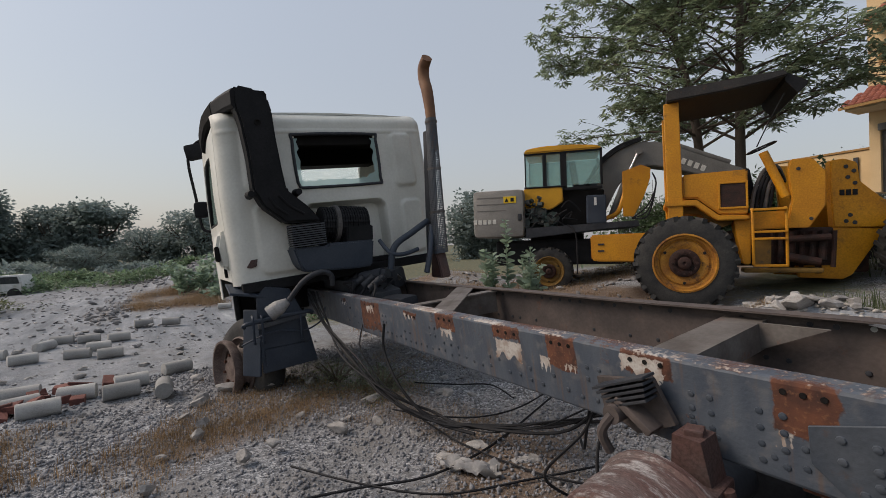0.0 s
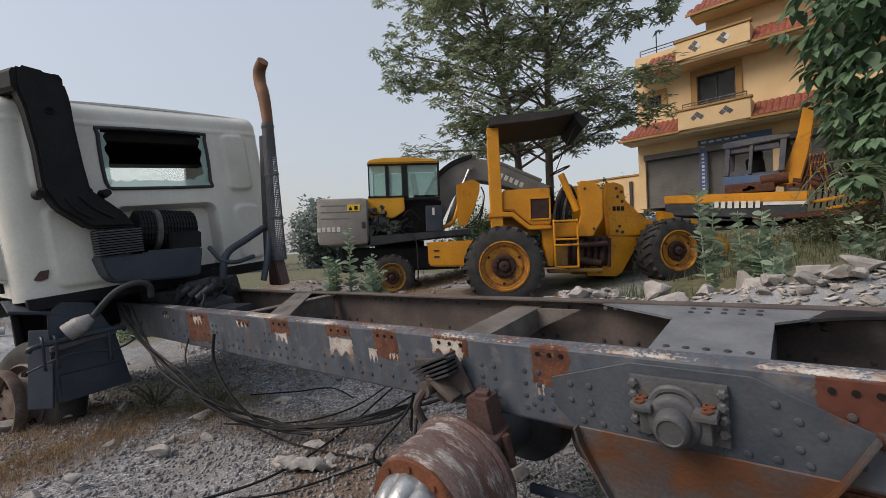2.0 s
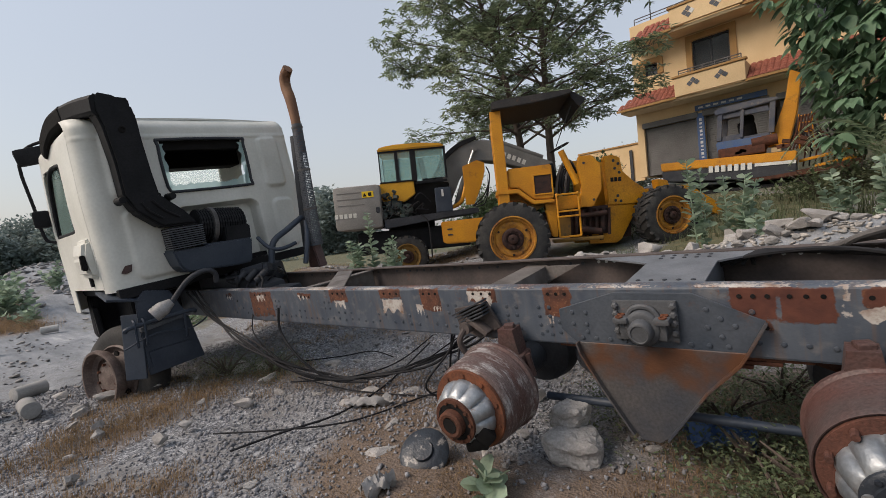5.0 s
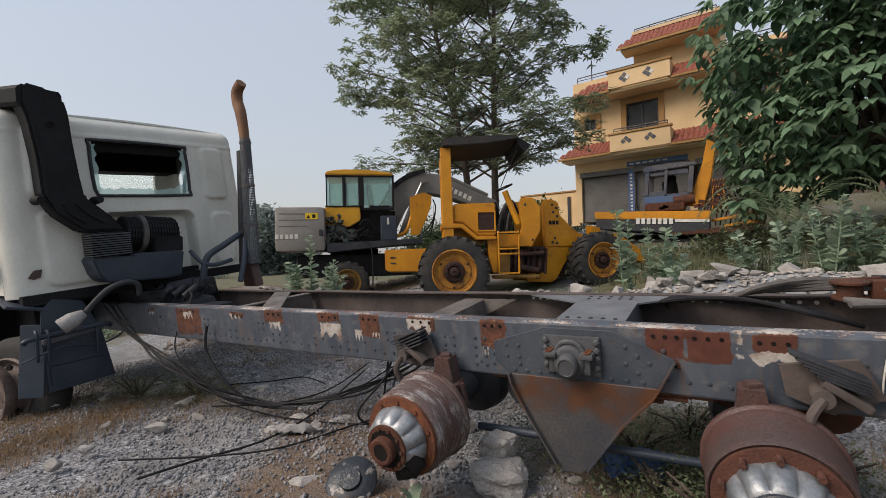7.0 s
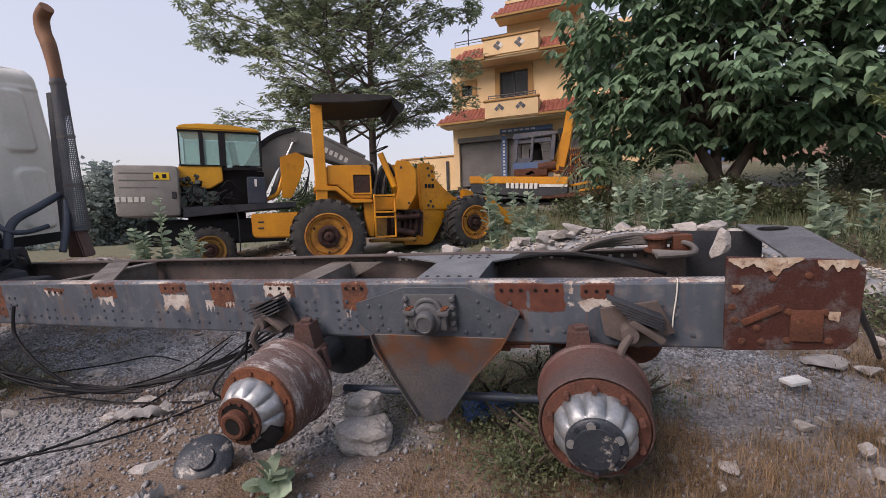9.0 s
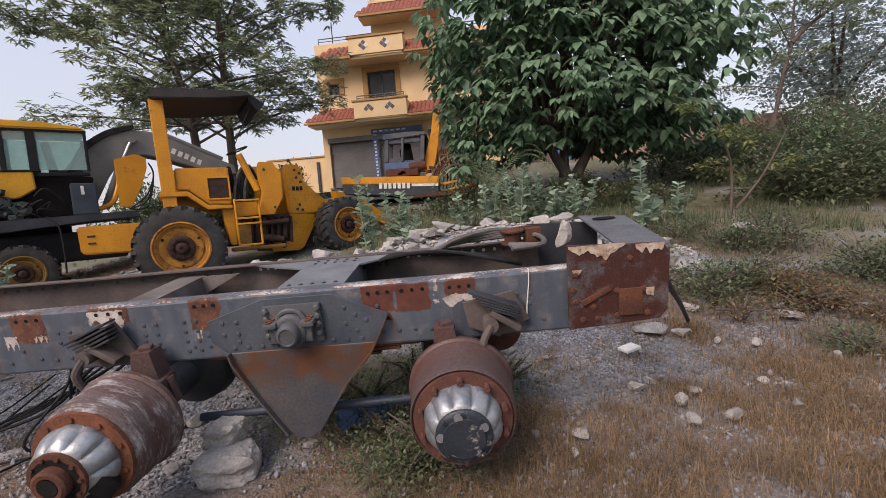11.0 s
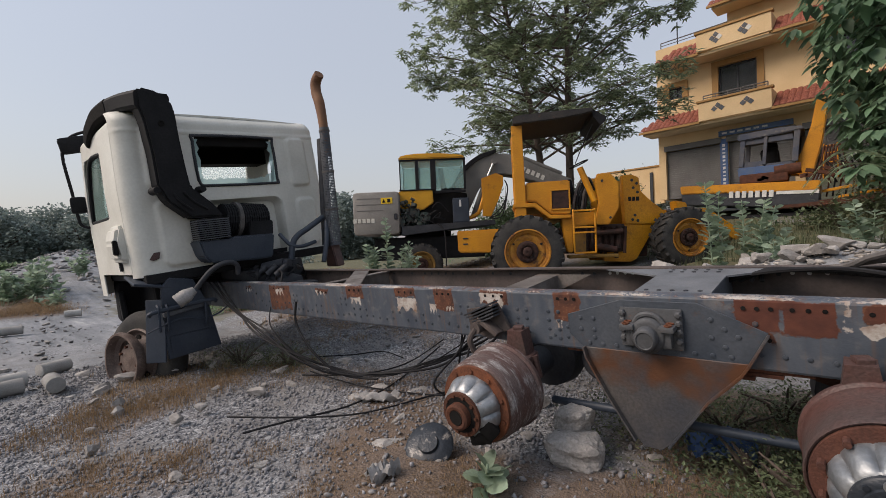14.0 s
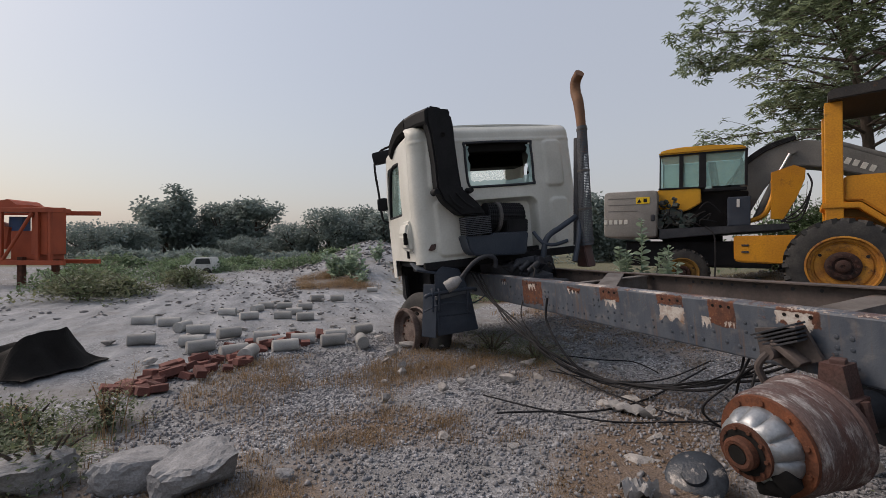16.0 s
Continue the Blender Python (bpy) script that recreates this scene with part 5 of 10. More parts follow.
# roof, floor, front with windscreen opening
bm = B()
xs_ = np.linspace(-CL + 0.18, -0.08, 14)
ys = np.linspace(-HW + 0.08, HW - 0.08, 18)
grid_panel(bm, list(xs_), list(ys), lambda x, y, k: Vector((x, y * 0.955, CH - 0.02 - 0.02 * k + 0.035 * (1 - (y / HW) ** 2) - 0.05 * max(0.0, (-x - CL + 0.5) / 0.4) ** 2)), lambda x, y: False)
cab_part("cab_roof", bm, "cab", smooth=True)
bm = B()
box(bm, (-CL / 2, 0, 0.03), (CL - 0.1, 2 * HW - 0.1, 0.05))
box(bm, (-0.03, 0, -0.05), (0.14, 2 * HW - 0.12, 0.10), bevel=0.01)
cab_part("cab_floor", bm, "black", label="black underside of the cab")
bm = B()
wsc = rrect(-0.98, 0.98, 0.68, 1.42, 0.08)
grid_panel(bm, list(np.round(np.linspace(-0.95, 0.95, 50), 4)), list(np.round(np.linspace(-0.24, CH - 0.04, 50), 4)), lambda y, z, k: Vector((-CL + 0.02 * k + 0.26 * max(0, z - 0.75), y, z)), lambda y, z: wsc(y, z))
cab_part("cab_front", bm, "cab")
bm = B()
vs_g = [bm.verts.new((-CL + 0.012 + 0.26 * max(0, z - 0.75), y, z)) for y, z in ((-0.95, 0.68), (0.95, 0.68), (0.95, 1.42), (-0.95, 1.42))]
bm.faces.new(vs_g)


def cracked():
    m = bpy.data.materials.new("cracked_windscreen")
    m.use_nodes = True
    n, l = m.node_tree.nodes, m.node_tree.links
    b = n["Principled BSDF"]
    b.inputs["Base Color"].default_value, b.inputs["Roughness"].default_value = (0.75, 0.82, 0.80, 1), 0.25
    tr = n.new("ShaderNodeBsdfTransparent")
    tr.inputs[0].default_value = (0.85, 0.93, 0.90, 1)
    tl = n.new("ShaderNodeBsdfTranslucent")
    tl.inputs[0].default_value = (0.8, 0.88, 0.86, 1)
    v = n.new("ShaderNodeTexVoronoi")
    v.feature = "DISTANCE_TO_EDGE"
    v.inputs["Scale"].default_value = 38
    tc = n.new("ShaderNodeTexCoord")
    l.new(tc.outputs["Object"], v.inputs["Vector"])
    nz = n.new("ShaderNodeTexNoise")
    nz.inputs["Scale"].default_value = 2.5
    l.new(tc.outputs["Object"], nz.inputs["Vector"])
    r = n.new("ShaderNodeMapRange")
    r.inputs[1].default_value, r.inputs[2].default_value, r.inputs[3].default_value, r.inputs[4].default_value = 0.02, 0.10, 1.0, 0.15
    l.new(v.outputs[0], r.inputs[0])
    mx, mx2 = n.new("ShaderNodeMixShader"), n.new("ShaderNodeMixShader")
    l.new(r.outputs[0], mx.inputs[0])
    l.new(tr.outputs[0], mx.inputs[1])
    l.new(tl.outputs[0], mx.inputs[2])
    mx2.inputs[0].default_value = 0.08
    l.new(mx.outputs[0], mx2.inputs[1])
    l.new(b.outputs[0], mx2.inputs[2])
    l.new(mx2.outputs[0], n["Material Output"].inputs[0])
    return m


M["cracked"] = cracked()
ws = cab_part("windscreen", bm, "cracked", label="crazed windscreen glass")
ws.visible_shadow = False
# dark lining and pillars inside; black blocks added to darken the upper window
bm = B()
box(bm, (-0.80, 0, CH - 0.10), (1.45, 2 * HW - 0.22, 0.10), bevel=0.03)
box(bm, (-1.36, 0, 1.47), (0.30, 2 * HW - 0.24, 0.33), bevel=0.02)
box(bm, (-0.06, 0.03, 1.37), (0.03, 1.05, 0.10), bevel=0.01)
cab_part("headlining", bm, "tarp", label="black headlining with blocks added to darken the cab inside")
bm = B()
box(bm, (-1.40, 0, 0.55), (0.35, 2 * HW - 0.35, 0.30), bevel=0.05)
for y in (-0.55, 0.60):
    box(bm, (-0.75, y, 0.42), (0.5, 0.48, 0.16), bevel=0.05)
cab_part("dashboard", bm, "black", label="black dashboard and seat bases")
# wheel arch and front bumper remains
bm = B()
box(bm, (-1.62, -0.55, -0.35), (0.22, 0.95, 0.55), (0, 12, 0), bevel=0.05)
box(bm, (-1.0, -0.80, -0.03), (1.0, 0.55, 0.10), (0, 0, 0), bevel=0.04)
box(bm, (-0.35, -0.75, -0.08), (0.55, 0.7, 0.10), (0, 0, 0), bevel=0.03)
box(bm, (-1.3, 0.0, -0.30), (0.8, 1.6, 0.35), bevel=0.05)
cab_part("wheel_arch", bm, "black", label="black wheel-arch liner and step")
# mirror and arms
bm = B()
tube(bm, [wp(-5.80, -0.90, 2.70), wp(-5.92, -0.98, 2.68), wp(-6.02, -1.12, 2.60), wp(-6.03, -1.19, 2.40), wp(-6.02, -1.12, 1.95), wp(-6.0, -1.07, 1.62), wp(-5.98, -1.02, 1.54), wp(-5.94, -0.90, 1.53)], 0.017, seg=8, n=4)
mir = part("mirror_arm", bm, "black", truck, "black door mirror on a tubular arm", smooth=True)
for (y, z), (sx, sy, sz), tilt in (((-1.075, 2.52), (0.12, 0.30, 0.19), 14), ((-1.065, 1.80), (0.09, 0.16, 0.20), 5)):
    bm = B()
    box(bm, (0, 0, 0), (sx, sy, sz), bevel=0.04)
    for v in bm.verts:
        v.co = INV @ pose(-6.0, y, z, tilt, 0, -16) @ v.co
    part("mirror", bm, "black", mir, smooth=True)
bm = B()
tube(bm, [wp(-5.86, -0.88, 2.66), wp(-5.92, -0.98, 2.56), wp(-6.0, -1.05, 2.52)], 0.012, seg=6)
part("mirror_stay", bm, "black", mir, smooth=True)

# air intake duct with filter


def yz_plate(outline, x, thick, bev=0.02, seg=2):
    """A slab from a (y, z) outline in the world, from x forwards, in the truck's axes."""
    bm = plate(B(), outline, thick, Matrix.Translation((x, 0, 0)) @ pose(0, 0, 0, 0, 0, 90))
    if bev:
        bmesh.ops.bevel(bm, geom=bm.edges[:], offset=bev, segments=seg, affect="EDGES", clamp_overlap=True)
    for v in bm.verts:
        v.co = INV @ v.co
    return bm


bm = yz_plate([(-0.905, 2.75), (-0.87, 2.795), (-0.72, 2.785), (-0.60, 2.715), (-0.565, 2.59), (-0.54, 2.37), (-0.49, 2.06), (-0.45, 1.86), (-0.32, 1.76), (-0.22, 1.68), (-0.125, 1.555), (-0.46, 1.535), (-0.67, 1.69), (-0.755, 1.84), (-0.79, 2.16), (-0.85, 2.48), (-0.90, 2.62)], -4.19, 0.21, 0.022)
duct = part("intake_duct", bm, "black", truck, "matt black plastic air intake duct")
SECT = [(0.165, 0.055), (0.145, 0.085), (-0.145, 0.085), (-0.165, 0.055), (-0.165, -0.055), (-0.145, -0.085), (0.145, -0.085), (0.165, -0.055)]
bm = B()
tube(bm, [wp(-4.22, -0.76, 2.685), wp(-4.55, -0.82, 2.715), wp(-4.80, -0.88, 2.705)], 1.0, n=4, sect=SECT)
part("duct_elbow", bm, "black", duct)
bm = B()
tube(bm, [wp(-4.78, -0.875, 2.705), wp(-5.05, -0.93, 2.65), wp(-5.30, -0.97, 2.53), wp(-5.45, -1.0, 2.42)], [1.04, 1.02, 0.85, 0.5], n=4, sect=SECT)
part("intake_mouth", bm, "tarp", duct, "black intake snout over the roof edge")
for y, z in ((-0.775, 1.80), (-0.345, 1.84)):
    bm = B()
    cyl(bm, wp(-4.30, y, z), wp(-4.16, y, z), 0.04, 0.03, seg=14)
    part("duct_lug", bm, "black", duct, smooth=True)
bm = B()
lathe(bm, [(0.030, 0), (0.030, 0.012), (0.020, 0.013), (0.018, 0.004), (0.0001, 0.003)], INV @ pose(-4.192, -0.70, 2.47, 0, 90, 0), seg=18)
part("duct_boss", bm, "tarp", duct, smooth=True)
for a, b_ in (((-0.53, 1.80), (-0.30, 1.63)), ((-0.62, 1.78), (-0.45, 1.62))):
    bm = B()
    tube(bm, [wp(-4.18, *a), wp(-4.178, (a[0] + b_[0]) / 2 - 0.02, (a[1] + b_[1]) / 2 - 0.01), wp(-4.18, *b_)], 0.012, seg=6)
    part("duct_crease", bm, "black", duct, smooth=True)
for k in range(10):
    bm = B()
    box(bm, wp(-4.20, -0.285 + 0.002 * k, 1.515 - 0.0215 * k), (0.20, 0.325, 0.011), (0, 0, 0), bevel=0.003)
    part("louvre", bm, "greysteel", duct, "ribbed grey intake louvre")
bm = B()
box(bm, wp(-4.24, -0.28, 1.42), (0.20, 0.29, 0.23), bevel=0.01)
part("filter_box", bm, "tarp", truck, "black box behind the louvres")
for name, y0, y1, r in (("air_filter", -0.10, 0.035, 0.178), ("air_filter", 0.085, 0.385, 0.192)):
    bm = B()
    n_ = int((y1 - y0) / 0.026)
    prof = []
    for k in range(n_):
        h0 = (y1 - y0) * k / n_
        prof += [(r, h0), (r, h0 + 0.017), (r - 0.012, h0 + 0.018), (r - 0.012, h0 + 0.025)]
    lathe(bm, [(0.05, -0.004)] + prof + [(0.05, y1 - y0 + 0.003)], INV @ pose(-4.37, y1, 1.535, 90, 0, 0), seg=96, wave=lambda a, i: 1 + (0.012 if math.sin(20 * a) > 0 else -0.02))
    part(name, bm, "black", truck, "ribbed black air-filter canister")
bm = B()
lathe(bm, [(0.17, 0.0), (0.2, 0.004), (0.2, 0.045), (0.17, 0.05)], INV @ pose(-4.37, 0.085, 1.535, 90, 0, 0), seg=40)
part("filter_strap", bm, "hosegrey", truck, "dusty strap round the filter")
bm = yz_plate([(0.12, 1.50), (0.40, 1.52), (0.40, 1.35), (0.12, 1.33)], -4.14, 0.2, 0.012)
part("filter_mount", bm, "black", truck)
bm = yz_plate([(-0.43, 1.295), (-0.10, 1.31), (-0.08, 1.335), (0.40, 1.365), (0.375, 1.09), (0.20, 1.07), (-0.31, 1.06), (-0.37, 1.12)], -4.12, 0.28, 0.025)
part("filter_tray", bm, "guard", truck, "dark grey moulded filter housing")
# creased corner panel beside the door
bm = yz_plate([(-1.02, 1.46), (-0.86, 1.54), (-0.80, 1.20), (-0.89, 1.08), (-1.0, 1.12), (-1.045, 1.30)], -4.62, 0.36, 0.03)
part("corner_fairing", bm, "cab", truck, "creased white plastic corner panel")
bm = yz_plate([(-1.055, 1.33), (-1.015, 1.33), (-1.0, 1.18), (-1.045, 1.18)], -4.61, 0.06, 0.008)
part("grab_recess", bm, "tarp", truck, "black grab recess")
bm = yz_plate([(-0.76, 1.19), (-0.70, 1.20), (-0.71, 1.13), (-0.76, 1.11), (-0.80, 1.12)], -4.405, 0.012, 0.003)
part("rust_scar", bm, "drum", truck, "rust scar on the white rear corner")

# exhaust stack and heat shield
bm = B()
tube(bm, [wp(-4.06, 1.12, 2.35), wp(-4.10, 1.12, 2.75), wp(-4.16, 1.12, 3.03), wp(-4.22, 1.12, 3.18), wp(-4.21, 1.11, 3.31), wp(-4.11, 1.10, 3.39)], [0.055, 0.058, 0.066, 0.066, 0.066, 0.06], seg=18)
ex = part("exhaust_riser", bm, "rustorange", truck, "rust-brown curved exhaust stack", smooth=True)
M["exh"] = mat("exhaust_brown", (0.20, 0.10, 0.05), (0.13, 0.065, 0.04), rough=0.7, scale=5, fine=80, bump=0.15, c3=(0.09, 0.05, 0.035), c3_amount=0.35)
ex.data.materials[0] = M["exh"]
bm = B()
cyl(bm, wp(-4.04, 1.06, 1.2), wp(-4.10, 1.09, 2.55), 0.065, seg=18)
part("exhaust_pipe", bm, "dark", truck, smooth=True)
c0, c1 = wp(-3.88, 1.06, 1.20), wp(-4.00, 1.06, 2.68)
bm = B()


def shield_put(u, v, k):
    r = (0.085 - 0.025 * v) - 0.004 * k
    p = c0.lerp(c1, v)
    return p + Vector((r * math.cos(u), r * math.sin(u), 0))


au, av = list(np.linspace(-2.3, 1.0, 30)), list(np.linspace(0, 1, 150))
grid_panel(bm, au, av, shield_put, lambda u, v: int(round((u + 2.3) / 3.3 * 29 - 0.5)) % 2 == 1 and int(round(v * 149 - 0.5)) % 2 == 1 and 0.02 < v < 0.98)
part("heat_shield", bm, "greysteel", truck, "perforated grey exhaust heat shield")
for v in (0.30, 0.62, 0.97):
    bm = B()
    p = c0.lerp(c1, v)
    lathe(bm, [(0.092 - 0.025 * v, -0.012), (0.092 - 0.025 * v, 0.012)], Matrix.Translation(p), seg=24, caps=False)
    part("shield_band", bm, "hosegrey", truck)
bm = B()
tube(bm, [wp(-4.0, 0.98, 1.55), wp(-3.95, 0.75, 1.42), wp(-3.95, 0.55, 1.28), wp(-3.95, 0.50, 1.05)], 0.035, seg=10)
tube(bm, [wp(-3.95, 1.0, 1.5), wp(-3.85, 0.92, 1.25), wp(-3.82, 0.85, 1.0)], 0.03, seg=10)
tube(bm, [wp(-4.1, 0.45, 1.35), wp(-3.95, 0.50, 1.22), wp(-3.9, 0.62, 1.2), wp(-3.9, 0.8, 1.25)], 0.022, seg=10)
part("stay_tube", bm, "guard", truck, "grey stay tubes beside the stack", smooth=True)
bm = B()
plate(bm, [(-0.10, 0), (0.13, 0), (0.07, 0.30), (-0.03, 0.34)], 0.12, Matrix.Translation(wp(-3.92, 1.02, 0.93)))
bmesh.ops.bevel(bm, geom=bm.edges[:], offset=0.012, segments=2, affect="EDGES")
part("riser_foot", bm, "drum", truck, "rusty stack bracket")

# mudguard, reservoir, front wheel
bm = yz_plate([(-0.73, 0.58), (-0.735, 0.84), (-0.65, 0.93), (-0.43, 0.90), (-0.28, 0.61), (-0.165, 0.15), (-0.69, 0.09)], -4.34, 0.03, 0.008)
mg = part("mudguard", bm, "guard", truck, "dark blue-grey mudguard flap")
bm = B()
box(bm, (0, 0, 0), (0.20, 0.025, 0.64), bevel=0.008)
for v in bm.verts:
    v.co = INV @ pose(-4.42, -0.77, 0.39, -3, 0, 42) @ v.co
part("guard_side", bm, "guard", mg)
bm = B()
box(bm, (0, 0, 0), (0.34, 0.34, 0.025), bevel=0.008)
for v in bm.verts:
    v.co = INV @ pose(-4.50, -0.80, 0.89, -10, 12, 0) @ v.co
part("guard_wing", bm, "guard", mg)
bm = B()
box(bm, wp(-4.315, -0.505, 0.595), (0.05, 0.46, 0.045), (4, 0, 0), bevel=0.008)
part("guard_rail", bm, "greysteel", mg)
bm = yz_plate([(-0.68, 0.33), (-0.24, 0.36), (-0.20, 0.20), (-0.66, 0.15)], -4.335, 0.012, 0.005)
part("guard_panel", bm, "guard", mg)
bm = B()
tube(bm, [wp(-4.31, -0.86, 0.56), wp(-4.29, -0.80, 0.60), wp(-4.29, -0.30, 0.66), wp(-4.31, -0.22, 0.64)], 0.022, seg=8)
for y in (-0.78, -0.70, -0.34):
    tube(bm, [wp(-4.33, y, 0.66), wp(-4.28, y, 0.62), wp(-4.29, y + 0.01, 0.42), wp(-4.32, y + 0.02, 0.40)], 0.013, seg=6)
tube(bm, [wp(-4.30, -0.88, 0.40), wp(-4.28, -0.6, 0.50), wp(-4.28, -0.3, 0.48), wp(-4.2, -0.15, 0.58), wp(-4.2, -0.12, 0.7)], 0.008, seg=6)
part("guard_stay", bm, "guard", mg, smooth=True)
bm = B()
a0, a1 = wp(-4.14, -0.66, 0.69), wp(-4.10, -0.50, 0.80)
cyl(bm, a0, a0.lerp(a1, 0.55), 0.07, seg=24)
cyl(bm, a0.lerp(a1, 0.55), a1, 0.07, 0.035, seg=24)
for k in range(3):
    cyl(bm, a0.lerp(a1, 0.08 + 0.16 * k), a0.lerp(a1, 0.13 + 0.16 * k), 0.074, seg=24)
part("fluid_reservoir", bm, "dirtywhite", truck, "dirty white plastic cylinder on a hose", smooth=True)
bm = B()
tube(bm, [wp(-4.09, -0.49, 0.81), wp(-4.02, -0.36, 0.99), wp(-3.98, -0.22, 1.06), wp(-3.98, -0.12, 1.03), wp(-4.0, -0.10, 0.93)], 0.026, seg=10)
part("hose", bm, "dark", truck, smooth=True)
M["wheelrust"] = mat("wheel_rust", (0.15, 0.115, 0.10), (0.085, 0.06, 0.052), rough=0.65, scale=9, fine=90, bump=0.3, c3=(0.26, 0.22, 0.20), c3_amount=0.32, spread=0.3)
WH = INV @ (pose(-4.92, -0.73, 0.05) @ pose(0, 0, 0, 90 - 6, 0, 20) @ Matrix.Scale(1.07, 4))
bm = B()
lathe(bm, [(0.29, -0.12), (0.36, -0.135), (0.44, -0.12), (0.475, -0.08), (0.48, 0.0), (0.475, 0.06), (0.44, 0.10), (0.36, 0.115), (0.29, 0.10), (0.28, 0.0)], WH, seg=44, caps=False)
wheel = part("front_wheel", bm, "rubber", truck, "worn front tyre on a buckled steel rim", smooth=True)
bm = B()
lathe(bm, [(0.295, 0.02), (0.30, 0.11), (0.285, 0.125), (0.27, 0.11), (0.258, 0.09), (0.235, 0.08), (0.195, 0.105), (0.165, 0.13), (0.155, 0.17), (0.11, 0.18), (0.0001, 0.18)], WH, seg=44, caps=False)
rim_ = part("rim", bm, "wheelrust", wheel, "rusty steel rim with hand holes", smooth=True)
bm = B()
lathe(bm, [(0.245, 0.14), (0.275, 0.15), (0.295, 0.20), (0.285, 0.235), (0.265, 0.235), (0.258, 0.20), (0.245, 0.165), (0.215, 0.15), (0.20, 0.145), (0.21, 0.14), (0.245, 0.14)], WH @ pose(0, 0, 0.02, 5, -6, 0), seg=44, wave=lambda a, i: 1 + 0.025 * math.sin(3 * a + 1), caps=False)
part("rim_ring", bm, "wheelrust", wheel, "buckled rust-streaked outer rim", smooth=True)
# black discs on the closed rim paint the dark of its hand holes
for k in range(8):
    a = 2 * math.pi * k / 8
    bm = B()
    p = WH @ Vector((0.205 * math.cos(a), 0.205 * math.sin(a), 0.092))
    cyl(bm, p, p + WH.to_3x3() @ Vector((0, 0, 0.016)), 0.034, seg=12)
    part("hand_hole", bm, "tarp", rim_)
for k in range(8):
    a = 2 * math.pi * (k + 0.5) / 8
    bm = B()
    p = WH @ Vector((0.13 * math.cos(a), 0.13 * math.sin(a), 0.17))
    cyl(bm, p, p + WH.to_3x3() @ Vector((0, 0, 0.03)), 0.014, seg=6)
    part("wheel_nut", bm, "rust", rim_)
# cable bundle that trails from the cab to the ground and up to the axle
random.seed(11)
for k in range(6):
    o = [random.uniform(-0.055, 0.055) for _ in range(8)]
    bm = B()
    tube(bm, [wp(-4.42 + o[0], -0.20 + o[1], 0.84), wp(-3.9 + o[2], -0.20 + o[3] * 0.6, 0.59), wp(-3.3 + o[4], -0.20 + o[5] * 0.7, 0.37 + 0.5 * o[6]), wp(-2.88 + o[1], -0.06 + o[2], 0.17), wp(-2.55 + 2 * o[5], 0.16 + 2 * o[3], 0.05), wp(-2.15 + 3 * o[7], 0.32 + 2 * o[4], 0.05), wp(-1.75 + 2 * o[0], 0.45 + o[6], 0.17), wp(-1.35 + 2 * o[6], 0.55, 0.38 + o[1]), wp(-1.05, 0.6, 0.56)], 0.0055 + 0.0022 * (k % 3), seg=7)
    part("cable", bm, "cable", truck, smooth=True)
for pts, r in (([(-3.0, -0.02, 0.68), (-2.99, -0.03, 0.46), (-2.76, 0.0, 0.22), (-2.52, 0.12, 0.04), (-2.2, 0.25, 0.02)], 0.014), ([(-3.6, 0.05, 0.62), (-3.45, -0.05, 0.42), (-3.1, -0.05, 0.24), (-2.85, 0.0, 0.12)], 0.008),
               ([(-1.1, 0.2, 0.72), (-1.15, 0.12, 0.45), (-1.3, 0.0, 0.2), (-1.2, 0.2, 0.04)], 0.009), ([(-0.98, 0.1, 0.68), (-1.0, 0.0, 0.4), (-0.85, -0.1, 0.22), (-0.7, 0.0, 0.3)], 0.009), ([(-1.25, 0.3, 0.62), (-1.35, 0.35, 0.3), (-1.5, 0.5, 0.12), (-1.8, 0.8, 0.03)], 0.010)):
    bm = B()
    tube(bm, [wp(*p) for p in pts], r * 0.8, seg=7)
    part("cable", bm, "cable", truck, smooth=True)

# ---- heavy machines ----
M["canopyrust"] = mat("canopy_rust", (0.022, 0.021, 0.022), (0.040, 0.036, 0.034), rough=0.75, scale=5, fine=60, bump=0.25, c3=(0.11, 0.045, 0.02), c3_amount=0.36, spread=0.3)
M["cabdark"] = mat("dark_blue_cab", (0.045, 0.055, 0.085), (0.09, 0.09, 0.10), rough=0.6, scale=5, bump=0.15, c3=(0.19, 0.16, 0.14), c3_amount=0.4)
M["hubrust"] = mat("hub_rust", (0.050, 0.020, 0.014), (0.022, 0.014, 0.012), rough=0.75, scale=10, fine=90, bump=0.4, c3=(0.13, 0.05, 0.025), c3_amount=0.35, spread=0.3)
M["rimyellow"] = mat("rim_yellow", (0.44, 0.20, 0.02), (0.26, 0.105, 0.018), rough=0.6, scale=5, fine=60, bump=0.15, c3=(0.07, 0.032, 0.018), c3_amount=0.50, spread=0.2)
# dusty yellow, darkened so that it also stands for shade on inner parts
M["dustyyellow"] = mat("dusty_shade_yellow", (0.20, 0.11, 0.02), (0.13, 0.075, 0.02), rough=0.7, scale=5, fine=60, bump=0.1, c3=(0.06, 0.045, 0.03), c3_amount=0.45)

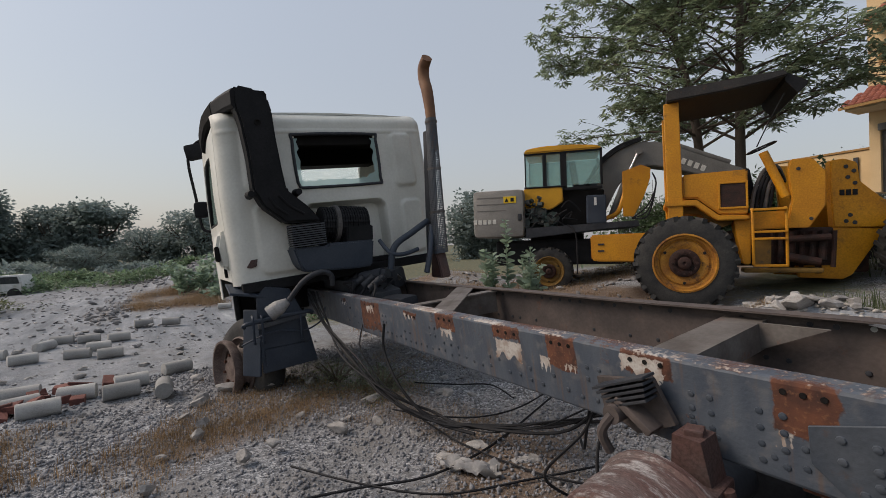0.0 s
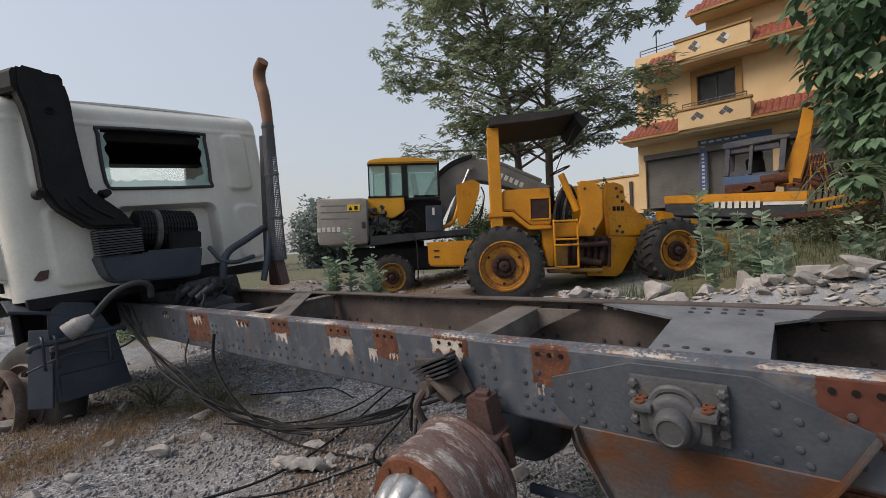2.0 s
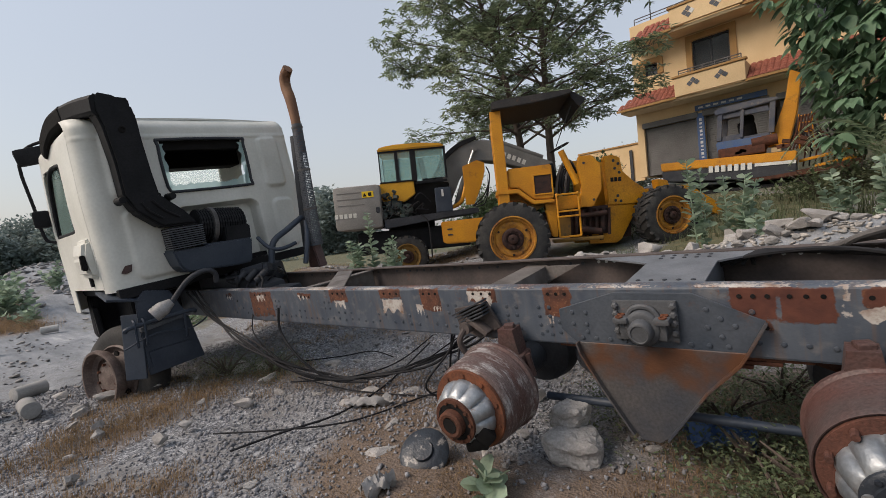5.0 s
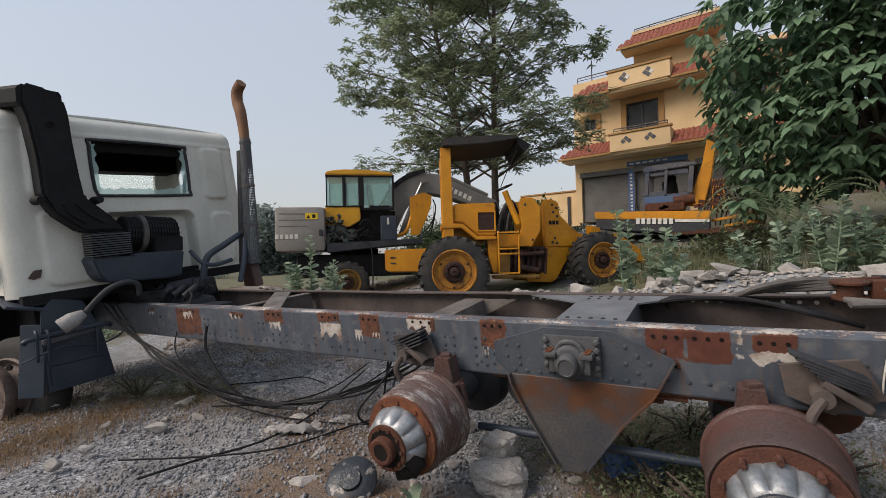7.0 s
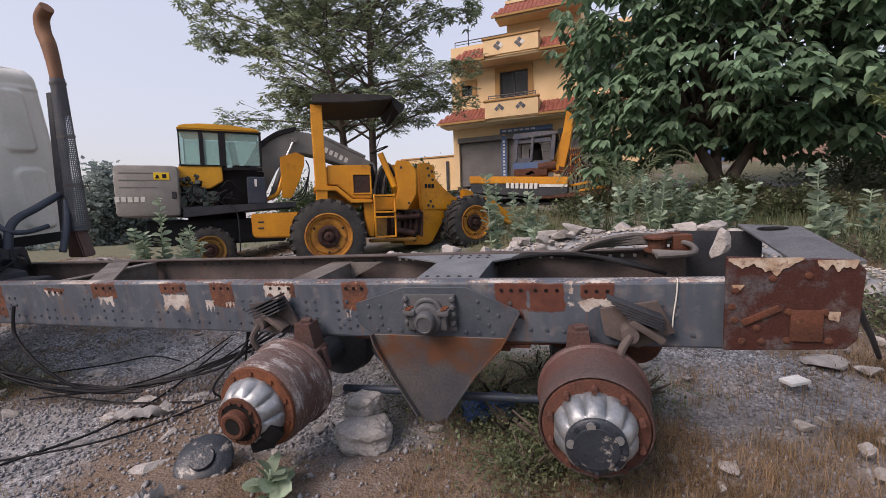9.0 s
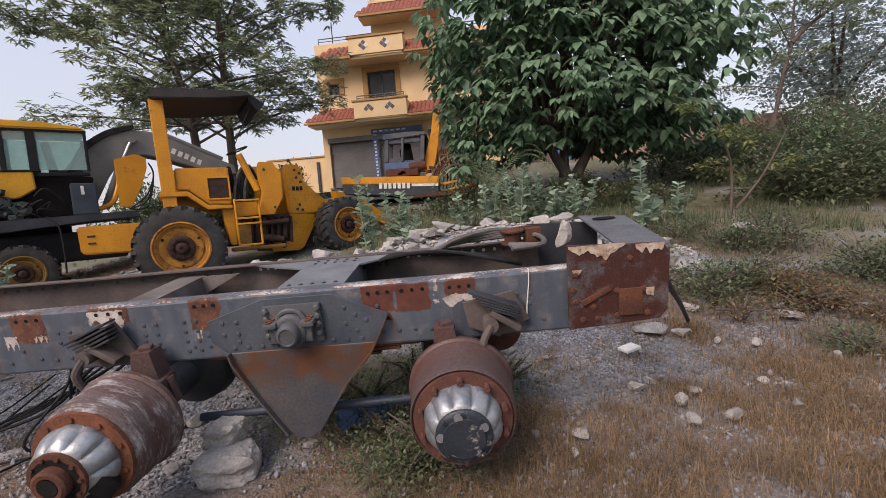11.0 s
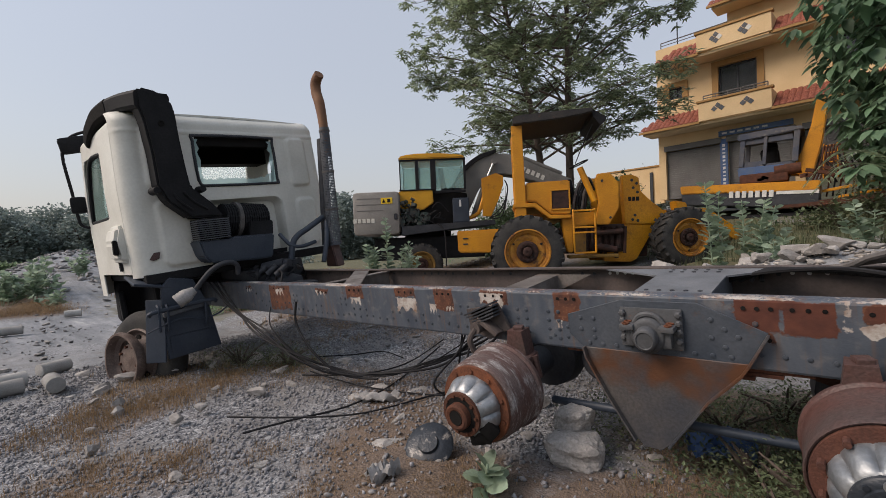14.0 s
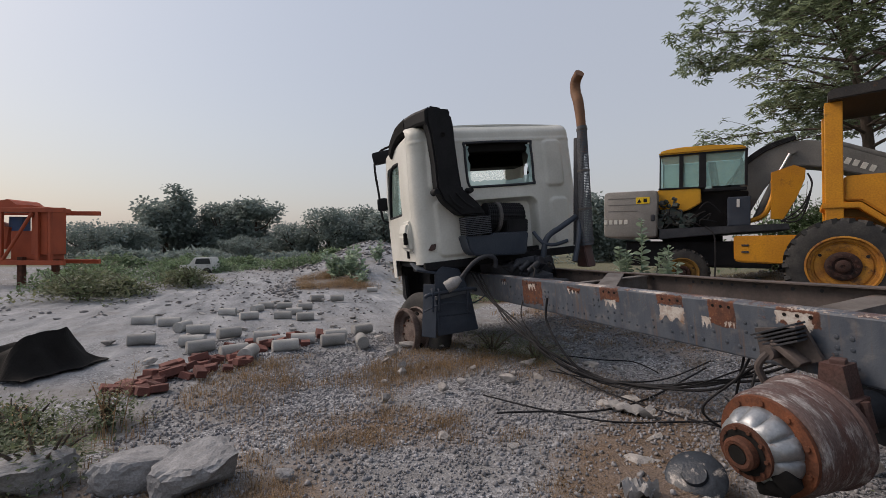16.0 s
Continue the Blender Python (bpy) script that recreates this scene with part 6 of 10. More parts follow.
def tyre_wheel(parent, c, r, width, rim_mat, side=-1, lugs=22, rim_ratio=0.60):
    """A lugged tyre on a dished rim, axis along local y; side -1 faces the near side."""
    q = Matrix.Translation(c) @ pose(0, 0, 0, 90 if side < 0 else -90, 0, 0)
    w = width / 2
    bm = B()
    ri = r * rim_ratio
    lathe(bm, [(ri, -w), (ri * 1.08, -w * 1.02), (r * 0.86, -w * 1.04), (r * 0.95, -w * 0.9), (r * 0.965, 0), (r * 0.95, w * 0.9), (r * 0.86, w * 1.04), (ri * 1.08, w * 1.02), (ri, w), (ri * 0.95, 0)], q, seg=48)
    ty = part("wheel", bm, "rubber", parent, "worn black lugged tyre on a steel rim", smooth=True)
    bm = B()
    for k in range(lugs):
        for s in (-1, 1):
            a = 2 * math.pi * (k + 0.25 * s) / lugs
            m = q @ pose(0, 0, 0, 0, 0, math.degrees(a)) @ pose(r * 0.955, 0, s * w * 0.55, 0, 0, 0) @ pose(0, 0, 0, 24 * s, 0, 0)
            b2 = B()
            box(b2, (0, 0, 0), (r * 0.10, r * 0.10, w * 0.95))
            for v in b2.verts:
                v.co = m @ v.co
            me = bpy.data.meshes.new("tmp")
            b2.to_mesh(me)
            b2.free()
            bm.from_mesh(me)
            bpy.data.meshes.remove(me)
    tagged(part("tread", bm, "rubber", ty), kind="stuff")
    bm = B()
    lathe(bm, [(ri * 1.0, w * 0.9), (ri * 1.05, w * 1.06), (ri * 0.99, w * 1.08), (ri * 0.95, w * 0.86), (ri * 0.88, w * 0.84), (ri * 0.86, w * 0.70), (ri * 0.80, w * 0.66), (ri * 0.78, w * 0.74), (ri * 0.66, w * 0.78), (ri * 0.58, w * 0.70), (ri * 0.42, w * 0.68), (ri * 0.3, w * 0.68)], q, seg=44, caps=False)
    rm = part("rim", bm, rim_mat, ty, "scuffed rusty yellow rim", smooth=True)
    for k in range(3):
        a = 2 * math.pi * k / 3 + 0.5
        p = q @ Vector((ri * 0.72 * math.cos(a), ri * 0.72 * math.sin(a), w * 0.755))
        bm = B()
        cyl(bm, p, p + q.to_3x3() @ Vector((0, 0, 0.012)), ri * 0.055, seg=10)
        part("rim_slot", bm, "black", rm)
    bm = B()
    lathe(bm, [(ri * 0.50, w * 0.66), (ri * 0.50, w * 0.86), (ri * 0.46, w * 0.92), (ri * 0.30, w * 0.92), (ri * 0.29, w * 0.82), (ri * 0.22, w * 0.80), (ri * 0.21, w * 1.06), (ri * 0.15, w * 1.12), (ri * 0.06, w * 1.12), (ri * 0.05, w * 1.05), (0.0001, w * 1.05)], q, seg=28)
    part("hub", bm, "hubrust", ty, "rusty greasy hub with bolts", smooth=True)
    bm = B()
    for k in range(12):
        a = 2 * math.pi * k / 12
        p = q @ Vector((ri * 0.39 * math.cos(a), ri * 0.39 * math.sin(a), w * 0.90))
        cyl(bm, p, p + q.to_3x3() @ Vector((0, 0, 0.03)), 0.016, seg=6)
    tagged(part("hub_bolts", bm, "hubrust", ty), kind="stuff")
    return ty


def bevelled_plate(outline, thick, y, bev=0.012):
    bm = plate(B(), outline, thick, Matrix.Translation((0, y, 0)))
    bmesh.ops.bevel(bm, geom=bm.edges[:], offset=bev, segments=2, affect="EDGES", clamp_overlap=True)
    return bm


# wheel loader with an open canopy
loader = thing("wheel_loader", "yellow wheel loader with a dark open canopy, scuffed paint", "loader", pose(-3.03, 4.36, 0, 0, 0, 47))
for s, r, z in ((-0.05, 0.615, 0.95), (2.84, 0.53, 1.08)):
    for y, sd in ((0.15, -1), (1.75, 1)):
        tyre_wheel(loader, (s, y, z), r, 0.40, "rimyellow", sd)
bm = bevelled_plate([(-1.27, 1.36), (-1.26, 0.99), (-1.18, 0.96), (0.2, 0.92), (0.2, 1.38)], 1.15, 0.38, 0.02)
cwt = part("rear_frame", bm, "yellow", loader, "yellow rear counterweight box", smooth=False)
for z in (1.22, 1.12):
    bm = B()
    box(bm, (-1.12, 0.376, z), (0.09, 0.01, 0.025))
    part("slot", bm, "dark", cwt)
for y in (0.45, 1.38):
    bm = B()
    box(bm, (-0.13, y, 2.34), (0.19, 0.14, 1.66), (0, -1.0, 0), bevel=0.012)
    part("canopy_post", bm, "yellow", loader, "yellow canopy post")
bm = B()
plate(bm, [(-0.20, 3.17), (-0.20, 3.30), (-0.05, 3.33), (1.14, 3.36), (1.16, 3.29), (0.95, 3.25), (0.5, 3.20)], 1.40, Matrix.Translation((0, 0.27, 0)))
bmesh.ops.bevel(bm, geom=bm.edges[:], offset=0.015, segments=2, affect="EDGES")
can = part("canopy", bm, "canopyrust", loader, "rust-flecked dark canopy roof")
bm = B()
plate(bm, [(1.13, 3.35), (1.38, 3.19), (1.36, 3.14), (1.27, 3.06), (1.15, 3.22)], 1.30, Matrix.Translation((0, 0.32, 0)))
part("visor", bm, "black", can, "torn drooping canopy edge")
bm = B()
tube(bm, [(1.15, 0.40, 3.1), (0.98, 0.42, 2.75), (0.85, 0.45, 2.45)], 0.008, seg=5)
part("wire", bm, "cable", can)
bm = bevelled_plate([(-0.02, 2.16), (0.74, 2.17), (0.74, 1.57), (0.42, 1.58), (0.15, 1.82), (-0.02, 1.83)], 1.0, 0.42, 0.02)
hood = part("side_tank", bm, "yellow", loader, "yellow side tank with an open locker")
# dark plate on the closed tank face, painting the shade inside the locker
bm = B()
box(bm, (0.565, 0.425, 1.835), (0.30, 0.03, 0.33), bevel=0.01)
part("locker_opening", bm, "hubrust", hood, "flat dark plate for the shade inside the open locker")
for c, sz in (((0.57, 0.408, 2.005), (0.34, 0.02, 0.025)), ((0.57, 0.408, 1.665), (0.34, 0.02, 0.025)), ((0.41, 0.408, 1.835), (0.025, 0.02, 0.36)), ((0.725, 0.408, 1.835), (0.025, 0.02, 0.36))):
    bm = B()
    box(bm, c, sz, bevel=0.004)
    part("locker_frame", bm, "yellow", hood)
bm = bevelled_plate([(-0.25, 1.80), (0.14, 1.80), (0.40, 1.57), (0.74, 1.56), (0.74, 1.50), (0.38, 1.50), (0.12, 1.72), (-0.25, 1.72)], 0.95, 0.36, 0.012)
part("fender", bm, "yellow", loader, "yellow fender lip over the wheel")
# the fender's inside, its shade put into the darker yellow
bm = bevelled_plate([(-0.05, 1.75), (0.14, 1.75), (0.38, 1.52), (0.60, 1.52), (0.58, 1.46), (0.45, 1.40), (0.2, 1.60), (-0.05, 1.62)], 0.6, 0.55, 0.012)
part("inner_fender", bm, "dustyyellow", loader, "inner fender in dusty yellow darkened for shade")
bm = bevelled_plate([(0.58, 1.50), (0.78, 1.50), (0.76, 0.90), (0.68, 0.90), (0.62, 1.20)], 0.30, 0.46, 0.012)
part("side_panel", bm, "yellow", loader)
bm = bevelled_plate([(0.77, 1.60), (1.40, 1.60), (1.38, 1.37), (0.77, 1.36)], 0.7, 0.55, 0.015)
part("platform_body", bm, "yellow", loader, "yellow platform step")
lad = thing("ladder", "", "")
for key in list(lad.keys()):
    del lad[key]
lad.parent = loader
for x in (0.77, 1.13):
    bm = B()
    tube(bm, [(x, 0.38, 1.64), (x, 0.34, 1.5), (x, 0.34, 0.90)], 0.018, seg=8, n=2)
    part("stile", bm, "yellow", lad, smooth=True)
for z in (0.89, 1.24, 1.33, 1.62):
    bm = B()
    box(bm, (0.95, 0.34, z), (0.37, 0.07, 0.03), bevel=0.006)
    part("rung", bm, "yellow", lad)
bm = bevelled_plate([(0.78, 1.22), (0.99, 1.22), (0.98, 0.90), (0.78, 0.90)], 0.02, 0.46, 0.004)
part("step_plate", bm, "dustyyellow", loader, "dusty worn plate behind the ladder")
bm = bevelled_plate([(1.17, 2.12), (1.21, 2.25), (1.43, 2.24), (1.56, 2.06), (1.55, 1.64), (1.38, 1.36), (1.15, 1.37), (1.21, 1.72)], 0.10, 0.42, 0.012)
twr = part("lift_tower", bm, "yellow", loader, "yellow lift tower plate")
bm = bevelled_plate([(1.17, 2.12), (1.21, 2.25), (1.43, 2.24), (1.56, 2.06), (1.55, 1.64), (1.38, 1.36), (1.15, 1.37), (1.21, 1.72)], 0.10, 1.05, 0.012)
part("lift_tower", bm, "yellow", loader)
for x, z in ((1.40, 1.48), (1.28, 2.12)):
    bm = B()
    cyl(bm, (x, 0.425, z), (x, 0.41, z), 0.022, seg=12)
    part("pin", bm, "dark", twr)
bm = B()
cyl(bm, (0.93, 0.50, 2.38), (1.16, 0.48, 1.78), 0.055, seg=14)
part("steering_column", bm, "yellow", loader, smooth=True)
bm = B()
lathe(bm, [(0.17, -0.012), (0.185, 0.0), (0.17, 0.012), (0.158, 0.0), (0.17, -0.012)], pose(0.91, 0.50, 2.44, 0, -22, 0), seg=26, caps=False)
part("steering_wheel", bm, "black", loader, smooth=True)
for k in range(5):
    bm = B()
    tube(bm, [(0.80 + 0.05 * k, 0.60, 1.62), (0.84 + 0.05 * k, 0.56, 1.9), (0.95 + 0.03 * k, 0.58, 2.15 - 0.04 * k), (1.10, 0.62, 2.20 - 0.05 * k), (1.2, 0.7, 2.0)], 0.024, seg=7)
    part("hydraulic_hose", bm, ("hosegrey", "cable", "black")[k % 3], loader, smooth=True)
bm = B()
box(bm, (0.92, 0.95, 1.85), (0.3, 0.5, 0.12), (0, 0, 0), bevel=0.04)
box(bm, (0.80, 0.95, 2.02), (0.10, 0.5, 0.4), (0, -10, 0), bevel=0.04)
part("seat", bm, "black", loader, "torn dark operator seat")
bm = B()
box(bm, (1.15, 1.0, 1.12), (1.1, 0.7, 0.5), bevel=0.05)
for k in range(7):
    cyl(bm, (1.0 + 0.11 * k, 0.60, 0.85 + 0.05 * (k % 3)), (1.03 + 0.11 * k, 0.62, 1.32), 0.028 + 0.008 * (k % 3), seg=10)
cyl(bm, (1.15, 0.52, 1.22), (1.62, 0.52, 1.24), 0.045, seg=12)
cyl(bm, (1.15, 0.50, 1.00), (1.5, 0.50, 0.92), 0.055, seg=12)
tagged(part("transmission", bm, "hubrust", loader, "greasy rusty transmission and rams"), kind="stuff")
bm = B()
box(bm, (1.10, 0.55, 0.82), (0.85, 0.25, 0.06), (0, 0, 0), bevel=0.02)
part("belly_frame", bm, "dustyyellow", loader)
TB = [(1.91, 2.25), (2.07, 2.27), (2.22, 2.21), (2.25, 1.96), (2.47, 1.75), (2.66, 1.61), (2.71, 1.52), (2.55, 1.35), (1.93, 1.36), (1.90, 1.93)]
TL = [(1.56, 1.37), (1.96, 1.36), (2.54, 1.33), (2.15, 0.73), (2.04, 0.67), (1.53, 0.70), (1.49, 0.86), (1.79, 1.12), (1.80, 1.28), (1.60, 1.30)]
bm = bevelled_plate(TB, 0.12, 0.45, 0.014)
ff = part("front_frame", bm, "yellow", loader, "yellow articulated front frame")
bm = bevelled_plate(TB, 0.12, 1.08, 0.014)
part("front_frame", bm, "yellow", loader)
bm = bevelled_plate([(2.28, 1.92), (2.47, 1.75), (2.66, 1.61), (2.95, 1.60), (2.97, 1.52), (2.7, 1.50), (2.4, 1.5)], 0.5, 0.57, 0.014)
part("front_fender", bm, "yellow", ff)
bm = bevelled_plate([(2.92, 1.76), (3.13, 1.72), (3.18, 1.52), (2.95, 1.54)], 0.2, 0.45, 0.012)
part("fender_block", bm, "yellow", ff)
for y in (0.47, 1.10):
    bm = bevelled_plate(TL, 0.06, y, 0.01)
    part("hitch_plate", bm, "yellow", ff, "yellow hitch plate")
bm = B()
box(bm, (2.05, 0.8, 1.0), (0.7, 0.5, 0.5), bevel=0.04)
cyl(bm, (1.75, 0.55, 0.75), (1.75, 0.55, 1.35), 0.09, seg=14)
part("hitch_core", bm, "hubrust", ff, "dark greasy hitch")
for x, z in ((2.08, 2.16), (2.17, 2.10), (2.10, 2.02), (2.18, 1.94), (2.07, 1.44), (2.17, 1.42), (2.12, 1.52)):
    bm = B()
    cyl(bm, (x, 0.455, z), (x, 0.438, z), 0.026, seg=12)
    part("pin", bm, "dark", ff)
for k in range(3):
    bm = B()
    box(bm, (2.03 + 0.075 * k, 0.446, 1.82), (0.055, 0.008, 0.075))
    part("maker_mark", bm, "black", ff)
bm = B()
plate(bm, [(2.3, 1.55), (3.6, 1.62), (4.3, 1.15), (4.25, 0.95), (3.5, 1.35), (2.4, 1.25)], 0.12, Matrix.Translation((0, 0.55, 0)))
plate(bm, [(2.3, 1.55), (3.6, 1.62), (4.3, 1.15), (4.25, 0.95), (3.5, 1.35), (2.4, 1.25)], 0.12, Matrix.Translation((0, 1.2, 0)))
part("loader_arm", bm, "yellow", loader)

# the articulated rear half stands turned a little towards the yard
for ob in list(loader.children):
    front = ob.name.split(".")[0] in ("front_frame", "loader_arm")
    if ob.name.split(".")[0] == "wheel":
        front = sum(v.co.x for v in ob.data.vertices) / len(ob.data.vertices) > 1.5
    if not front:
        ob.matrix_basis = pose(0, 0, 0, 0, 0, -14) @ ob.matrix_basis

# wheeled excavator: grey counterweight, yellow cab, grey boom
exc = thing("wheeled_excavator", "grey and yellow wheeled excavator, engine bay open", "excavator", pose(-6.9, 4.95, 0, 0, 0, 42))
bm = B()
box(bm, (-0.48, 1.15, 1.91), (1.10, 2.3, 1.02), (0, 0, 0), bevel=0.10)
cw = part("counterweight", bm, "cwgrey", exc, "dusty grey cast counterweight", smooth=True)
for z in (2.26, 2.12, 1.98):
    bm = B()
    box(bm, (-0.62, 0.0, z), (0.62, 0.012, 0.02), bevel=0.003)
    part("groove", bm, "grey", cw)
bm = B()
box(bm, (-0.22, -0.006, 2.20), (0.27, 0.01, 0.14), bevel=0.002)
st = part("warning_label", bm, "sign", cw, "yellow warning sticker")
bm = B()
plate(bm, [(-0.33, 2.155), (-0.25, 2.155), (-0.29, 2.24)], 0.004, Matrix.Translation((0, -0.015, 0)))
box(bm, (-0.17, -0.013, 2.20), (0.07, 0.004, 0.08))
part("pictogram", bm, "black", st)
bm = B()
for k in range(5):
    box(bm, (-0.98 + 0.105 * k, -0.004, 1.74), (0.075, 0.012, 0.10), (0, 0, 0), bevel=0.004)
part("maker_mark", bm, "lettering", cw, "raised pale maker mark")
bm = B()
box(bm, (-0.02, -0.002, 1.82), (0.08, 0.02, 0.14), bevel=0.02)
part("lifting_pocket", bm, "dark", cw)
bm = bevelled_plate([(0.10, 1.58), (2.31, 1.66), (2.34, 1.54), (1.6, 1.50), (0.10, 1.36)], 2.0, 0.06, 0.01)
part("deck", bm, "dark", exc, "dark deck beam")
bm = B()
box(bm, (0.75, 1.1, 1.05), (2.7, 1.5, 0.55), bevel=0.06)
cyl(bm, (0.7, 1.1, 1.2), (0.7, 1.1, 1.45), 0.6, seg=28)
part("undercarriage", bm, "black", exc, "black undercarriage")
for s in (0.55, 2.9):
    for y, sd in ((0.20, -1), (2.0, 1)):
        tyre_wheel(exc, (s, y, 0.66), 0.50, 0.34, "dustyyellow", sd, lugs=18)
# cab
bm = bevelled_plate([(0.06, 3.20), (0.07, 3.27), (0.20, 3.31), (0.50, 3.34), (1.10, 3.33), (1.62, 3.27), (1.68, 3.20)], 1.30, 0.30, 0.03)
part("cab_roof", bm, "yellow2", exc, "yellow cab roof", smooth=False)
for x, w in ((0.09, 0.025), (0.50, 0.08), (0.895, 0.13), (1.66, 0.05)):
    for y in (0.36, 1.52):
        bm = B()
        box(bm, (x, y, 2.83), (w, 0.05, 0.76), bevel=0.008)
        part("cab_pillar", bm, "black", exc, "black cab pillar")
for c, s_ in (((0.88, 0.36, 3.19), (1.62, 0.06, 0.05)), ((0.48, 0.36, 2.465), (0.84, 0.06, 0.03)), ((1.3, 0.38, 2.40), (0.75, 0.06, 0.06))):
    bm = B()
    box(bm, c, s_, bevel=0.008)
    part("cab_rail", bm, "black", exc)
for x0, x1 in ((0.10, 0.46), (0.54, 0.83), (0.96, 1.64)):
    for y in (0.37, 1.52):
        bm = B()
        box(bm, ((x0 + x1) / 2, y, 2.83), (x1 - x0, 0.012, 0.70))
        g = part("cab_window", bm, "glass", exc, "greenish cab glass")
        g.visible_shadow = False
bm = bevelled_plate([(0.02, 2.42), (0.09, 2.455), (0.86, 2.455), (0.88, 2.14), (0.63, 1.98), (0.45, 1.96), (0.02, 2.0)], 1.15, 0.35, 0.02)
part("cab_base", bm, "yellow2", exc, "yellow lower cab panel")
# solid black slab, extended to fill the dark gap below the cab
bm = bevelled_plate([(0.55, 2.40), (1.72, 2.36), (1.62, 1.64), (0.15, 1.60), (0.15, 2.0)], 1.0, 0.47, 0.02)
part("cab_door_lower", bm, "tarp", exc, "solid black slab filling the dark door well")
bm = B()
box(bm, (1.35, 0.95, 2.45), (0.5, 0.5, 0.14), bevel=0.05)
box(bm, (1.12, 0.95, 2.75), (0.14, 0.5, 0.6), (0, -8, 0), bevel=0.05)
part("seat", bm, "dark", exc)
# open engine bay
rr_ = random.Random(21)
bm = B()
box(bm, (0.40, 0.60, 1.74), (0.70, 0.5, 0.36), bevel=0.05)
box(bm, (0.36, 0.26, 1.84), (0.34, 0.22, 0.34), (0, 4, 0), bevel=0.05)
cyl(bm, (0.66, 0.10, 1.78), (0.66, 0.34, 1.78), 0.13, seg=22)
cyl(bm, (0.66, 0.07, 1.78), (0.66, 0.11, 1.78), 0.07, seg=18)
cyl(bm, (0.10, 0.12, 1.70), (0.10, 0.40, 1.70), 0.09, seg=18)
for k in range(46):
    x = rr_.uniform(0.05, 0.70)
    c = (x, rr_.uniform(0.10, 0.32), rr_.uniform(1.57, 2.20 if x < 0.45 else 1.90))
    box(bm, c, (rr_.uniform(0.03, 0.12), rr_.uniform(0.04, 0.12), rr_.uniform(0.02, 0.09)), (rr_.uniform(-20, 20), rr_.uniform(-30, 30), rr_.uniform(-20, 20)), bevel=0.008)
for k in range(30):
    x = rr_.uniform(0.05, 0.70)
    c = Vector((x, rr_.uniform(0.06, 0.28), rr_.uniform(1.58, 2.2 if x < 0.45 else 1.9)))
    cyl(bm, c, c + Vector((rr_.uniform(-0.15, 0.15), rr_.uniform(-0.05, 0.1), rr_.uniform(-0.10, 0.10))), rr_.uniform(0.008, 0.04), seg=8)
M["engine"] = mat("engine_green", (0.030, 0.052, 0.045), (0.05, 0.05, 0.048), rough=0.6, scale=7, bump=0.2, c3=(0.12, 0.08, 0.05), c3_amount=0.35, island=0.5)
tagged(part("engine", bm, "engine", exc, "greasy dark green engine parts"), kind="stuff")
for k in range(12):
    bm = B()
    p = Vector((rr_.uniform(0.05, 1.05), 0.10, rr_.uniform(1.6, 2.05)))
    tube(bm, [p, p + Vector((rr_.uniform(-0.2, 0.2), -0.05, rr_.uniform(0, 0.15))), p + Vector((rr_.uniform(-0.3, 0.4), 0.05, rr_.uniform(-0.3, 0.1)))], 0.014, seg=6)
    part("engine_hose", bm, "cable", exc, smooth=True)
bm = B()
tube(bm, [(0.95, 0.0, 1.62), (1.10, -0.05, 1.45), (1.13, -0.06, 1.0), (1.12, -0.05, 0.6)], 0.016, seg=7)
part("hanging_hose", bm, "cable", exc, smooth=True)
# boom
bm = bevelled_plate([(1.11, 2.25), (1.60, 2.93), (2.02, 3.22), (2.48, 3.35), (2.80, 3.33), (3.14, 3.20), (3.70, 2.94), (4.40, 2.64), (4.45, 2.42), (3.55, 2.58), (2.98, 2.77), (2.60, 2.84), (2.27, 2.76), (2.0, 2.40), (1.75, 1.90), (1.46, 1.62), (1.20, 1.70)], 0.46, 0.75, 0.02)
boom = part("boom", bm, "grey", exc, "dusty grey curved boom")
bm = B()
for k, (x, z, a) in enumerate(((3.18, 2.93, 25), (3.30, 2.87, 25), (3.42, 2.82, 25), (3.54, 2.76, 25), (3.66, 2.70, 25))):
    box(bm, (x, 0.747, z), (0.085, 0.008, 0.12), (0, a, 0), bevel=0.002)
part("maker_mark", bm, "lettering", boom, "pale maker mark on the boom")
bm = B()
cyl(bm, (2.44, 0.70, 3.14), (2.24, 0.70, 2.72), 0.032, seg=14)
part("ram_rod", bm, "chrome", boom, "bright ram rod", smooth=True)
bm = B()
cyl(bm, (2.44, 0.66, 3.14), (2.44, 0.76, 3.14), 0.07, seg=18)
cyl(bm, (2.24, 0.70, 2.72), (1.85, 0.70, 1.75), 0.07, seg=16)
cyl(bm, (2.95, 0.95, 3.36), (4.2, 0.95, 2.80), 0.06, seg=16)
part("hydraulic_ram", bm, "grey", boom, smooth=True)
for k in range(4):
    bm = B()
    tube(bm, [(1.15 + 0.05 * k, 0.72, 1.9), (1.25 + 0.03 * k, 0.68, 2.25), (1.55, 0.70, 2.78 + 0.03 * k), (2.0, 0.72, 3.18 + 0.03 * k), (2.5, 0.74, 3.38 + 0.02 * k)], 0.02, seg=7)
    part("boom_hose", bm, "cable", boom, smooth=True)
bm = B()
box(bm, (1.53, 0.28, 1.92), (0.38, 0.35, 0.58), bevel=0.02)
part("oil_tank", bm, "guard", exc, "slate-blue tank with a pale label")
bm = B()
box(bm, (1.51, 0.098, 2.08), (0.05, 0.008, 0.16))
part("tank_label", bm, "white", exc)
bm = bevelled_plate([(2.05, 2.66), (2.40, 2.78), (2.58, 2.70), (2.57, 2.50), (2.45, 2.15), (2.25, 1.74), (2.05, 1.75)], 0.05, 0.20, 0.008)
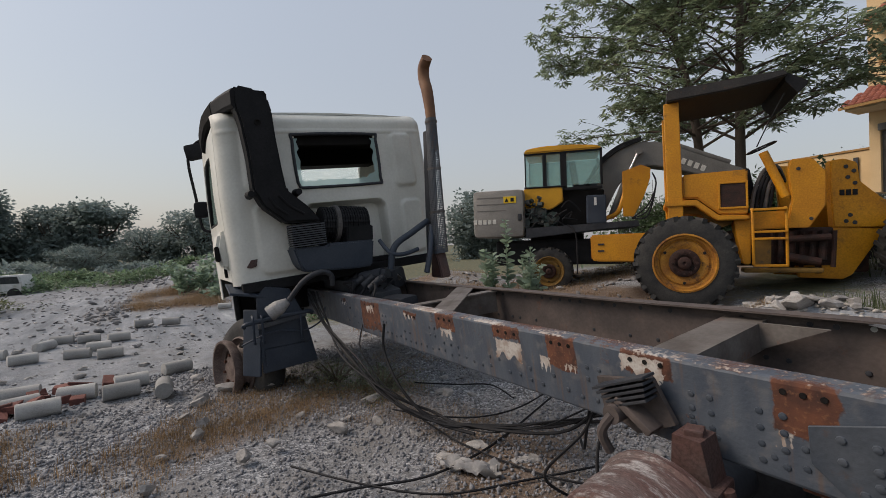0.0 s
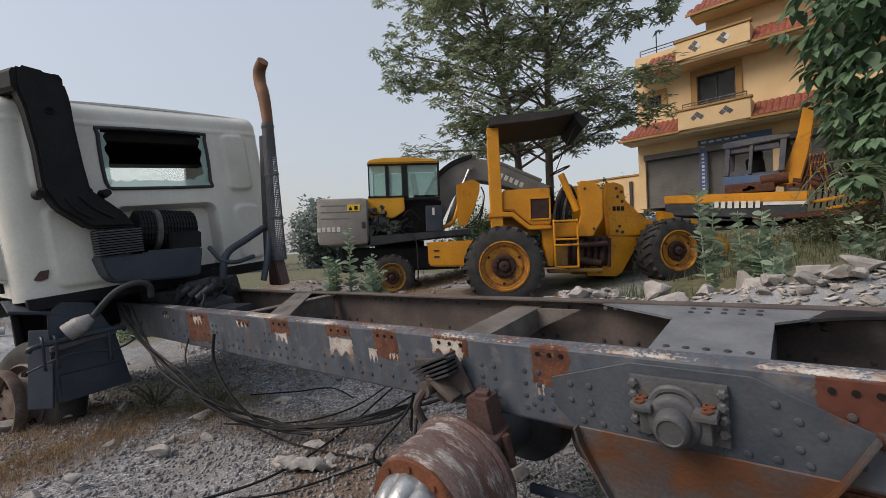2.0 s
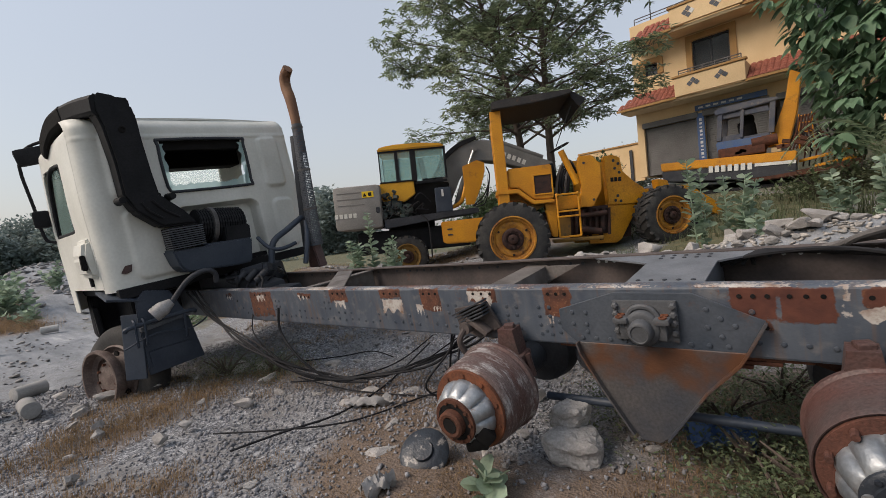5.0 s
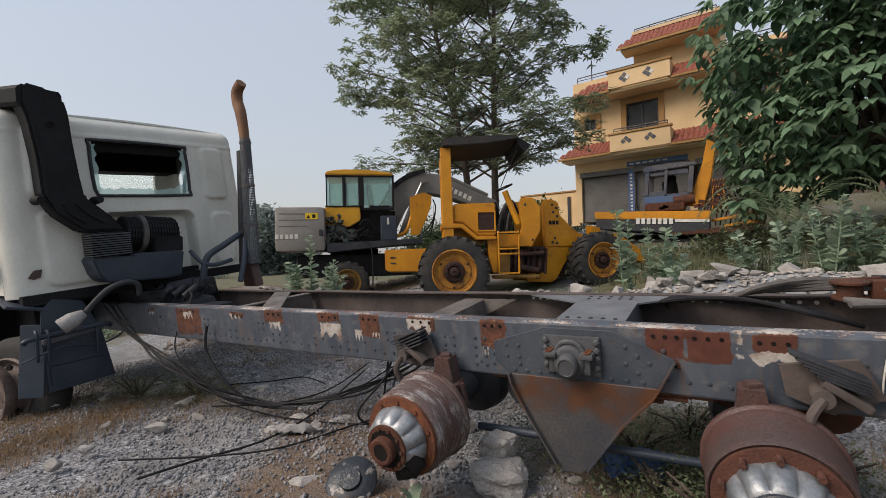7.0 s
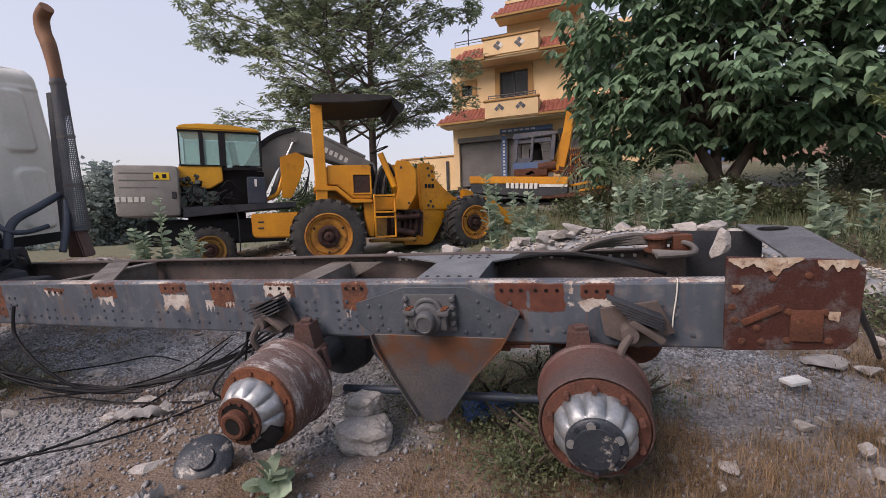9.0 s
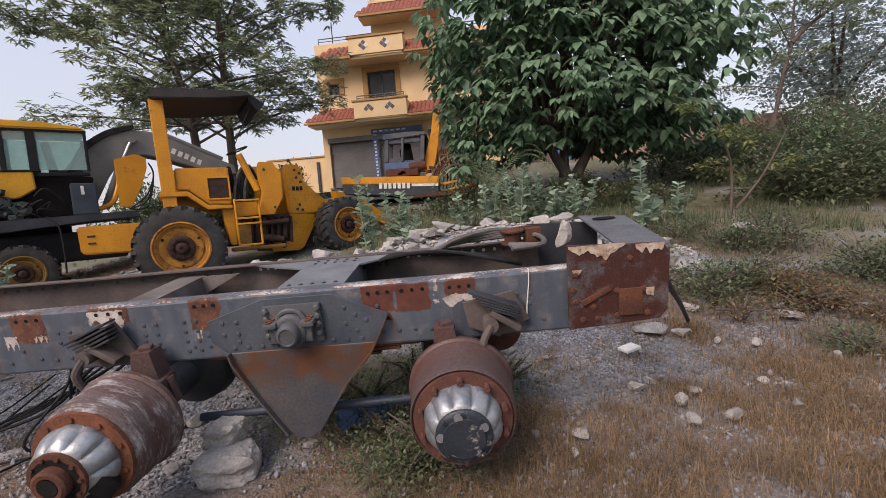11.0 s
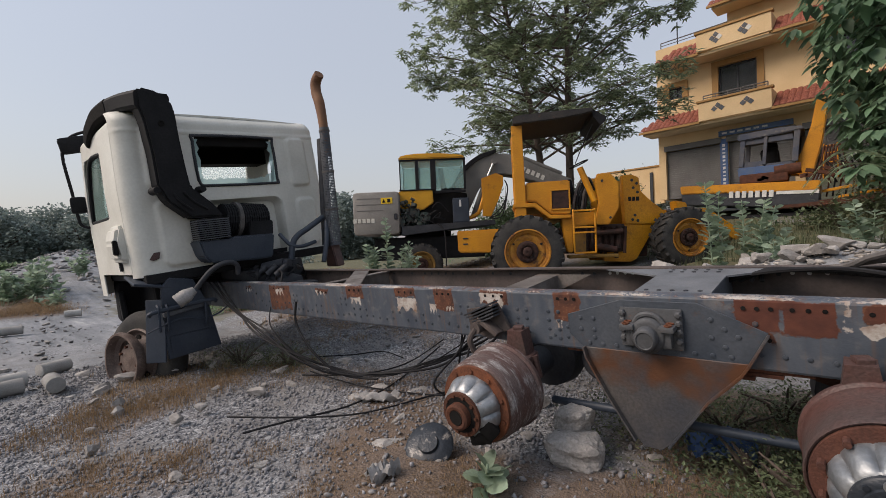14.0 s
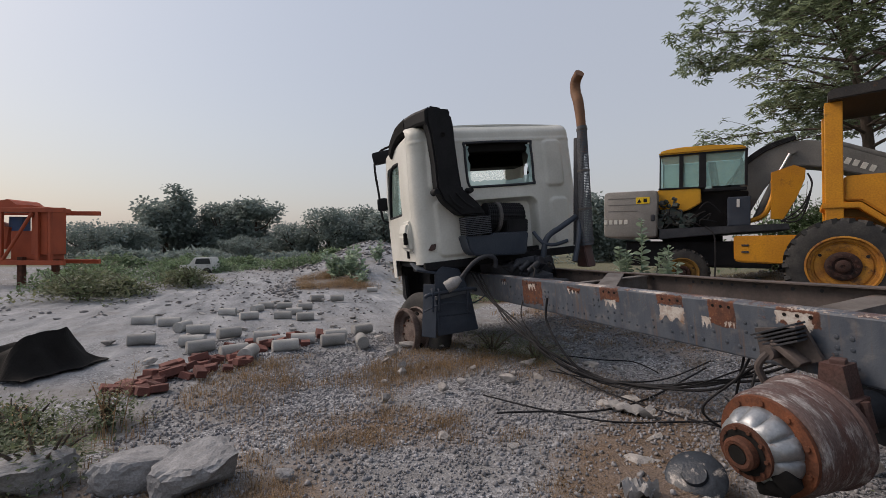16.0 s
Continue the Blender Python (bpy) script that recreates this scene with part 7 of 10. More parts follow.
part("side_cover", bm, "yellow", exc, "open yellow side cover")
bm = B()
tube(bm, [(1.70, 0.25, 1.72), (1.95, 0.25, 1.85), (2.10, 0.25, 2.25), (2.15, 0.25, 2.6)], 0.05, seg=8)
part("cover_arm", bm, "yellow", exc)
bm = B()
for k in range(3):
    tube(bm, [(2.60, 0.16, 2.6), (2.66, 0.14, 2.35), (2.50, 0.14, 1.95 - 0.1 * k), (2.2, 0.16, 1.7)], 0.014, seg=6)
part("hose_loop", bm, "cable", exc, smooth=True)

# crawler excavator with a blue cab
kob = thing("crawler_excavator", "old yellow and white crawler excavator with a rusty blue cab", "excavator", pose(0.6, 10.0, 0, 0, 0, 0))
bm = bevelled_plate([(-2.62, 2.30), (0.04, 2.14), (0.02, 1.93), (-2.60, 2.10)], 2.2, 0.0, 0.02)
part("upper_band", bm, "yellow", kob, "yellow upper body band")
bm = bevelled_plate([(-2.60, 2.10), (0.02, 1.93), (0.0, 1.66), (-0.9, 1.66), (-2.58, 1.84)], 2.2, 0.01, 0.015)
kb = part("lower_band", bm, "dark", kob, "dark lower body band")
bm = B()
box(bm, (-0.35, 0.0, 1.93), (0.72, 0.012, 0.07), (0, 3.5, 0))
part("white_stripe", bm, "white", kb)
for k in range(7):
    bm = B()
    box(bm, (-1.55 + 0.125 * k, -0.002, 1.99 - 0.008 * k), (0.085, 0.012, 0.15), (0, 3.5, 0), bevel=0.004)
    part("maker_mark", bm, "white", kb, "white bar of the maker mark")
bm = bevelled_plate([(0.0, 1.72), (0.90, 1.80), (1.10, 1.88), (1.05, 1.74), (0.85, 1.62), (-0.9, 1.58), (-0.9, 1.66)], 2.0, 0.0, 0.02)
part("deck", bm, "rust", kob, "rust-stained deck edge")
for y in (0.1, 1.8):
    bm = bevelled_plate([(-2.5, 1.5), (0.9, 1.5), (1.1, 1.35), (1.0, 1.12), (0.7, 1.05), (-2.3, 1.05), (-2.6, 1.2)], 0.5, y, 0.03)
    part("crawler_track", bm, "black", kob, "dark crawler track")
for x, y, w in ((-1.36, 0.40, 0.10), (-0.92, 0.40, 0.07), (-0.36, 0.40, 0.11), (-1.36, 1.32, 0.10), (-0.36, 1.32, 0.11)):
    bm = B()
    box(bm, (x, y, 2.98), (w, 0.09, 0.68), (0, 5, 0), bevel=0.012)
    part("cab_pillar", bm, "cabdark", kob, "dusty dark blue cab pillar")
for x0, x1, z0, z1 in ((-1.34, -0.95, 2.58, 2.74), (-0.90, -0.40, 2.58, 2.66), (-1.34, -0.40, 3.14, 3.26)):
    bm = bevelled_plate([(x0, z0), (x1, z0), (x1 - 0.02, z1), (x0 - 0.02, z1)], 0.06, 0.39, 0.01)
    part("cab_panel", bm, "cabdark", kob)
bm = bevelled_plate([(-1.46, 3.30), (-1.40, 3.40), (-0.70, 3.43), (-0.24, 3.40), (-0.22, 3.32), (-0.7, 3.28), (-1.4, 3.24)], 1.10, 0.33, 0.02)
part("cab_roof", bm, "cabdark", kob, "dented dark cab roof")
bm = bevelled_plate([(-1.46, 2.62), (-0.55, 2.60), (-0.45, 2.44), (-0.60, 2.28), (-1.42, 2.30)], 0.9, 0.30, 0.03)
part("cab_nose", bm, "blue", kob, "faded blue curved cab panel")
bm = B()
box(bm, (-0.86, 0.9, 2.80), (0.34, 0.45, 0.5), (0, -6, 0), bevel=0.08)
box(bm, (-0.84, 0.9, 3.10), (0.24, 0.30, 0.16), bevel=0.05)
part("seat", bm, "tarp", kob, "torn black seat")
bm = B()
box(bm, (-0.10, 1.3, 2.85), (0.5, 0.05, 0.9), bevel=0.01)
part("rear_screen", bm, "shutter", kob)
bm = B()
box(bm, (-0.95, 0.3, 2.32), (0.9, 0.4, 0.22), bevel=0.04)
cyl(bm, (-0.75, 0.2, 2.44), (-0.28, 0.22, 2.47), 0.12, seg=16)
for k in range(8):
    box(bm, (rr_.uniform(-1.4, 0.2), 0.15, rr_.uniform(2.25, 2.4)), (0.15, 0.1, 0.08), (0, rr_.uniform(-30, 30), 0), bevel=0.01)
tagged(part("engine", bm, "rust", kob, "rusty open engine parts"), kind="stuff")
bm = bevelled_plate([(-0.50, 2.36), (-0.10, 2.30), (0.08, 3.0), (0.20, 3.80), (0.0, 3.95), (-0.10, 3.4), (-0.28, 2.85)], 0.4, 0.5, 0.02)
part("boom", bm, "yellow", kob, "yellow boom standing up into the leaves")
for x, z, w in ((0.50, 1.98, 0.9), (0.65, 1.82, 0.7)):
    bm = B()
    box(bm, (x, 0.25, z), (w, 0.08, 0.06), (0, -8, 0), bevel=0.01)
    part("step_rail", bm, "yellow", kob, "bent yellow deck rail")
for k in range(9):
    bm = B()
    x = 0.12 + 0.10 * k
    tube(bm, [(x, 0.4, 1.8), (x + 0.05, 0.35, 2.25 + 0.06 * (k % 3)), (x - 0.10, 0.4, 2.5 + 0.08 * (k % 4)), (x + 0.08, 0.5, 2.1)], 0.016, seg=6)
    part("hose", bm, "cable" if k % 2 else "rust", kob, smooth=True)
for k in range(5):
    bm = B()
    tube(bm, [(-0.1 + 0.06 * k, 0.55, 2.2), (0.05 + 0.05 * k, 0.5, 2.6), (0.12 + 0.06 * k, 0.5, 2.9), (0.15 + 0.09 * k, 0.52, 2.2)], 0.018, seg=6)
    part("hose", bm, "rust", kob, smooth=True)
bm = B()
for z in (2.55, 2.75, 2.9):
    cyl(bm, (0.08, 0.5, z), (0.32, 0.5, z), 0.015, seg=6)
cyl(bm, (0.08, 0.5, 2.2), (0.10, 0.5, 2.95), 0.015, seg=6)
cyl(bm, (0.32, 0.5, 2.2), (0.32, 0.5, 2.95), 0.015, seg=6)
part("guard_rail", bm, "yellow", kob)

# orange crushing plant on legs
crush = thing("crushing_plant", "orange-painted steel screening plant with lattice sides on legs", "machine", pose(-16.9, -11.6, 0, 0, 0, 71) @ Matrix.Translation((-0.65, 0, -0.56)) @ Matrix.Diagonal((1, 1, 1.47, 1)))
bm = B()
for z in (0.78, 1.90):
    box(bm, (0.9, 0, z), (4.6, 0.10, 0.10), bevel=0.01)
    box(bm, (0.9, 1.4, z), (4.6, 0.10, 0.10), bevel=0.01)
part("beam", bm, "orange", crush, "orange steel beams")
for x in (-1.2, 0.0, 1.2, 2.35, 2.75):
    bm = B()
    box(bm, (x, 0, 1.34), (0.09, 0.09, 1.06), bevel=0.008)
    part("upright", bm, "orange", crush)
for a, b_ in (((0.0, 1.2), (0.85, 1.85)), ((1.25, 0.82), (2.2, 1.85)), ((-1.2, 0.82), (-0.1, 1.85))):
    bm = B()
    cyl(bm, (a[0], -0.02, a[1]), (b_[0], -0.02, b_[1]), 0.045, seg=8)
    part("brace", bm, "orange", crush)
bm = B()
plate(bm, [(-1.2, 1.98), (0.3, 2.0), (0.9, 2.08), (1.35, 2.13), (1.45, 2.10), (1.6, 2.02), (2.1, 2.0), (2.5, 1.97), (2.5, 1.88), (-1.2, 1.88)], 1.0, Matrix.Translation((0, 0.05, 0)))
part("hopper", bm, "orange", crush, "orange hopper plates")
bm = B()
box(bm, (1.9, 0.5, 1.15), (1.2, 0.6, 0.62), bevel=0.02)
box(bm, (2.35, 0.4, 1.45), (0.5, 0.7, 1.0), bevel=0.02)
box(bm, (0.2, 0.7, 1.45), (1.5, 0.5, 0.5), (0, 12, 0), bevel=0.02)
part("screen_box", bm, "orange", crush)
bm = B()
box(bm, (1.1, 0.7, 1.62), (0.45, 0.3, 0.32), bevel=0.02)
part("motor", bm, "blue", crush, "blue electric motor")
for x in (-0.6, 1.75):
    for y in (0.1, 1.3):
        bm = B()
        box(bm, (x, y, 0.25), (0.16, 0.16, 1.3), bevel=0.01)
        part("leg", bm, "rust", crush, "dark steel leg")

# abandoned pickup in the field
pick = thing("pickup_truck", "abandoned white pickup cab in the field", "vehicle", pose(-22.8, -6.9, gzf(-22.8, -6.9) - 0.12, 0, 0, 80) @ Matrix.Diagonal((0.72, 0.72, 0.72, 1)))
bm = bevelled_plate([(-1.0, 0.35), (-0.95, 0.75), (-0.35, 0.82), (-0.05, 1.28), (0.95, 1.30), (1.1, 0.80), (1.12, 0.35)], 1.45, 0, 0.05)
pb = part("body", bm, "white", pick, "white body shell")
bm = B()
plate(bm, [(0.0, 0.85), (0.10, 1.20), (0.90, 1.22), (0.98, 0.85)], 0.02, Matrix.Translation((0, -0.012, 0)))
part("window", bm, "glass_dark", pb)
bm = B()
cyl(bm, (-0.6, -0.02, 0.35), (-0.6, 0.2, 0.35), 0.30, seg=20)
part("wheel", bm, "rubber", pick)
bm = B()
cyl(bm, (0.75, -0.02, 0.33), (0.75, 0.2, 0.33), 0.28, seg=20)
part("wheel", bm, "rubber", pick)

# ---- yellow house with red tile canopies ----
HOUSE = pose(-3, 20, 0, 0, 0, -5) @ Matrix.Translation((3, 0, 0))
house = thing("house", "yellow three-storey house with red tiled canopies and roller shutters", "house", HOUSE)
GB = 2.7


def wall_box(name, x0, x1, y0, y1, z0, z1, material="wall", label="", bevel=0.0):
    bm = B()
    box(bm, ((x0 + x1) / 2, (y0 + y1) / 2, (z0 + z1) / 2), (x1 - x0, y1 - y0, z1 - z0), bevel=bevel)
    return part(name, bm, material, house, label)


# ground floor with two shutter openings, first floor with windows, each wall pierced by strips
def pierced(name, x0, x1, z0, z1, holes, thick=0.25, material="wall"):
    bm = B()
    us = sorted({x0, x1, *[h[0] for h in holes], *[h[1] for h in holes]})
    vs_ = sorted({z0, z1, *[h[2] for h in holes], *[h[3] for h in holes]})
    grid_panel(bm, us, vs_, lambda u, v, k: Vector((u, thick * k, v)), lambda u, v: any(h[0] < u < h[1] and h[2] < v < h[3] for h in holes))
    return part(name, bm, material, house)


pierced("wall", -5.2, 4.5, GB, 5.9, [(-4.90, -2.70, GB, 5.05), (-2.42, -0.20, GB, 5.05), (0.1, 2.3, GB, 5.05)])
pierced("wall", -5.2, 4.5, 5.9, 8.7, [(-2.69, -1.32, 6.83, 8.10), (-4.65, -4.11, 7.19, 7.70), (1.2, 2.6, 6.83, 8.10)])
pierced("wall", -5.2, 4.5, 8.7, 9.62, [])
pierced("wall", -2.3, 1.1, 9.62, 11.32, [])
wall_box("side_wall", -5.2, -4.95, 0.25, 9.0, GB, 9.62)
wall_box("side_wall", -2.3, -2.05, 0.25, 8.0, 9.62, 11.32)
wall_box("side_wall", 0.85, 1.1, 0.25, 8.0, 9.62, 11.32)
wall_box("side_wall", 4.25, 4.5, 0.25, 9.0, GB, 9.62)
wall_box("rear_wall", -5.2, 4.5, 9.0, 9.25, GB, 9.62)
wall_box("floor_slab", -4.95, 4.25, 0.25, 9.0, 5.75, 5.9, "trimp")
wall_box("roof_slab", -4.95, 4.25, 0.25, 9.0, 8.60, 8.75, "trimp")
wall_box("roof_slab", -2.05, 0.85, 0.25, 8.0, 11.0, 11.2, "trimp")
# cornices
wall_box("cornice", -5.50, 4.5, -1.02, 0.0, 5.58, 5.70, "trimp", bevel=0.02)
wall_box("cornice", -4.95, 4.5, -1.0, 0.0, 8.42, 8.54, "trimp", bevel=0.02)
wall_box("cornice", -2.65, 1.4, -0.88, 0.0, 10.22, 10.34, "trimp", bevel=0.02)
wall_box("parapet_band", -2.34, 1.14, -0.06, 0.0, 11.20, 11.34, "trimp", bevel=0.01)
# roller shutters with slats
for x0, x1 in ((-4.90, -2.70), (-2.42, -0.20), (0.1, 2.3)):
    sh_ = wall_box("roller_shutter", x0, x1, 0.20, 0.22, GB, 4.88, "shutter", "closed grey roller shutter")
    n_ = 24
    h = (4.86 - GB) / n_
    for k in range(n_):
        bm = B()
        box(bm, ((x0 + x1) / 2, 0.17 + 0.006 * (k % 2), GB + h * (k + 0.5)), (x1 - x0, 0.03, h * 0.9), bevel=0.008)
        part("slat", bm, "shutter", sh_)
    wall_box("shutter_box", x0 - 0.05, x1 + 0.05, -0.06, 0.05, 4.88, 5.12, "shutter", "grey shutter box", 0.01)
# blue painted pillar and sign band
pil = wall_box("pillar", -2.70, -2.42, -0.05, 0.02, GB, 5.04, "blue", "blue painted pillar with unreadable writing")
band = wall_box("sign_band", -2.72, -0.2, -0.13, -0.065, 5.14, 5.36, "blue", "blue sign band")
for k in range(12):
    bm = B()
    box(bm, (-2.56, -0.056, 3.0 + 0.16 * k), (0.10, 0.01, 0.05 + 0.03 * (k % 3)))
    part("sign_bar", bm, "white", pil)
for k in range(6):
    bm = B()
    box(bm, (-2.5 + 0.28 * k, -0.135, 5.25), (0.18, 0.01, 0.07))
    part("sign_bar", bm, "white", band)


def window(x0, x1, z0, z1, bars=2):
    w = thing("window", "", "")
    for key in list(w.keys()):
        del w[key]
    w.parent = house
    bm = B()
    for c, s in ((((x0 + x1) / 2, 0.10, z0 + 0.03), (x1 - x0, 0.08, 0.06)), (((x0 + x1) / 2, 0.10, z1 - 0.03), (x1 - x0, 0.08, 0.06)), ((x0 + 0.03, 0.10, (z0 + z1) / 2), (0.06, 0.08, z1 - z0)), ((x1 - 0.03, 0.10, (z0 + z1) / 2), (0.06, 0.08, z1 - z0)), *[((x0 + (x1 - x0) * (k + 1) / bars, 0.10, (z0 + z1) / 2), (0.05, 0.07, z1 - z0)) for k in range(bars - 1)]):
        box(bm, c, s)
    part("window_frame", bm, "dark", w)
    for k in range(bars):
        bm = B()
        a = x0 + (x1 - x0) * k / bars
        box(bm, (a + (x1 - x0) / bars / 2, 0.12, (z0 + z1) / 2), ((x1 - x0) / bars - 0.05, 0.01, z1 - z0 - 0.1))
        part("pane", bm, "glass_dark", w)
    bm = B()
    for c, s in ((((x0 + x1) / 2, -0.03, z1 + 0.12), (x1 - x0 + 0.48, 0.07, 0.24)), ((x0 - 0.12, -0.03, (z0 + z1) / 2), (0.24, 0.07, z1 - z0)), ((x1 + 0.12, -0.03, (z0 + z1) / 2), (0.24, 0.07, z1 - z0))):
        box(bm, c, s, bevel=0.01)
    part("surround", bm, "brownp", w, "ochre-brown window surround")


window(-2.69, -1.32, 6.83, 8.10)
window(-4.65, -4.11, 7.19, 7.70)
window(1.2, 2.6, 6.83, 8.10)
# dark rooms behind the panes
wall_box("back_room", -4.95, 4.25, 1.6, 1.75, 5.9, 8.6, "brownp")


def balcony(x0, x1, z0, z1):
    ob = wall_box("balcony", x0, x1, -1.15, -1.0, z0, z1, "wall", "yellow balcony parapet with diamond ornaments", 0.015)
    bm = B()
    box(bm, ((x0 + x1) / 2, -1.07, z1 + 0.05), (x1 - x0 + 0.14, 0.26, 0.09), bevel=0.02)
    part("coping", bm, "brownp", ob)
    for x in (x0 + 0.06, x1 - 0.06):
        bm = B()
        box(bm, (x, -0.55, (z0 + z1) / 2), (0.12, 0.9, z1 - z0))
        part("cheek", bm, "wall", ob)
    for cx in (x0 + 0.71, x0 + 1.70):
        for dx, dz in ((0, 0.12), (-0.13, 0), (0.13, 0), (0, -0.12))[:4 if z0 > 8 else 3]:
            bm = B()
            box(bm, (cx + dx, -1.155, (z0 + z1) / 2 + dz + 0.03), (0.16, 0.02, 0.16), (0, 45, 0), bevel=0.006)
            part("ornament", bm, "greysteel" if dx <= 0 or z0 < 8 else "white", ob)
    return ob


b1 = balcony(-3.17, -0.68, 5.71, 6.46)
b2 = balcony(-3.17, -0.62, 8.57, 9.28)


def railing(x0, x1, y, z, h):
    r_ = thing("railing", "", "")
    for key in list(r_.keys()):
        del r_[key]
    r_.parent = house
    bm = B()
    cyl(bm, (x0, y, z + h), (x1, y, z + h), 0.025, seg=8)
    cyl(bm, (x0, y, z + h * 0.55), (x1, y, z + h * 0.55), 0.018, seg=8)
    part("rail", bm, "hosegrey", r_)
    for k in range(6):
        bm = B()
        x = x0 + (x1 - x0) * k / 5
        cyl(bm, (x, y, z), (x, y, z + h), 0.02, seg=6)
        part("post", bm, "hosegrey", r_)


railing(-3.0, -0.8, -1.05, 6.52, 0.22)
railing(-5.0, 3.0, 0.12, 9.62, 0.30)
railing(-2.25, 1.0, 0.12, 11.32, 0.20)
bm = B()
cyl(bm, (-4.34, 0.3, 8.8), (-4.34, 0.3, 10.72), 0.025, seg=6)
part("aerial", bm, "dark", house)


def tiles(x0, x1, z0, z1, y0, y1, hip_left=False):
    """A tiled lean-to canopy from the eave (y0, z0) up to the wall (y1, z1)."""
    can_ = thing("canopy", "", "")
    for key in list(can_.keys()):
        del can_[key]
    can_.parent = house
    bm = B()
    vs_c = [bm.verts.new(p) for p in ((x0, y0, z0 - 0.06), (x1, y0, z0 - 0.06), (x1, y1, z1 - 0.06), (x0 + (0.55 if hip_left else 0), y1, z1 - 0.06))]
    bm.faces.new(vs_c)
    part("canopy_base", bm, "tile", can_)
    vs_t, fs_t = [], []
    nx_ = max(3, int((x1 - x0) / 0.20))
    rows_ = 6
    arch = ((-0.10, 0.0), (-0.06, 0.032), (0.0, 0.045), (0.06, 0.032), (0.10, 0.0))
    for r in range(rows_):
        t0, t1 = r / rows_, (r + 1.15) / rows_
        for k in range(nx_):
            xa = x0 + (x1 - x0) * (k + 0.5) / nx_
            if hip_left and xa < x0 + 0.55 * t0:
                continue
            i = len(vs_t)
            for t, up in ((t0, 0.02), (min(1.0, t1), 0.0)):
                vs_t += [(xa + a, y0 + (y1 - y0) * t, z0 + (z1 - z0) * t + c + up) for a, c in arch]
            fs_t += [(i + q, i + q + 1, i + q + 6, i + q + 5) for q in range(4)] + [(i + 4, i + 3, i + 2, i + 1, i)]
    tagged(raw("roof_tile", vs_t, fs_t, "tile", can_), "red clay tiles", kind="stuff")
    bm = B()
    box(bm, ((x0 + x1) / 2, y0 - 0.01, z0 - 0.05), (x1 - x0 + 0.06, 0.06, 0.10), bevel=0.01)
    part("fascia", bm, "brownp", can_)


tiles(-5.62, -3.17, 5.74, 6.48, -1.1, -0.02, True)
tiles(-0.68, 4.4, 5.74, 6.48, -1.1, -0.02)
tiles(-4.95, -3.17, 8.58, 9.37, -1.05, -0.02, True)
tiles(-0.62, 4.4, 8.58, 9.37, -1.05, -0.02)
tiles(-2.78, 1.45, 10.38, 11.16, -0.95, -0.02, True)
# garden wall with gate
gw = thing("garden_wall", "low yellow compound wall with a gate gap", "wall", HOUSE)
bm = B()
box(bm, (-6.85, 0.6, 3.45), (3.3, 0.2, 1.75))
part("wall_panel", bm, "wall", gw)
bm = B()
box(bm, (-6.85, 0.6, 4.38), (3.3, 0.3, 0.08), bevel=0.01)
part("coping", bm, "brownp", gw)
bm = B()
box(bm, (-5.75, 0.45, 3.35), (0.14, 0.05, 1.5))
part("gate_post", bm, "dark", gw)
# low brick wall and a tiled panel seen past the tree
bw = thing("brick_wall", "long low weathered brick boundary wall", "wall", pose(10, 22, 0))
bm = B()
box(bm, (2, 0, 4.1), (14, 0.25, 1.7))
M["brickwall"] = mat("brick_wall", (0.30, 0.20, 0.16), (0.24, 0.155, 0.125), rough=0.9, scale=3, fine=25, bump=0.4, c3=(0.38, 0.33, 0.29), c3_amount=0.35)
part("wall_panel", bm, "brickwall", bw)
bm = B()
box(bm, (-3.1, -1.4, 3.7), (1.5, 0.1, 0.9), bevel=0.02)
bp_ = thing("blue_sheet", "blue patterned sheet hung on the wall", "sheet")
part("sheet_cloth", bm, "blue", bp_, at=pose(10, 22, 0))

# ---- trees and plants ----
def leaf_mesh(name, items, material, parent, droop=0.25, aspect=0.62, kind="stuff"):
    """Leaves from (place, direction, up, length): two folded halves each, pointed at both ends."""
    vs, fs = [], []
    for p, d, u, L in items:
        d = d.normalized()
        s = d.cross(u)
        if s.length < 1e-3:
            s = Vector((1, 0, 0))
        s.normalize()
        n = s.cross(d)
        w = L * aspect / 2
        k = len(vs)
        m = p + d * L * 0.42 - n * L * 0.02
        tip = p + d * L - n * (-1) * 0 - Vector((0, 0, L * droop))
        vs += [p, p + d * L * 0.35 + s * w - n * L * 0.07 * -1 - Vector((0, 0, L * droop * 0.25)), p + d * L * 0.35 - s * w + n * L * 0.07 - Vector((0, 0, L * droop * 0.25)), m - Vector((0, 0, L * droop * 0.3)), tip]
        fs += [(k, k + 1, k + 3), (k, k + 3, k + 2), (k + 1, k + 4, k + 3), (k + 2, k + 3, k + 4)]
    ob = raw(name, vs, fs, material, parent)
    return tagged(ob, kind=kind) if kind else ob


BLUNT = ((0.0, 0.04), (0.28, 0.24), (0.6, 0.31), (0.88, 0.19), (1.0, 0.0))
HEART = ((0.0, 0.05), (0.12, 0.22), (0.30, 0.315), (0.50, 0.31), (0.72, 0.20), (0.88, 0.09), (1.0, 0.0))


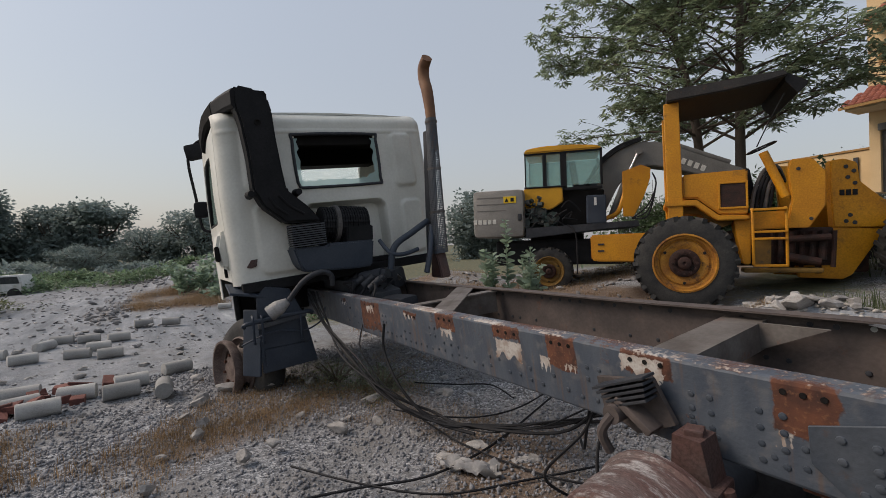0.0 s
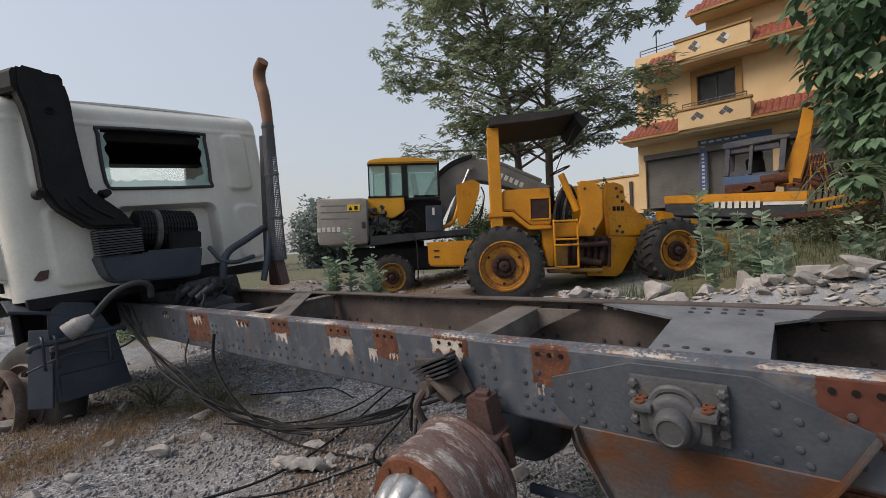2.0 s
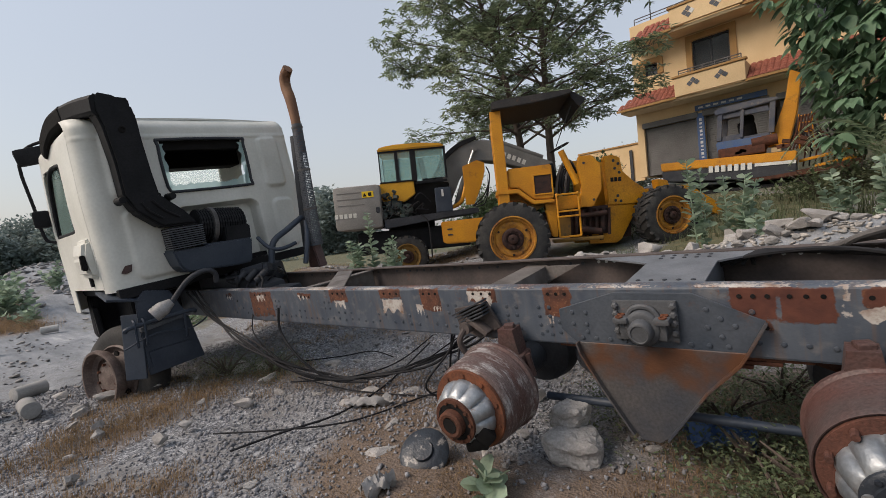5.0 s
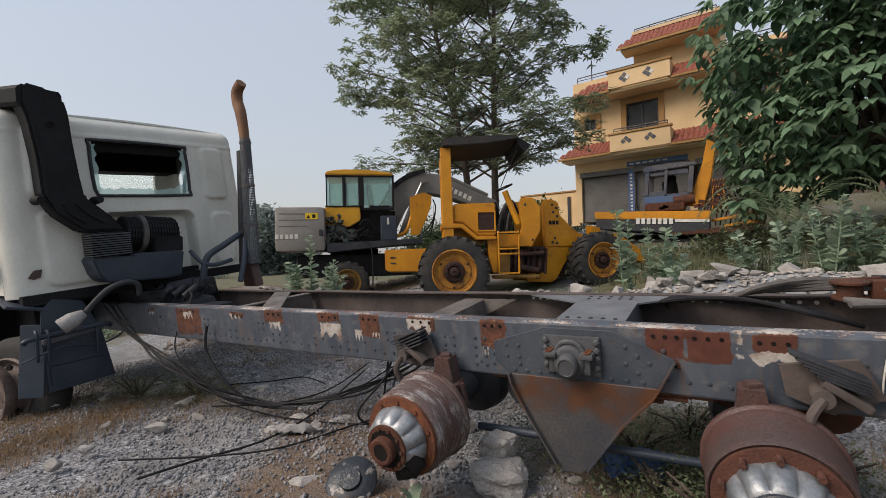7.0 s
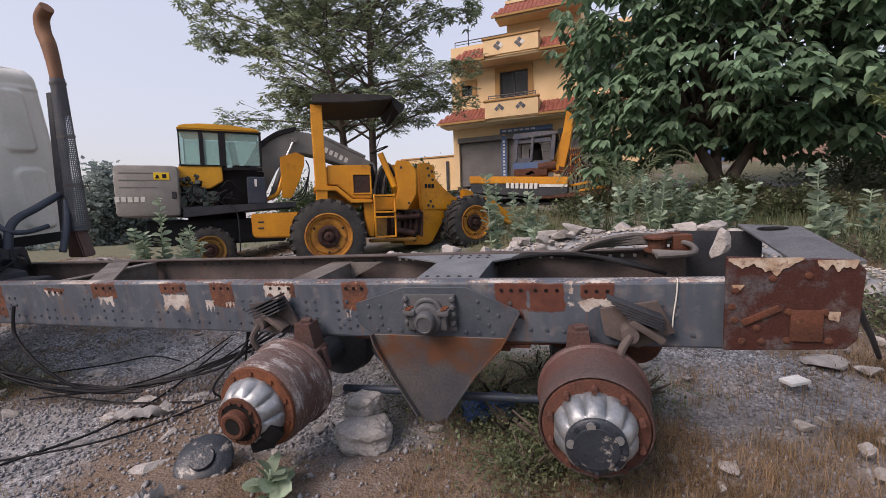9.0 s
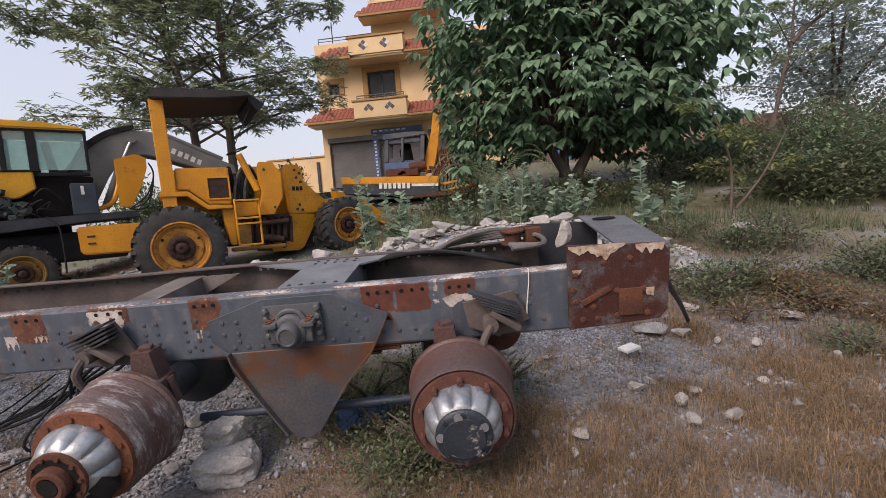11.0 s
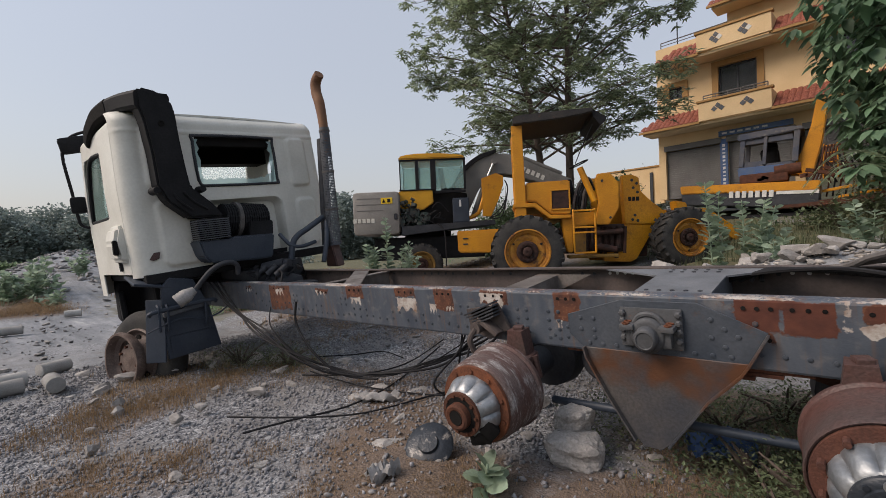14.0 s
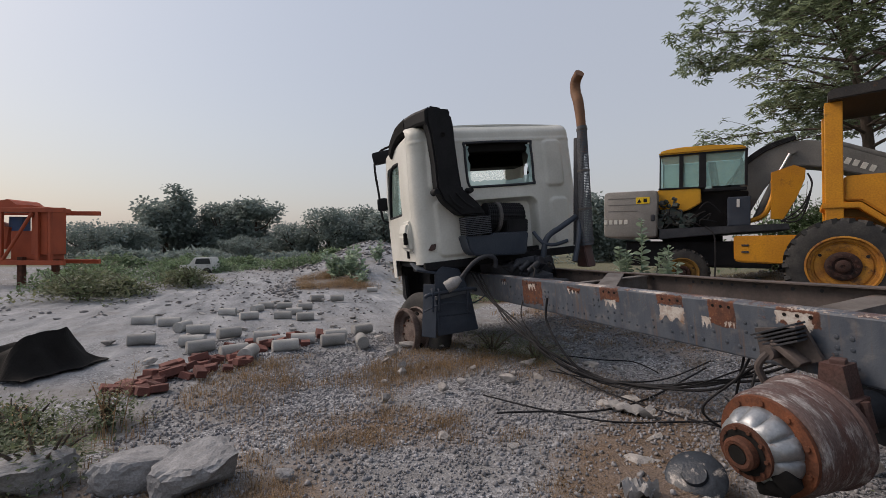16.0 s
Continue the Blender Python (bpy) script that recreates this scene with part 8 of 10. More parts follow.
def round_leaves(name, items, material, parent, sag=0.16, shape=BLUNT):
    """Broad leaves from (place, direction, up, length), folded along the rib; shape gives half widths along it."""
    vs, fs = [], []
    for p, d, u, L in items:
        d = d.normalized()
        s = d.cross(u)
        s = s.normalized() if s.length > 1e-3 else Vector((1, 0, 0))
        n = s.cross(d)
        k = len(vs)
        for t, w in shape:
            c = p + d * L * t - Vector((0, 0, sag * L * t * t))
            vs += [c + s * L * w + n * L * 0.18 * w, c, c - s * L * w + n * L * 0.18 * w]
        for i in range(len(shape) - 1):
            a = k + 3 * i
            fs += [(a, a + 1, a + 4, a + 3), (a + 1, a + 2, a + 5, a + 4)]
    return tagged(raw(name, vs, fs, material, parent, True), kind="stuff")


def limb_tubes(bm, rng, base, tops, r0, seg=7):
    for t in tops:
        b0, t = Vector(base), Vector(t)
        mid = b0.lerp(t, 0.5) + Vector((rng.uniform(-0.3, 0.3), rng.uniform(-0.3, 0.3), 0.15 * (t - b0).length))
        tube(bm, [b0, b0.lerp(mid, 0.5) + Vector((0, 0, 0.05)), mid, t], [r0, r0 * 0.75, r0 * 0.5, r0 * 0.15], seg=seg, n=4)


def broad_tree(at, label):
    """A dense round crown: limbs fan out, twig ends carry whorls of large hanging leaves."""
    rng = random.Random(31)
    tr = thing("broadleaf_tree", label, "tree", pose(*at))
    bm = B()
    for dx, dy, tx, ty, tz in ((0, 0, -0.7, 0.1, 1.9), (0.15, 0.1, 1.0, 0.2, 2.0), (-0.1, 0.1, 0.1, 0.6, 2.3)):
        tube(bm, [(dx, dy, -0.3), (dx + 0.02, dy, 0.35), ((dx + tx) / 2, (dy + ty) / 2, 1.1), (tx, ty, tz)], [0.19, 0.16, 0.11, 0.07], seg=10)
    part("trunk", bm, "bark", tr, "dark leaning trunks", smooth=True)
    C, R = Vector((0.50, 0.3, 3.2)), Vector((4.05, 2.5, 3.7))
    twigs = []
    bm = B()
    while len(twigs) < 1900:
        v = Vector((rng.gauss(0, 1), rng.gauss(0, 1), rng.gauss(0, 1))).normalized()
        k = rng.uniform(0.25, 1.0) ** 0.5 * (1 + 0.26 * noise.noise(v * 2.1 + Vector((4, 2, 9))) + 0.16 * noise.noise(v * 5.0))
        p = C + Vector((v.x * R.x, v.y * R.y, v.z * R.z)) * k
        low = 0.95 + 0.4 * noise.noise((p.x * 0.8, p.y * 0.8, 3.0)) - 0.35 * sstep(1.2, 2.6, -p.x) + 0.5 * math.exp(-(p.x / 0.9) ** 2)
        if p.z < low or (k > 0.72 and noise.noise(p * 0.75 + Vector((8, 1, 5))) < -0.22):
            continue
        twigs.append((p, v))
        if len(twigs) % 18 == 0:
            limb_tubes(bm, rng, (rng.uniform(-0.6, 0.9), 0.3, rng.uniform(1.6, 2.4)), [p], 0.06, 6)
    tagged(part("branchwork", bm, "bark", tr, smooth=True), kind="stuff")
    items = []
    for p, v in twigs:
        out = Vector((v.x, v.y, 0)).normalized()
        n = rng.randint(6, 8)
        a0 = rng.uniform(0, 6.28)
        big = rng.uniform(0.8, 1.15)
        for i in range(n):
            a = a0 + i * 6.283 / n + rng.uniform(-0.25, 0.25)
            rad = Vector((math.cos(a), math.sin(a), 0))
            d = rad * 0.75 + out * 0.45 + Vector((0, 0, rng.uniform(-0.75, -0.15)))
            q = p + rad * 0.06 + Vector((0, 0, rng.uniform(-0.06, 0.06)))
            items.append((q, d, Vector((0.35 * out.x + rng.uniform(-0.2, 0.2), 0.35 * out.y + rng.uniform(-0.2, 0.2), 1)), big * rng.uniform(0.18, 0.30)))
    round_leaves("crown", items, "leaf_a", tr, 0.38, HEART)
    return tr


def fine_tree(name, at, label, trunks, limbs, spread, seed, leaf="leaf_b", size=(0.13, 0.22), whorls=11, r0=0.13, drop=0.0, twig=(0.5, 1.1)):
    """A layered crown: limbs leave the trunks upwards and outwards, side twigs carry whorls of narrow leaves. spread(angle, height) gives the reach."""
    rng = random.Random(seed)
    tr = thing(name, label, "tree", pose(*at))
    bm = B()
    for pts in trunks:
        tube(bm, pts, [r0 * (1 - 0.75 * i / (len(pts) - 1)) for i in range(len(pts))], seg=9)
    part("trunk", bm, "bark", tr, "slender brown trunks", smooth=True)
    bm = B()
    ends = []
    for src, count in zip(trunks, limbs):
        line = smooth_line(src, 8)
        z0, z1 = line[0].z + 0.24 * (line[-1].z - line[0].z), line[-1].z
        for k in range(count):
            z = z0 + (z1 - z0) * (k + rng.uniform(0, 0.8)) / count
            b0 = min(line, key=lambda q: abs(q.z - z))
            a = 2.4 * k + rng.uniform(-0.5, 0.5)
            u = (z - z0) / (z1 - z0)
            L = spread(a, u) * rng.uniform(0.75, 1.05)
            rise = L * (rng.uniform(-0.05, 0.5) + 0.4 * u) - drop * L
            o = Vector((math.cos(a), math.sin(a), 0))
            limb = smooth_line([b0, b0 + o * L * 0.35 + Vector((0, 0, rise * 0.55)), b0 + o * L * 0.7 + Vector((rng.uniform(-0.15, 0.15), rng.uniform(-0.15, 0.15), rise * 0.9)), b0 + o * L + Vector((0, 0, rise * rng.uniform(0.85, 1.05)))], 6)
            rl = r0 * (0.30 - 0.14 * u)
            tube(bm, limb, [rl, rl * 0.7, rl * 0.4, rl * 0.12], seg=6, n=1)
            for j in range(int(whorls * L / 2.5) + 3):
                t = rng.uniform(0.28, 1.0)
                i = min(int(t * (len(limb) - 1)), len(limb) - 2)
                q = limb[i].lerp(limb[i + 1], t * (len(limb) - 1) - i)
                side = Vector((-o.y, o.x, 0)) * rng.choice((-1, 1))
                w = (o * rng.uniform(0.1, 0.9) + side * rng.uniform(0.4, 1.0) + Vector((0, 0, rng.uniform(-0.15, 0.5)))).normalized()
                e = q + w * rng.uniform(*twig) * (1.25 - 0.6 * t)
                tube(bm, [q, q.lerp(e, 0.5) + Vector((0, 0, 0.05)), e], [rl * 0.22, rl * 0.15, 0.004], seg=4, n=2)
                ends.append((e, w))
                for m in range(3):
                    h = q.lerp(e, rng.uniform(0.3, 0.95))
                    ends.append((h + Vector((rng.gauss(0, 0.13), rng.gauss(0, 0.13), rng.gauss(0, 0.08))), w))
    tagged(part("branchwork", bm, "bark", tr, smooth=True), kind="stuff")
    items = []
    for e, w in ends:
        n = rng.randint(6, 8)
        a0 = rng.uniform(0, 6.28)
        for i in range(n):
            a = a0 + 6.283 * i / n + rng.uniform(-0.2, 0.2)
            d = Vector((math.cos(a), math.sin(a), rng.uniform(-0.45, 0.25))) + w * 0.35
            items.append((e + Vector((0, 0, rng.uniform(-0.05, 0.05))), d, Vector((rng.uniform(-0.3, 0.3), rng.uniform(-0.3, 0.3), 1)), rng.uniform(*size)))
    leaf_mesh("crown", items, leaf, tr, droop=0.22, aspect=0.36)
    return tr


broad_tree((3.95, 9.4, gzf(3.95, 9.4)), "large broad-leaved tree with drooping dark green leaves")


def yard_reach(a, u):
    """Long low limbs to both sides, the longest towards the field; shorter to the front, back and top."""
    return (2.35 + 1.0 * abs(math.cos(a)) + 1.1 * max(0.0, -math.cos(a)) * (0.6 + u)) * (1.0 - 0.45 * u * u) * (1.0 + 0.25 * noise.noise((a * 1.3, u * 4, 2)))


zt = gzf(-5.2, 9.6)
fine_tree("tree", (-5.2, 9.6, zt), "tall airy tree with fine grey-green leaves in layers",
          [[(-0.35, 0, -0.3), (-0.40, 0, 1.5), (-0.5, 0.05, 2.8), (-0.85, 0.1, 4.6), (-1.3, 0, 6.6), (-1.7, 0, 8.6), (-1.9, 0, 10.2)], [(0.45, 0.1, -0.3), (0.44, 0.1, 1.6), (0.46, 0.1, 3.6), (0.55, 0, 5.6), (0.6, 0, 8.0), (0.5, 0, 10.4)]], (64, 64), yard_reach, 3, size=(0.13, 0.21), whorls=12)
zt = gzf(13.5, 15.8)
fine_tree("tree", (13.5, 15.8, zt), "thin leaning tree with a sparse olive crown",
          [[(-0.1, 0, -0.3), (0.15, 0, 1.1), (0.45, 0, 2.6), (0.85, 0, 4.1), (1.0, 0.1, 5.2), (1.2, 0.1, 6.6)], [(0.85, 0, 4.1), (1.5, 0, 4.7), (2.6, 0, 5.4), (3.8, 0, 5.9)]], (9, 8), lambda a, u: 2.2, 12, size=(0.15, 0.26), whorls=6, r0=0.10)


def far_tree(at, h, w, seed, label="green tree on the far edge of the field, leaf colour paled for haze", name="tree", leafmat="far_leaf_haze", n=620, tall=False, fine=1.0):
    rng = random.Random(seed)
    tr = thing(name, label, "tree", pose(*at), group="far trees")
    bm = B()
    tube(bm, [(0, 0, -0.5), (0.1, 0, h * 0.3), (0.0, 0.1, h * 0.6)], [0.04 * h, 0.03 * h, 0.012 * h], seg=7)
    for k in range(6):
        a = rng.uniform(0, 6.28)
        tube(bm, [(0.05, 0, h * rng.uniform(0.2, 0.45)), (0.25 * w * math.cos(a), 0.25 * w * math.sin(a), h * 0.55), (0.4 * w * math.cos(a), 0.4 * w * math.sin(a), h * 0.75)], [0.02 * h, 0.012 * h, 0.004 * h], seg=5, n=4)
    part("trunk", bm, "bark", tr, smooth=True)
    items = []
    o = Vector((seed * 1.7, seed * 0.3, 0))
    c = 0
    while c < n * 1.35:
        v = Vector((rng.uniform(-1, 1), rng.uniform(-1, 1), rng.uniform(-1, 1)))
        if v.length > 1 + 0.45 * noise.noise(v * 1.6 + o):
            continue
        p = Vector((v.x * w / 2, v.y * w / 2, h * (0.50 + 0.50 * v.z)))
        if noise.noise(p * (2.2 / w) + o) < (-0.12 if tall else -0.5):
            continue
        c += 1
        for i in range(10):
            d = Vector((rng.gauss(0, 1), rng.gauss(0, 1), rng.gauss(0, 0.6)))
            items.append((p + d * 0.04 * h, d, Vector((rng.uniform(-1, 1), rng.uniform(-1, 1), 1)), rng.uniform(0.035, 0.065) * h * fine))
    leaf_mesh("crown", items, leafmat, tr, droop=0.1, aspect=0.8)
    return tr


EYE_X, EYE_Y = 0.75, -2.3
for k, (az, dist, h, w, tall) in enumerate(((103.8, 58, 8.2, 6.0, True), (101.5, 60, 5.6, 6.0, False), (98.0, 58, 7.8, 6.5, True), (94.8, 57, 7.6, 6.0, True), (90.6, 52, 6.2, 6.5, False), (86.2, 50, 6.8, 7.0, False), (83.0, 54, 6.4, 6.5, False),
                                            (79.5, 50, 7.8, 6.0, False), (76.5, 56, 7.2, 7.0, False), (72.0, 60, 7.6, 8.0, False), (66.0, 62, 7.0, 8.0, False), (53.5, 46, 8.6, 6.0, False), (50.3, 48, 6.6, 5.0, False), (60, 64, 6.5, 7, False),
                                            (107.0, 48, 4.2, 5.0, False), (110.5, 46, 3.6, 6.0, False), (96.0, 44, 3.6, 5.0, False))):
    x, y = EYE_X - dist * math.sin(radians(az)), EYE_Y + dist * math.cos(radians(az))
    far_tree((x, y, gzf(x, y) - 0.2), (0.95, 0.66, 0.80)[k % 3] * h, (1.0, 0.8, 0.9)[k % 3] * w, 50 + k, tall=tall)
# taller trees behind the right-hand thicket, leaves in the haze-paled colour
for k, (x, y, h, w) in enumerate(((19.5, 20, 7.0, 7.0), (14.5, 26, 6.0, 6.0), (24, 16, 6.5, 7.0), (8.5, 30, 5.5, 6.0), (-6.6, 23.5, 4.2, 3.0))):
    far_tree((x, y, gzf(x, y)), h, w, 90 + k, "green tree behind the thicket, leaf colour paled for haze", n=800, fine=0.5)


def shrub(at, w, h, seed, leafmat="leaf_d", n=420, size=(0.05, 0.10), label="tangled green shrub of small leaves", group="thicket shrubs"):
    rng = random.Random(seed)
    sh = thing("shrub", label, "shrub", pose(*at), group=group)
    bm = B()
    for k in range(9):
        a = rng.uniform(0, 6.28)
        r = rng.uniform(0.1, 0.45) * w
        tube(bm, [(0, 0, -0.1), (r * 0.4 * math.cos(a), r * 0.4 * math.sin(a), h * 0.4), (r * math.cos(a), r * math.sin(a), h * rng.uniform(0.6, 1.0))], [0.018, 0.012, 0.004], seg=5, n=4)
    tagged(part("stalkwork", bm, "bark", sh), kind="stuff")
    items = []
    o = Vector((seed, seed * 0.7, 1))
    for k in range(n):
        v = Vector((rng.gauss(0, 0.42), rng.gauss(0, 0.42), 0))
        top = max(0.15, 1 - v.length ** 2 * 0.7) * (0.8 + 0.4 * noise.noise(v * 2 + o))
        p = Vector((v.x * w * 0.62, v.y * w * 0.62, h * top * rng.uniform(0.15, 1.0)))
        for i in range(7):
            d = Vector((rng.gauss(0, 1), rng.gauss(0, 1), rng.gauss(0.3, 0.6)))
            items.append((p + d * 0.06, d, Vector((0, 0, 1)), rng.uniform(*size)))
    leaf_mesh("leaves", items, leafmat, sh, droop=0.15, aspect=0.55)
    return sh


rng = random.Random(77)
for k in range(26):
    x, y = rng.uniform(6.0, 15.0), rng.uniform(3.5, 14.0)
    if x < 7.5 and y > 7:
        continue
    shrub((x, y, gzf(x, y)), rng.uniform(1.8, 3.0), rng.uniform(0.6, 1.2) + 0.10 * (x - 6), 200 + k, n=330, size=(0.08, 0.15))
for k in range(16):
    x, y = rng.uniform(8.5, 15.5), rng.uniform(6.5, 13.0)
    shrub((x, y, gzf(x, y)), rng.uniform(2.2, 3.4), rng.uniform(1.3, 2.1), 560 + k, "leaf_v" if k % 3 == 0 else "leaf_d", n=480, size=(0.07, 0.14))
for k in range(10):
    x, y = rng.uniform(3.2, 5.6), rng.uniform(2.0, 4.4)
    shrub((x, y, gzf(x, y)), rng.uniform(0.6, 1.2), rng.uniform(0.25, 0.5), 590 + k, n=150, size=(0.03, 0.06), label="low green weed behind the truck", group="low weeds")
for k in range(12):
    x, y = rng.uniform(0.5, 6.5), rng.uniform(7.5, 9.0)
    shrub((x, y, gzf(x, y)), rng.uniform(0.8, 1.4), rng.uniform(0.4, 0.8), 240 + k, n=150, size=(0.06, 0.12), label="low weedy shrub below the tree", group="low weeds")
for k in range(22):
    az, d = rng.uniform(84, 112), rng.uniform(17, 34)
    if d < 24 and az < 100:
        d += 12
    x, y = EYE_X - d * math.sin(radians(az)), EYE_Y + d * math.cos(radians(az))
    shrub((x, y, gzf(x, y)), rng.uniform(1.6, 3.2), rng.uniform(0.4, 0.9), 270 + k, "leaf_v", n=170, size=(0.12, 0.24), label="green scrub along the field edge", group="field scrub")
for k in range(16):
    az, d = rng.uniform(60, 112), rng.uniform(36, 46)
    x, y = EYE_X - d * math.sin(radians(az)), EYE_Y + d * math.cos(radians(az))
    shrub((x, y, gzf(x, y)), rng.uniform(3, 5.5), rng.uniform(0.6, 1.2), 350 + k, "far_leaf_haze", n=130, size=(0.3, 0.5), label="hedge at the far edge of the field, leaf colour paled for haze", group="far hedge")
for k in range(9):
    az, d = rng.uniform(103, 114), rng.uniform(14, 20)
    x, y = EYE_X - d * math.sin(radians(az)), EYE_Y + d * math.cos(radians(az))
    shrub((x, y, gzf(x, y)), rng.uniform(0.8, 1.5), rng.uniform(0.3, 0.6), 380 + k, "leaf_v", n=140, size=(0.06, 0.13), label="green scrub along the field edge", group="field scrub")
for k in range(12):
    az, d = rng.uniform(100, 112), rng.uniform(11, 17)
    x, y = EYE_X - d * math.sin(radians(az)), EYE_Y + d * math.cos(radians(az))
    if az > 104 or d > 14:
        shrub((x, y, gzf(x, y)), rng.uniform(0.9, 1.7), rng.uniform(0.4, 0.75), 680 + k, n=190, size=(0.06, 0.13), label="dark green scrub below the crushing plant", group="field scrub")
for k in range(10):
    x, y = rng.uniform(-14, -7.5), rng.uniform(0.9, 4.6)
    shrub((x, y, gzf(x, y)), rng.uniform(0.5, 1.0), rng.uniform(0.12, 0.3), 310 + k, "leaf_v", n=90, size=(0.05, 0.10), label="dusty weeds beside the track", group="track weeds")
for k, (x, y, w, h) in enumerate(((0.62, -0.12, 0.5, 0.20), (0.78, 0.02, 0.6, 0.26), (0.50, 0.25, 0.7, 0.24), (0.9, 0.4, 0.6, 0.26), (-4.3, 0.0, 0.9, 0.25), (-3.8, 0.3, 0.7, 0.22), (-0.1, 0.6, 0.7, 0.3), (0.3, 0.7, 0.8, 0.28), (0.8, 0.8, 0.8, 0.26), (1.15, 0.7, 0.5, 0.2), (0.0, 1.0, 0.8, 0.25), (0.55, 1.1, 0.8, 0.25))):
    shrub((x, y, gzf(x, y)), w, h, 330 + k, n=210, size=(0.016, 0.034), label="small green weed under the chassis", group="chassis weeds")


def milkweed(at, h, stems, seed, spread=0.25, size=(0.11, 0.185), label="grey-green milkweed plant with broad paired leaves"):
    rng = random.Random(seed)
    mw = thing("milkweed_plant", label, "plant", pose(*at), group="milkweed plants")
    items = []
    for k in range(stems):
        a, r = rng.uniform(0, 6.28), rng.uniform(0.1, 1) * spread
        hh = h * rng.uniform(0.55, 1.0)
        top = Vector((r * math.cos(a) * 1.6, r * math.sin(a) * 1.6, hh))
        bm = B()
        line = [Vector((r * 0.3 * math.cos(a), r * 0.3 * math.sin(a), -0.05)), Vector((r * math.cos(a), r * math.sin(a), hh * 0.5)), top]
        tube(bm, line, [0.014, 0.011, 0.006], seg=6, n=4)
        part("stem", bm, "leaf_c", mw)
        n = max(4, int(hh / 0.062))
        for i in range(n):
            t = 0.25 + 0.75 * i / n
            p = line[0].lerp(line[1], t * 2) if t < 0.5 else line[1].lerp(line[2], t * 2 - 1)
            b0 = rng.uniform(0, 3.14) if i % 2 else rng.uniform(0, 3.14) + 1.57
            for s in (0, math.pi):
                d = Vector((math.cos(b0 + s), math.sin(b0 + s), rng.uniform(0.25, 0.9)))
                items.append((p, d, Vector((rng.uniform(-0.7, 0.7), rng.uniform(-0.7, 0.7), 0.8)), rng.uniform(*size) * (1.15 - 0.35 * t)))
    round_leaves("leaves", items, "leaf_c", mw)
    return mw


for k, (x, y, h, n, sp) in enumerate(((-5.5, 3.0, 1.05, 4, 0.18), (-5.35, 3.25, 1.62, 1, 0.05), (-4.75, 3.15, 1.15, 4, 0.22), (-5.05, 3.4, 0.9, 3, 0.2), (-0.45, 5.0, 1.55, 3, 0.15), (-0.1, 5.1, 1.2, 4, 0.22), (0.2, 5.0, 0.9, 3, 0.2),
                                      (1.6, 6.2, 1.0, 7, 0.4), (2.1, 6.0, 1.25, 8, 0.45), (2.6, 6.2, 1.1, 8, 0.45), (3.0, 6.0, 0.95, 6, 0.4), (3.3, 6.4, 0.9, 5, 0.4), (3.75, 4.6, 1.25, 2, 0.08), (3.9, 4.9, 0.7, 3, 0.2), (1.2, 6.6, 0.8, 4, 0.3), (4.6, 5.4, 0.7, 4, 0.3))):
    milkweed((x, y, gzf(x, y)), h, n, 400 + k, sp)
milkweed((-0.50, -0.52, gzf(-0.50, -0.52)), 0.16, 2, 430, 0.03, (0.13, 0.18), "young milkweed seedling beside the brake drum")
for k, (x, y, h, n) in enumerate(((-15.2, -1.15, 1.0, 6), (-15.6, -0.8, 1.2, 7), (-14.9, -0.6, 0.8, 5), (-16.2, -0.4, 0.9, 5), (-13.6, -0.3, 0.6, 3), (-17.5, 0.9, 0.9, 5))):
    milkweed((x, y, gzf(x, y)), h, n, 440 + k, 0.5, (0.16, 0.26), "grey-green milkweed bush on the dry grass patch")
# thin yellow-leaved sapling
fine_tree("sapling", (5.9, 6.0, gzf(5.9, 6.0)), "bare thin sapling with yellowing leaves", [[(0, 0, -0.1), (0.03, 0, 0.8), (-0.12, 0, 1.4), (-0.35, 0, 2.0)], [(0.1, 0, 0.1), (0.6, 0, 0.7), (1.1, 0.1, 1.5)]], (5, 2), lambda a, u: 0.5, 19, leaf="leaf_y", size=(0.10, 0.17), whorls=1, r0=0.03, twig=(0.15, 0.3))


# overgrown bank behind the machines
rng = random.Random(88)
for k in range(4, 16):
    x = -8.6 + 0.34 * k + rng.uniform(-0.2, 0.2)
    y = 8.9 + 0.10 * k + rng.uniform(-0.3, 0.3)
    shrub((x, y, gzf(x, y) - 0.1), rng.uniform(1.4, 2.0), (2.75 - gzf(x, y)) * rng.uniform(0.85, 1.15), 500 + k, "leaf_v", n=300, size=(0.09, 0.17), label="sunlit creeper thicket behind the machines", group="creeper thicket")


# palm fronds below the big tree
palm = thing("date_palm", "young date palm with arching grey-green fronds", "plant", pose(1.9, 8.2, gzf(1.9, 8.2)))
rng = random.Random(61)
for k in range(13):
    a = rng.uniform(0, 6.28)
    L, up = rng.uniform(1.0, 1.5), rng.uniform(0.7, 1.3)
    line = smooth_line([(0, 0, 0.2), (0.35 * L * math.cos(a), 0.35 * L * math.sin(a), 0.2 + up * 0.75), (0.8 * L * math.cos(a), 0.8 * L * math.sin(a), 0.2 + up * 0.9), (1.15 * L * math.cos(a), 1.15 * L * math.sin(a), 0.1 + up * 0.55)], 8)
    items = []
    for i in range(3, len(line) - 1):
        t = (line[i + 1] - line[i]).normalized()
        s = t.cross(Vector((0, 0, 1))).normalized()
        for sd in (-1, 1):
            items.append((line[i], t * 0.8 + s * sd + Vector((0, 0, 0.25)), Vector((0, 0, 1)), 0.30 * (1 - 0.5 * i / len(line))))
    leaf_mesh("frond", items, "leaf_b", palm, droop=0.25, aspect=0.10, kind="")


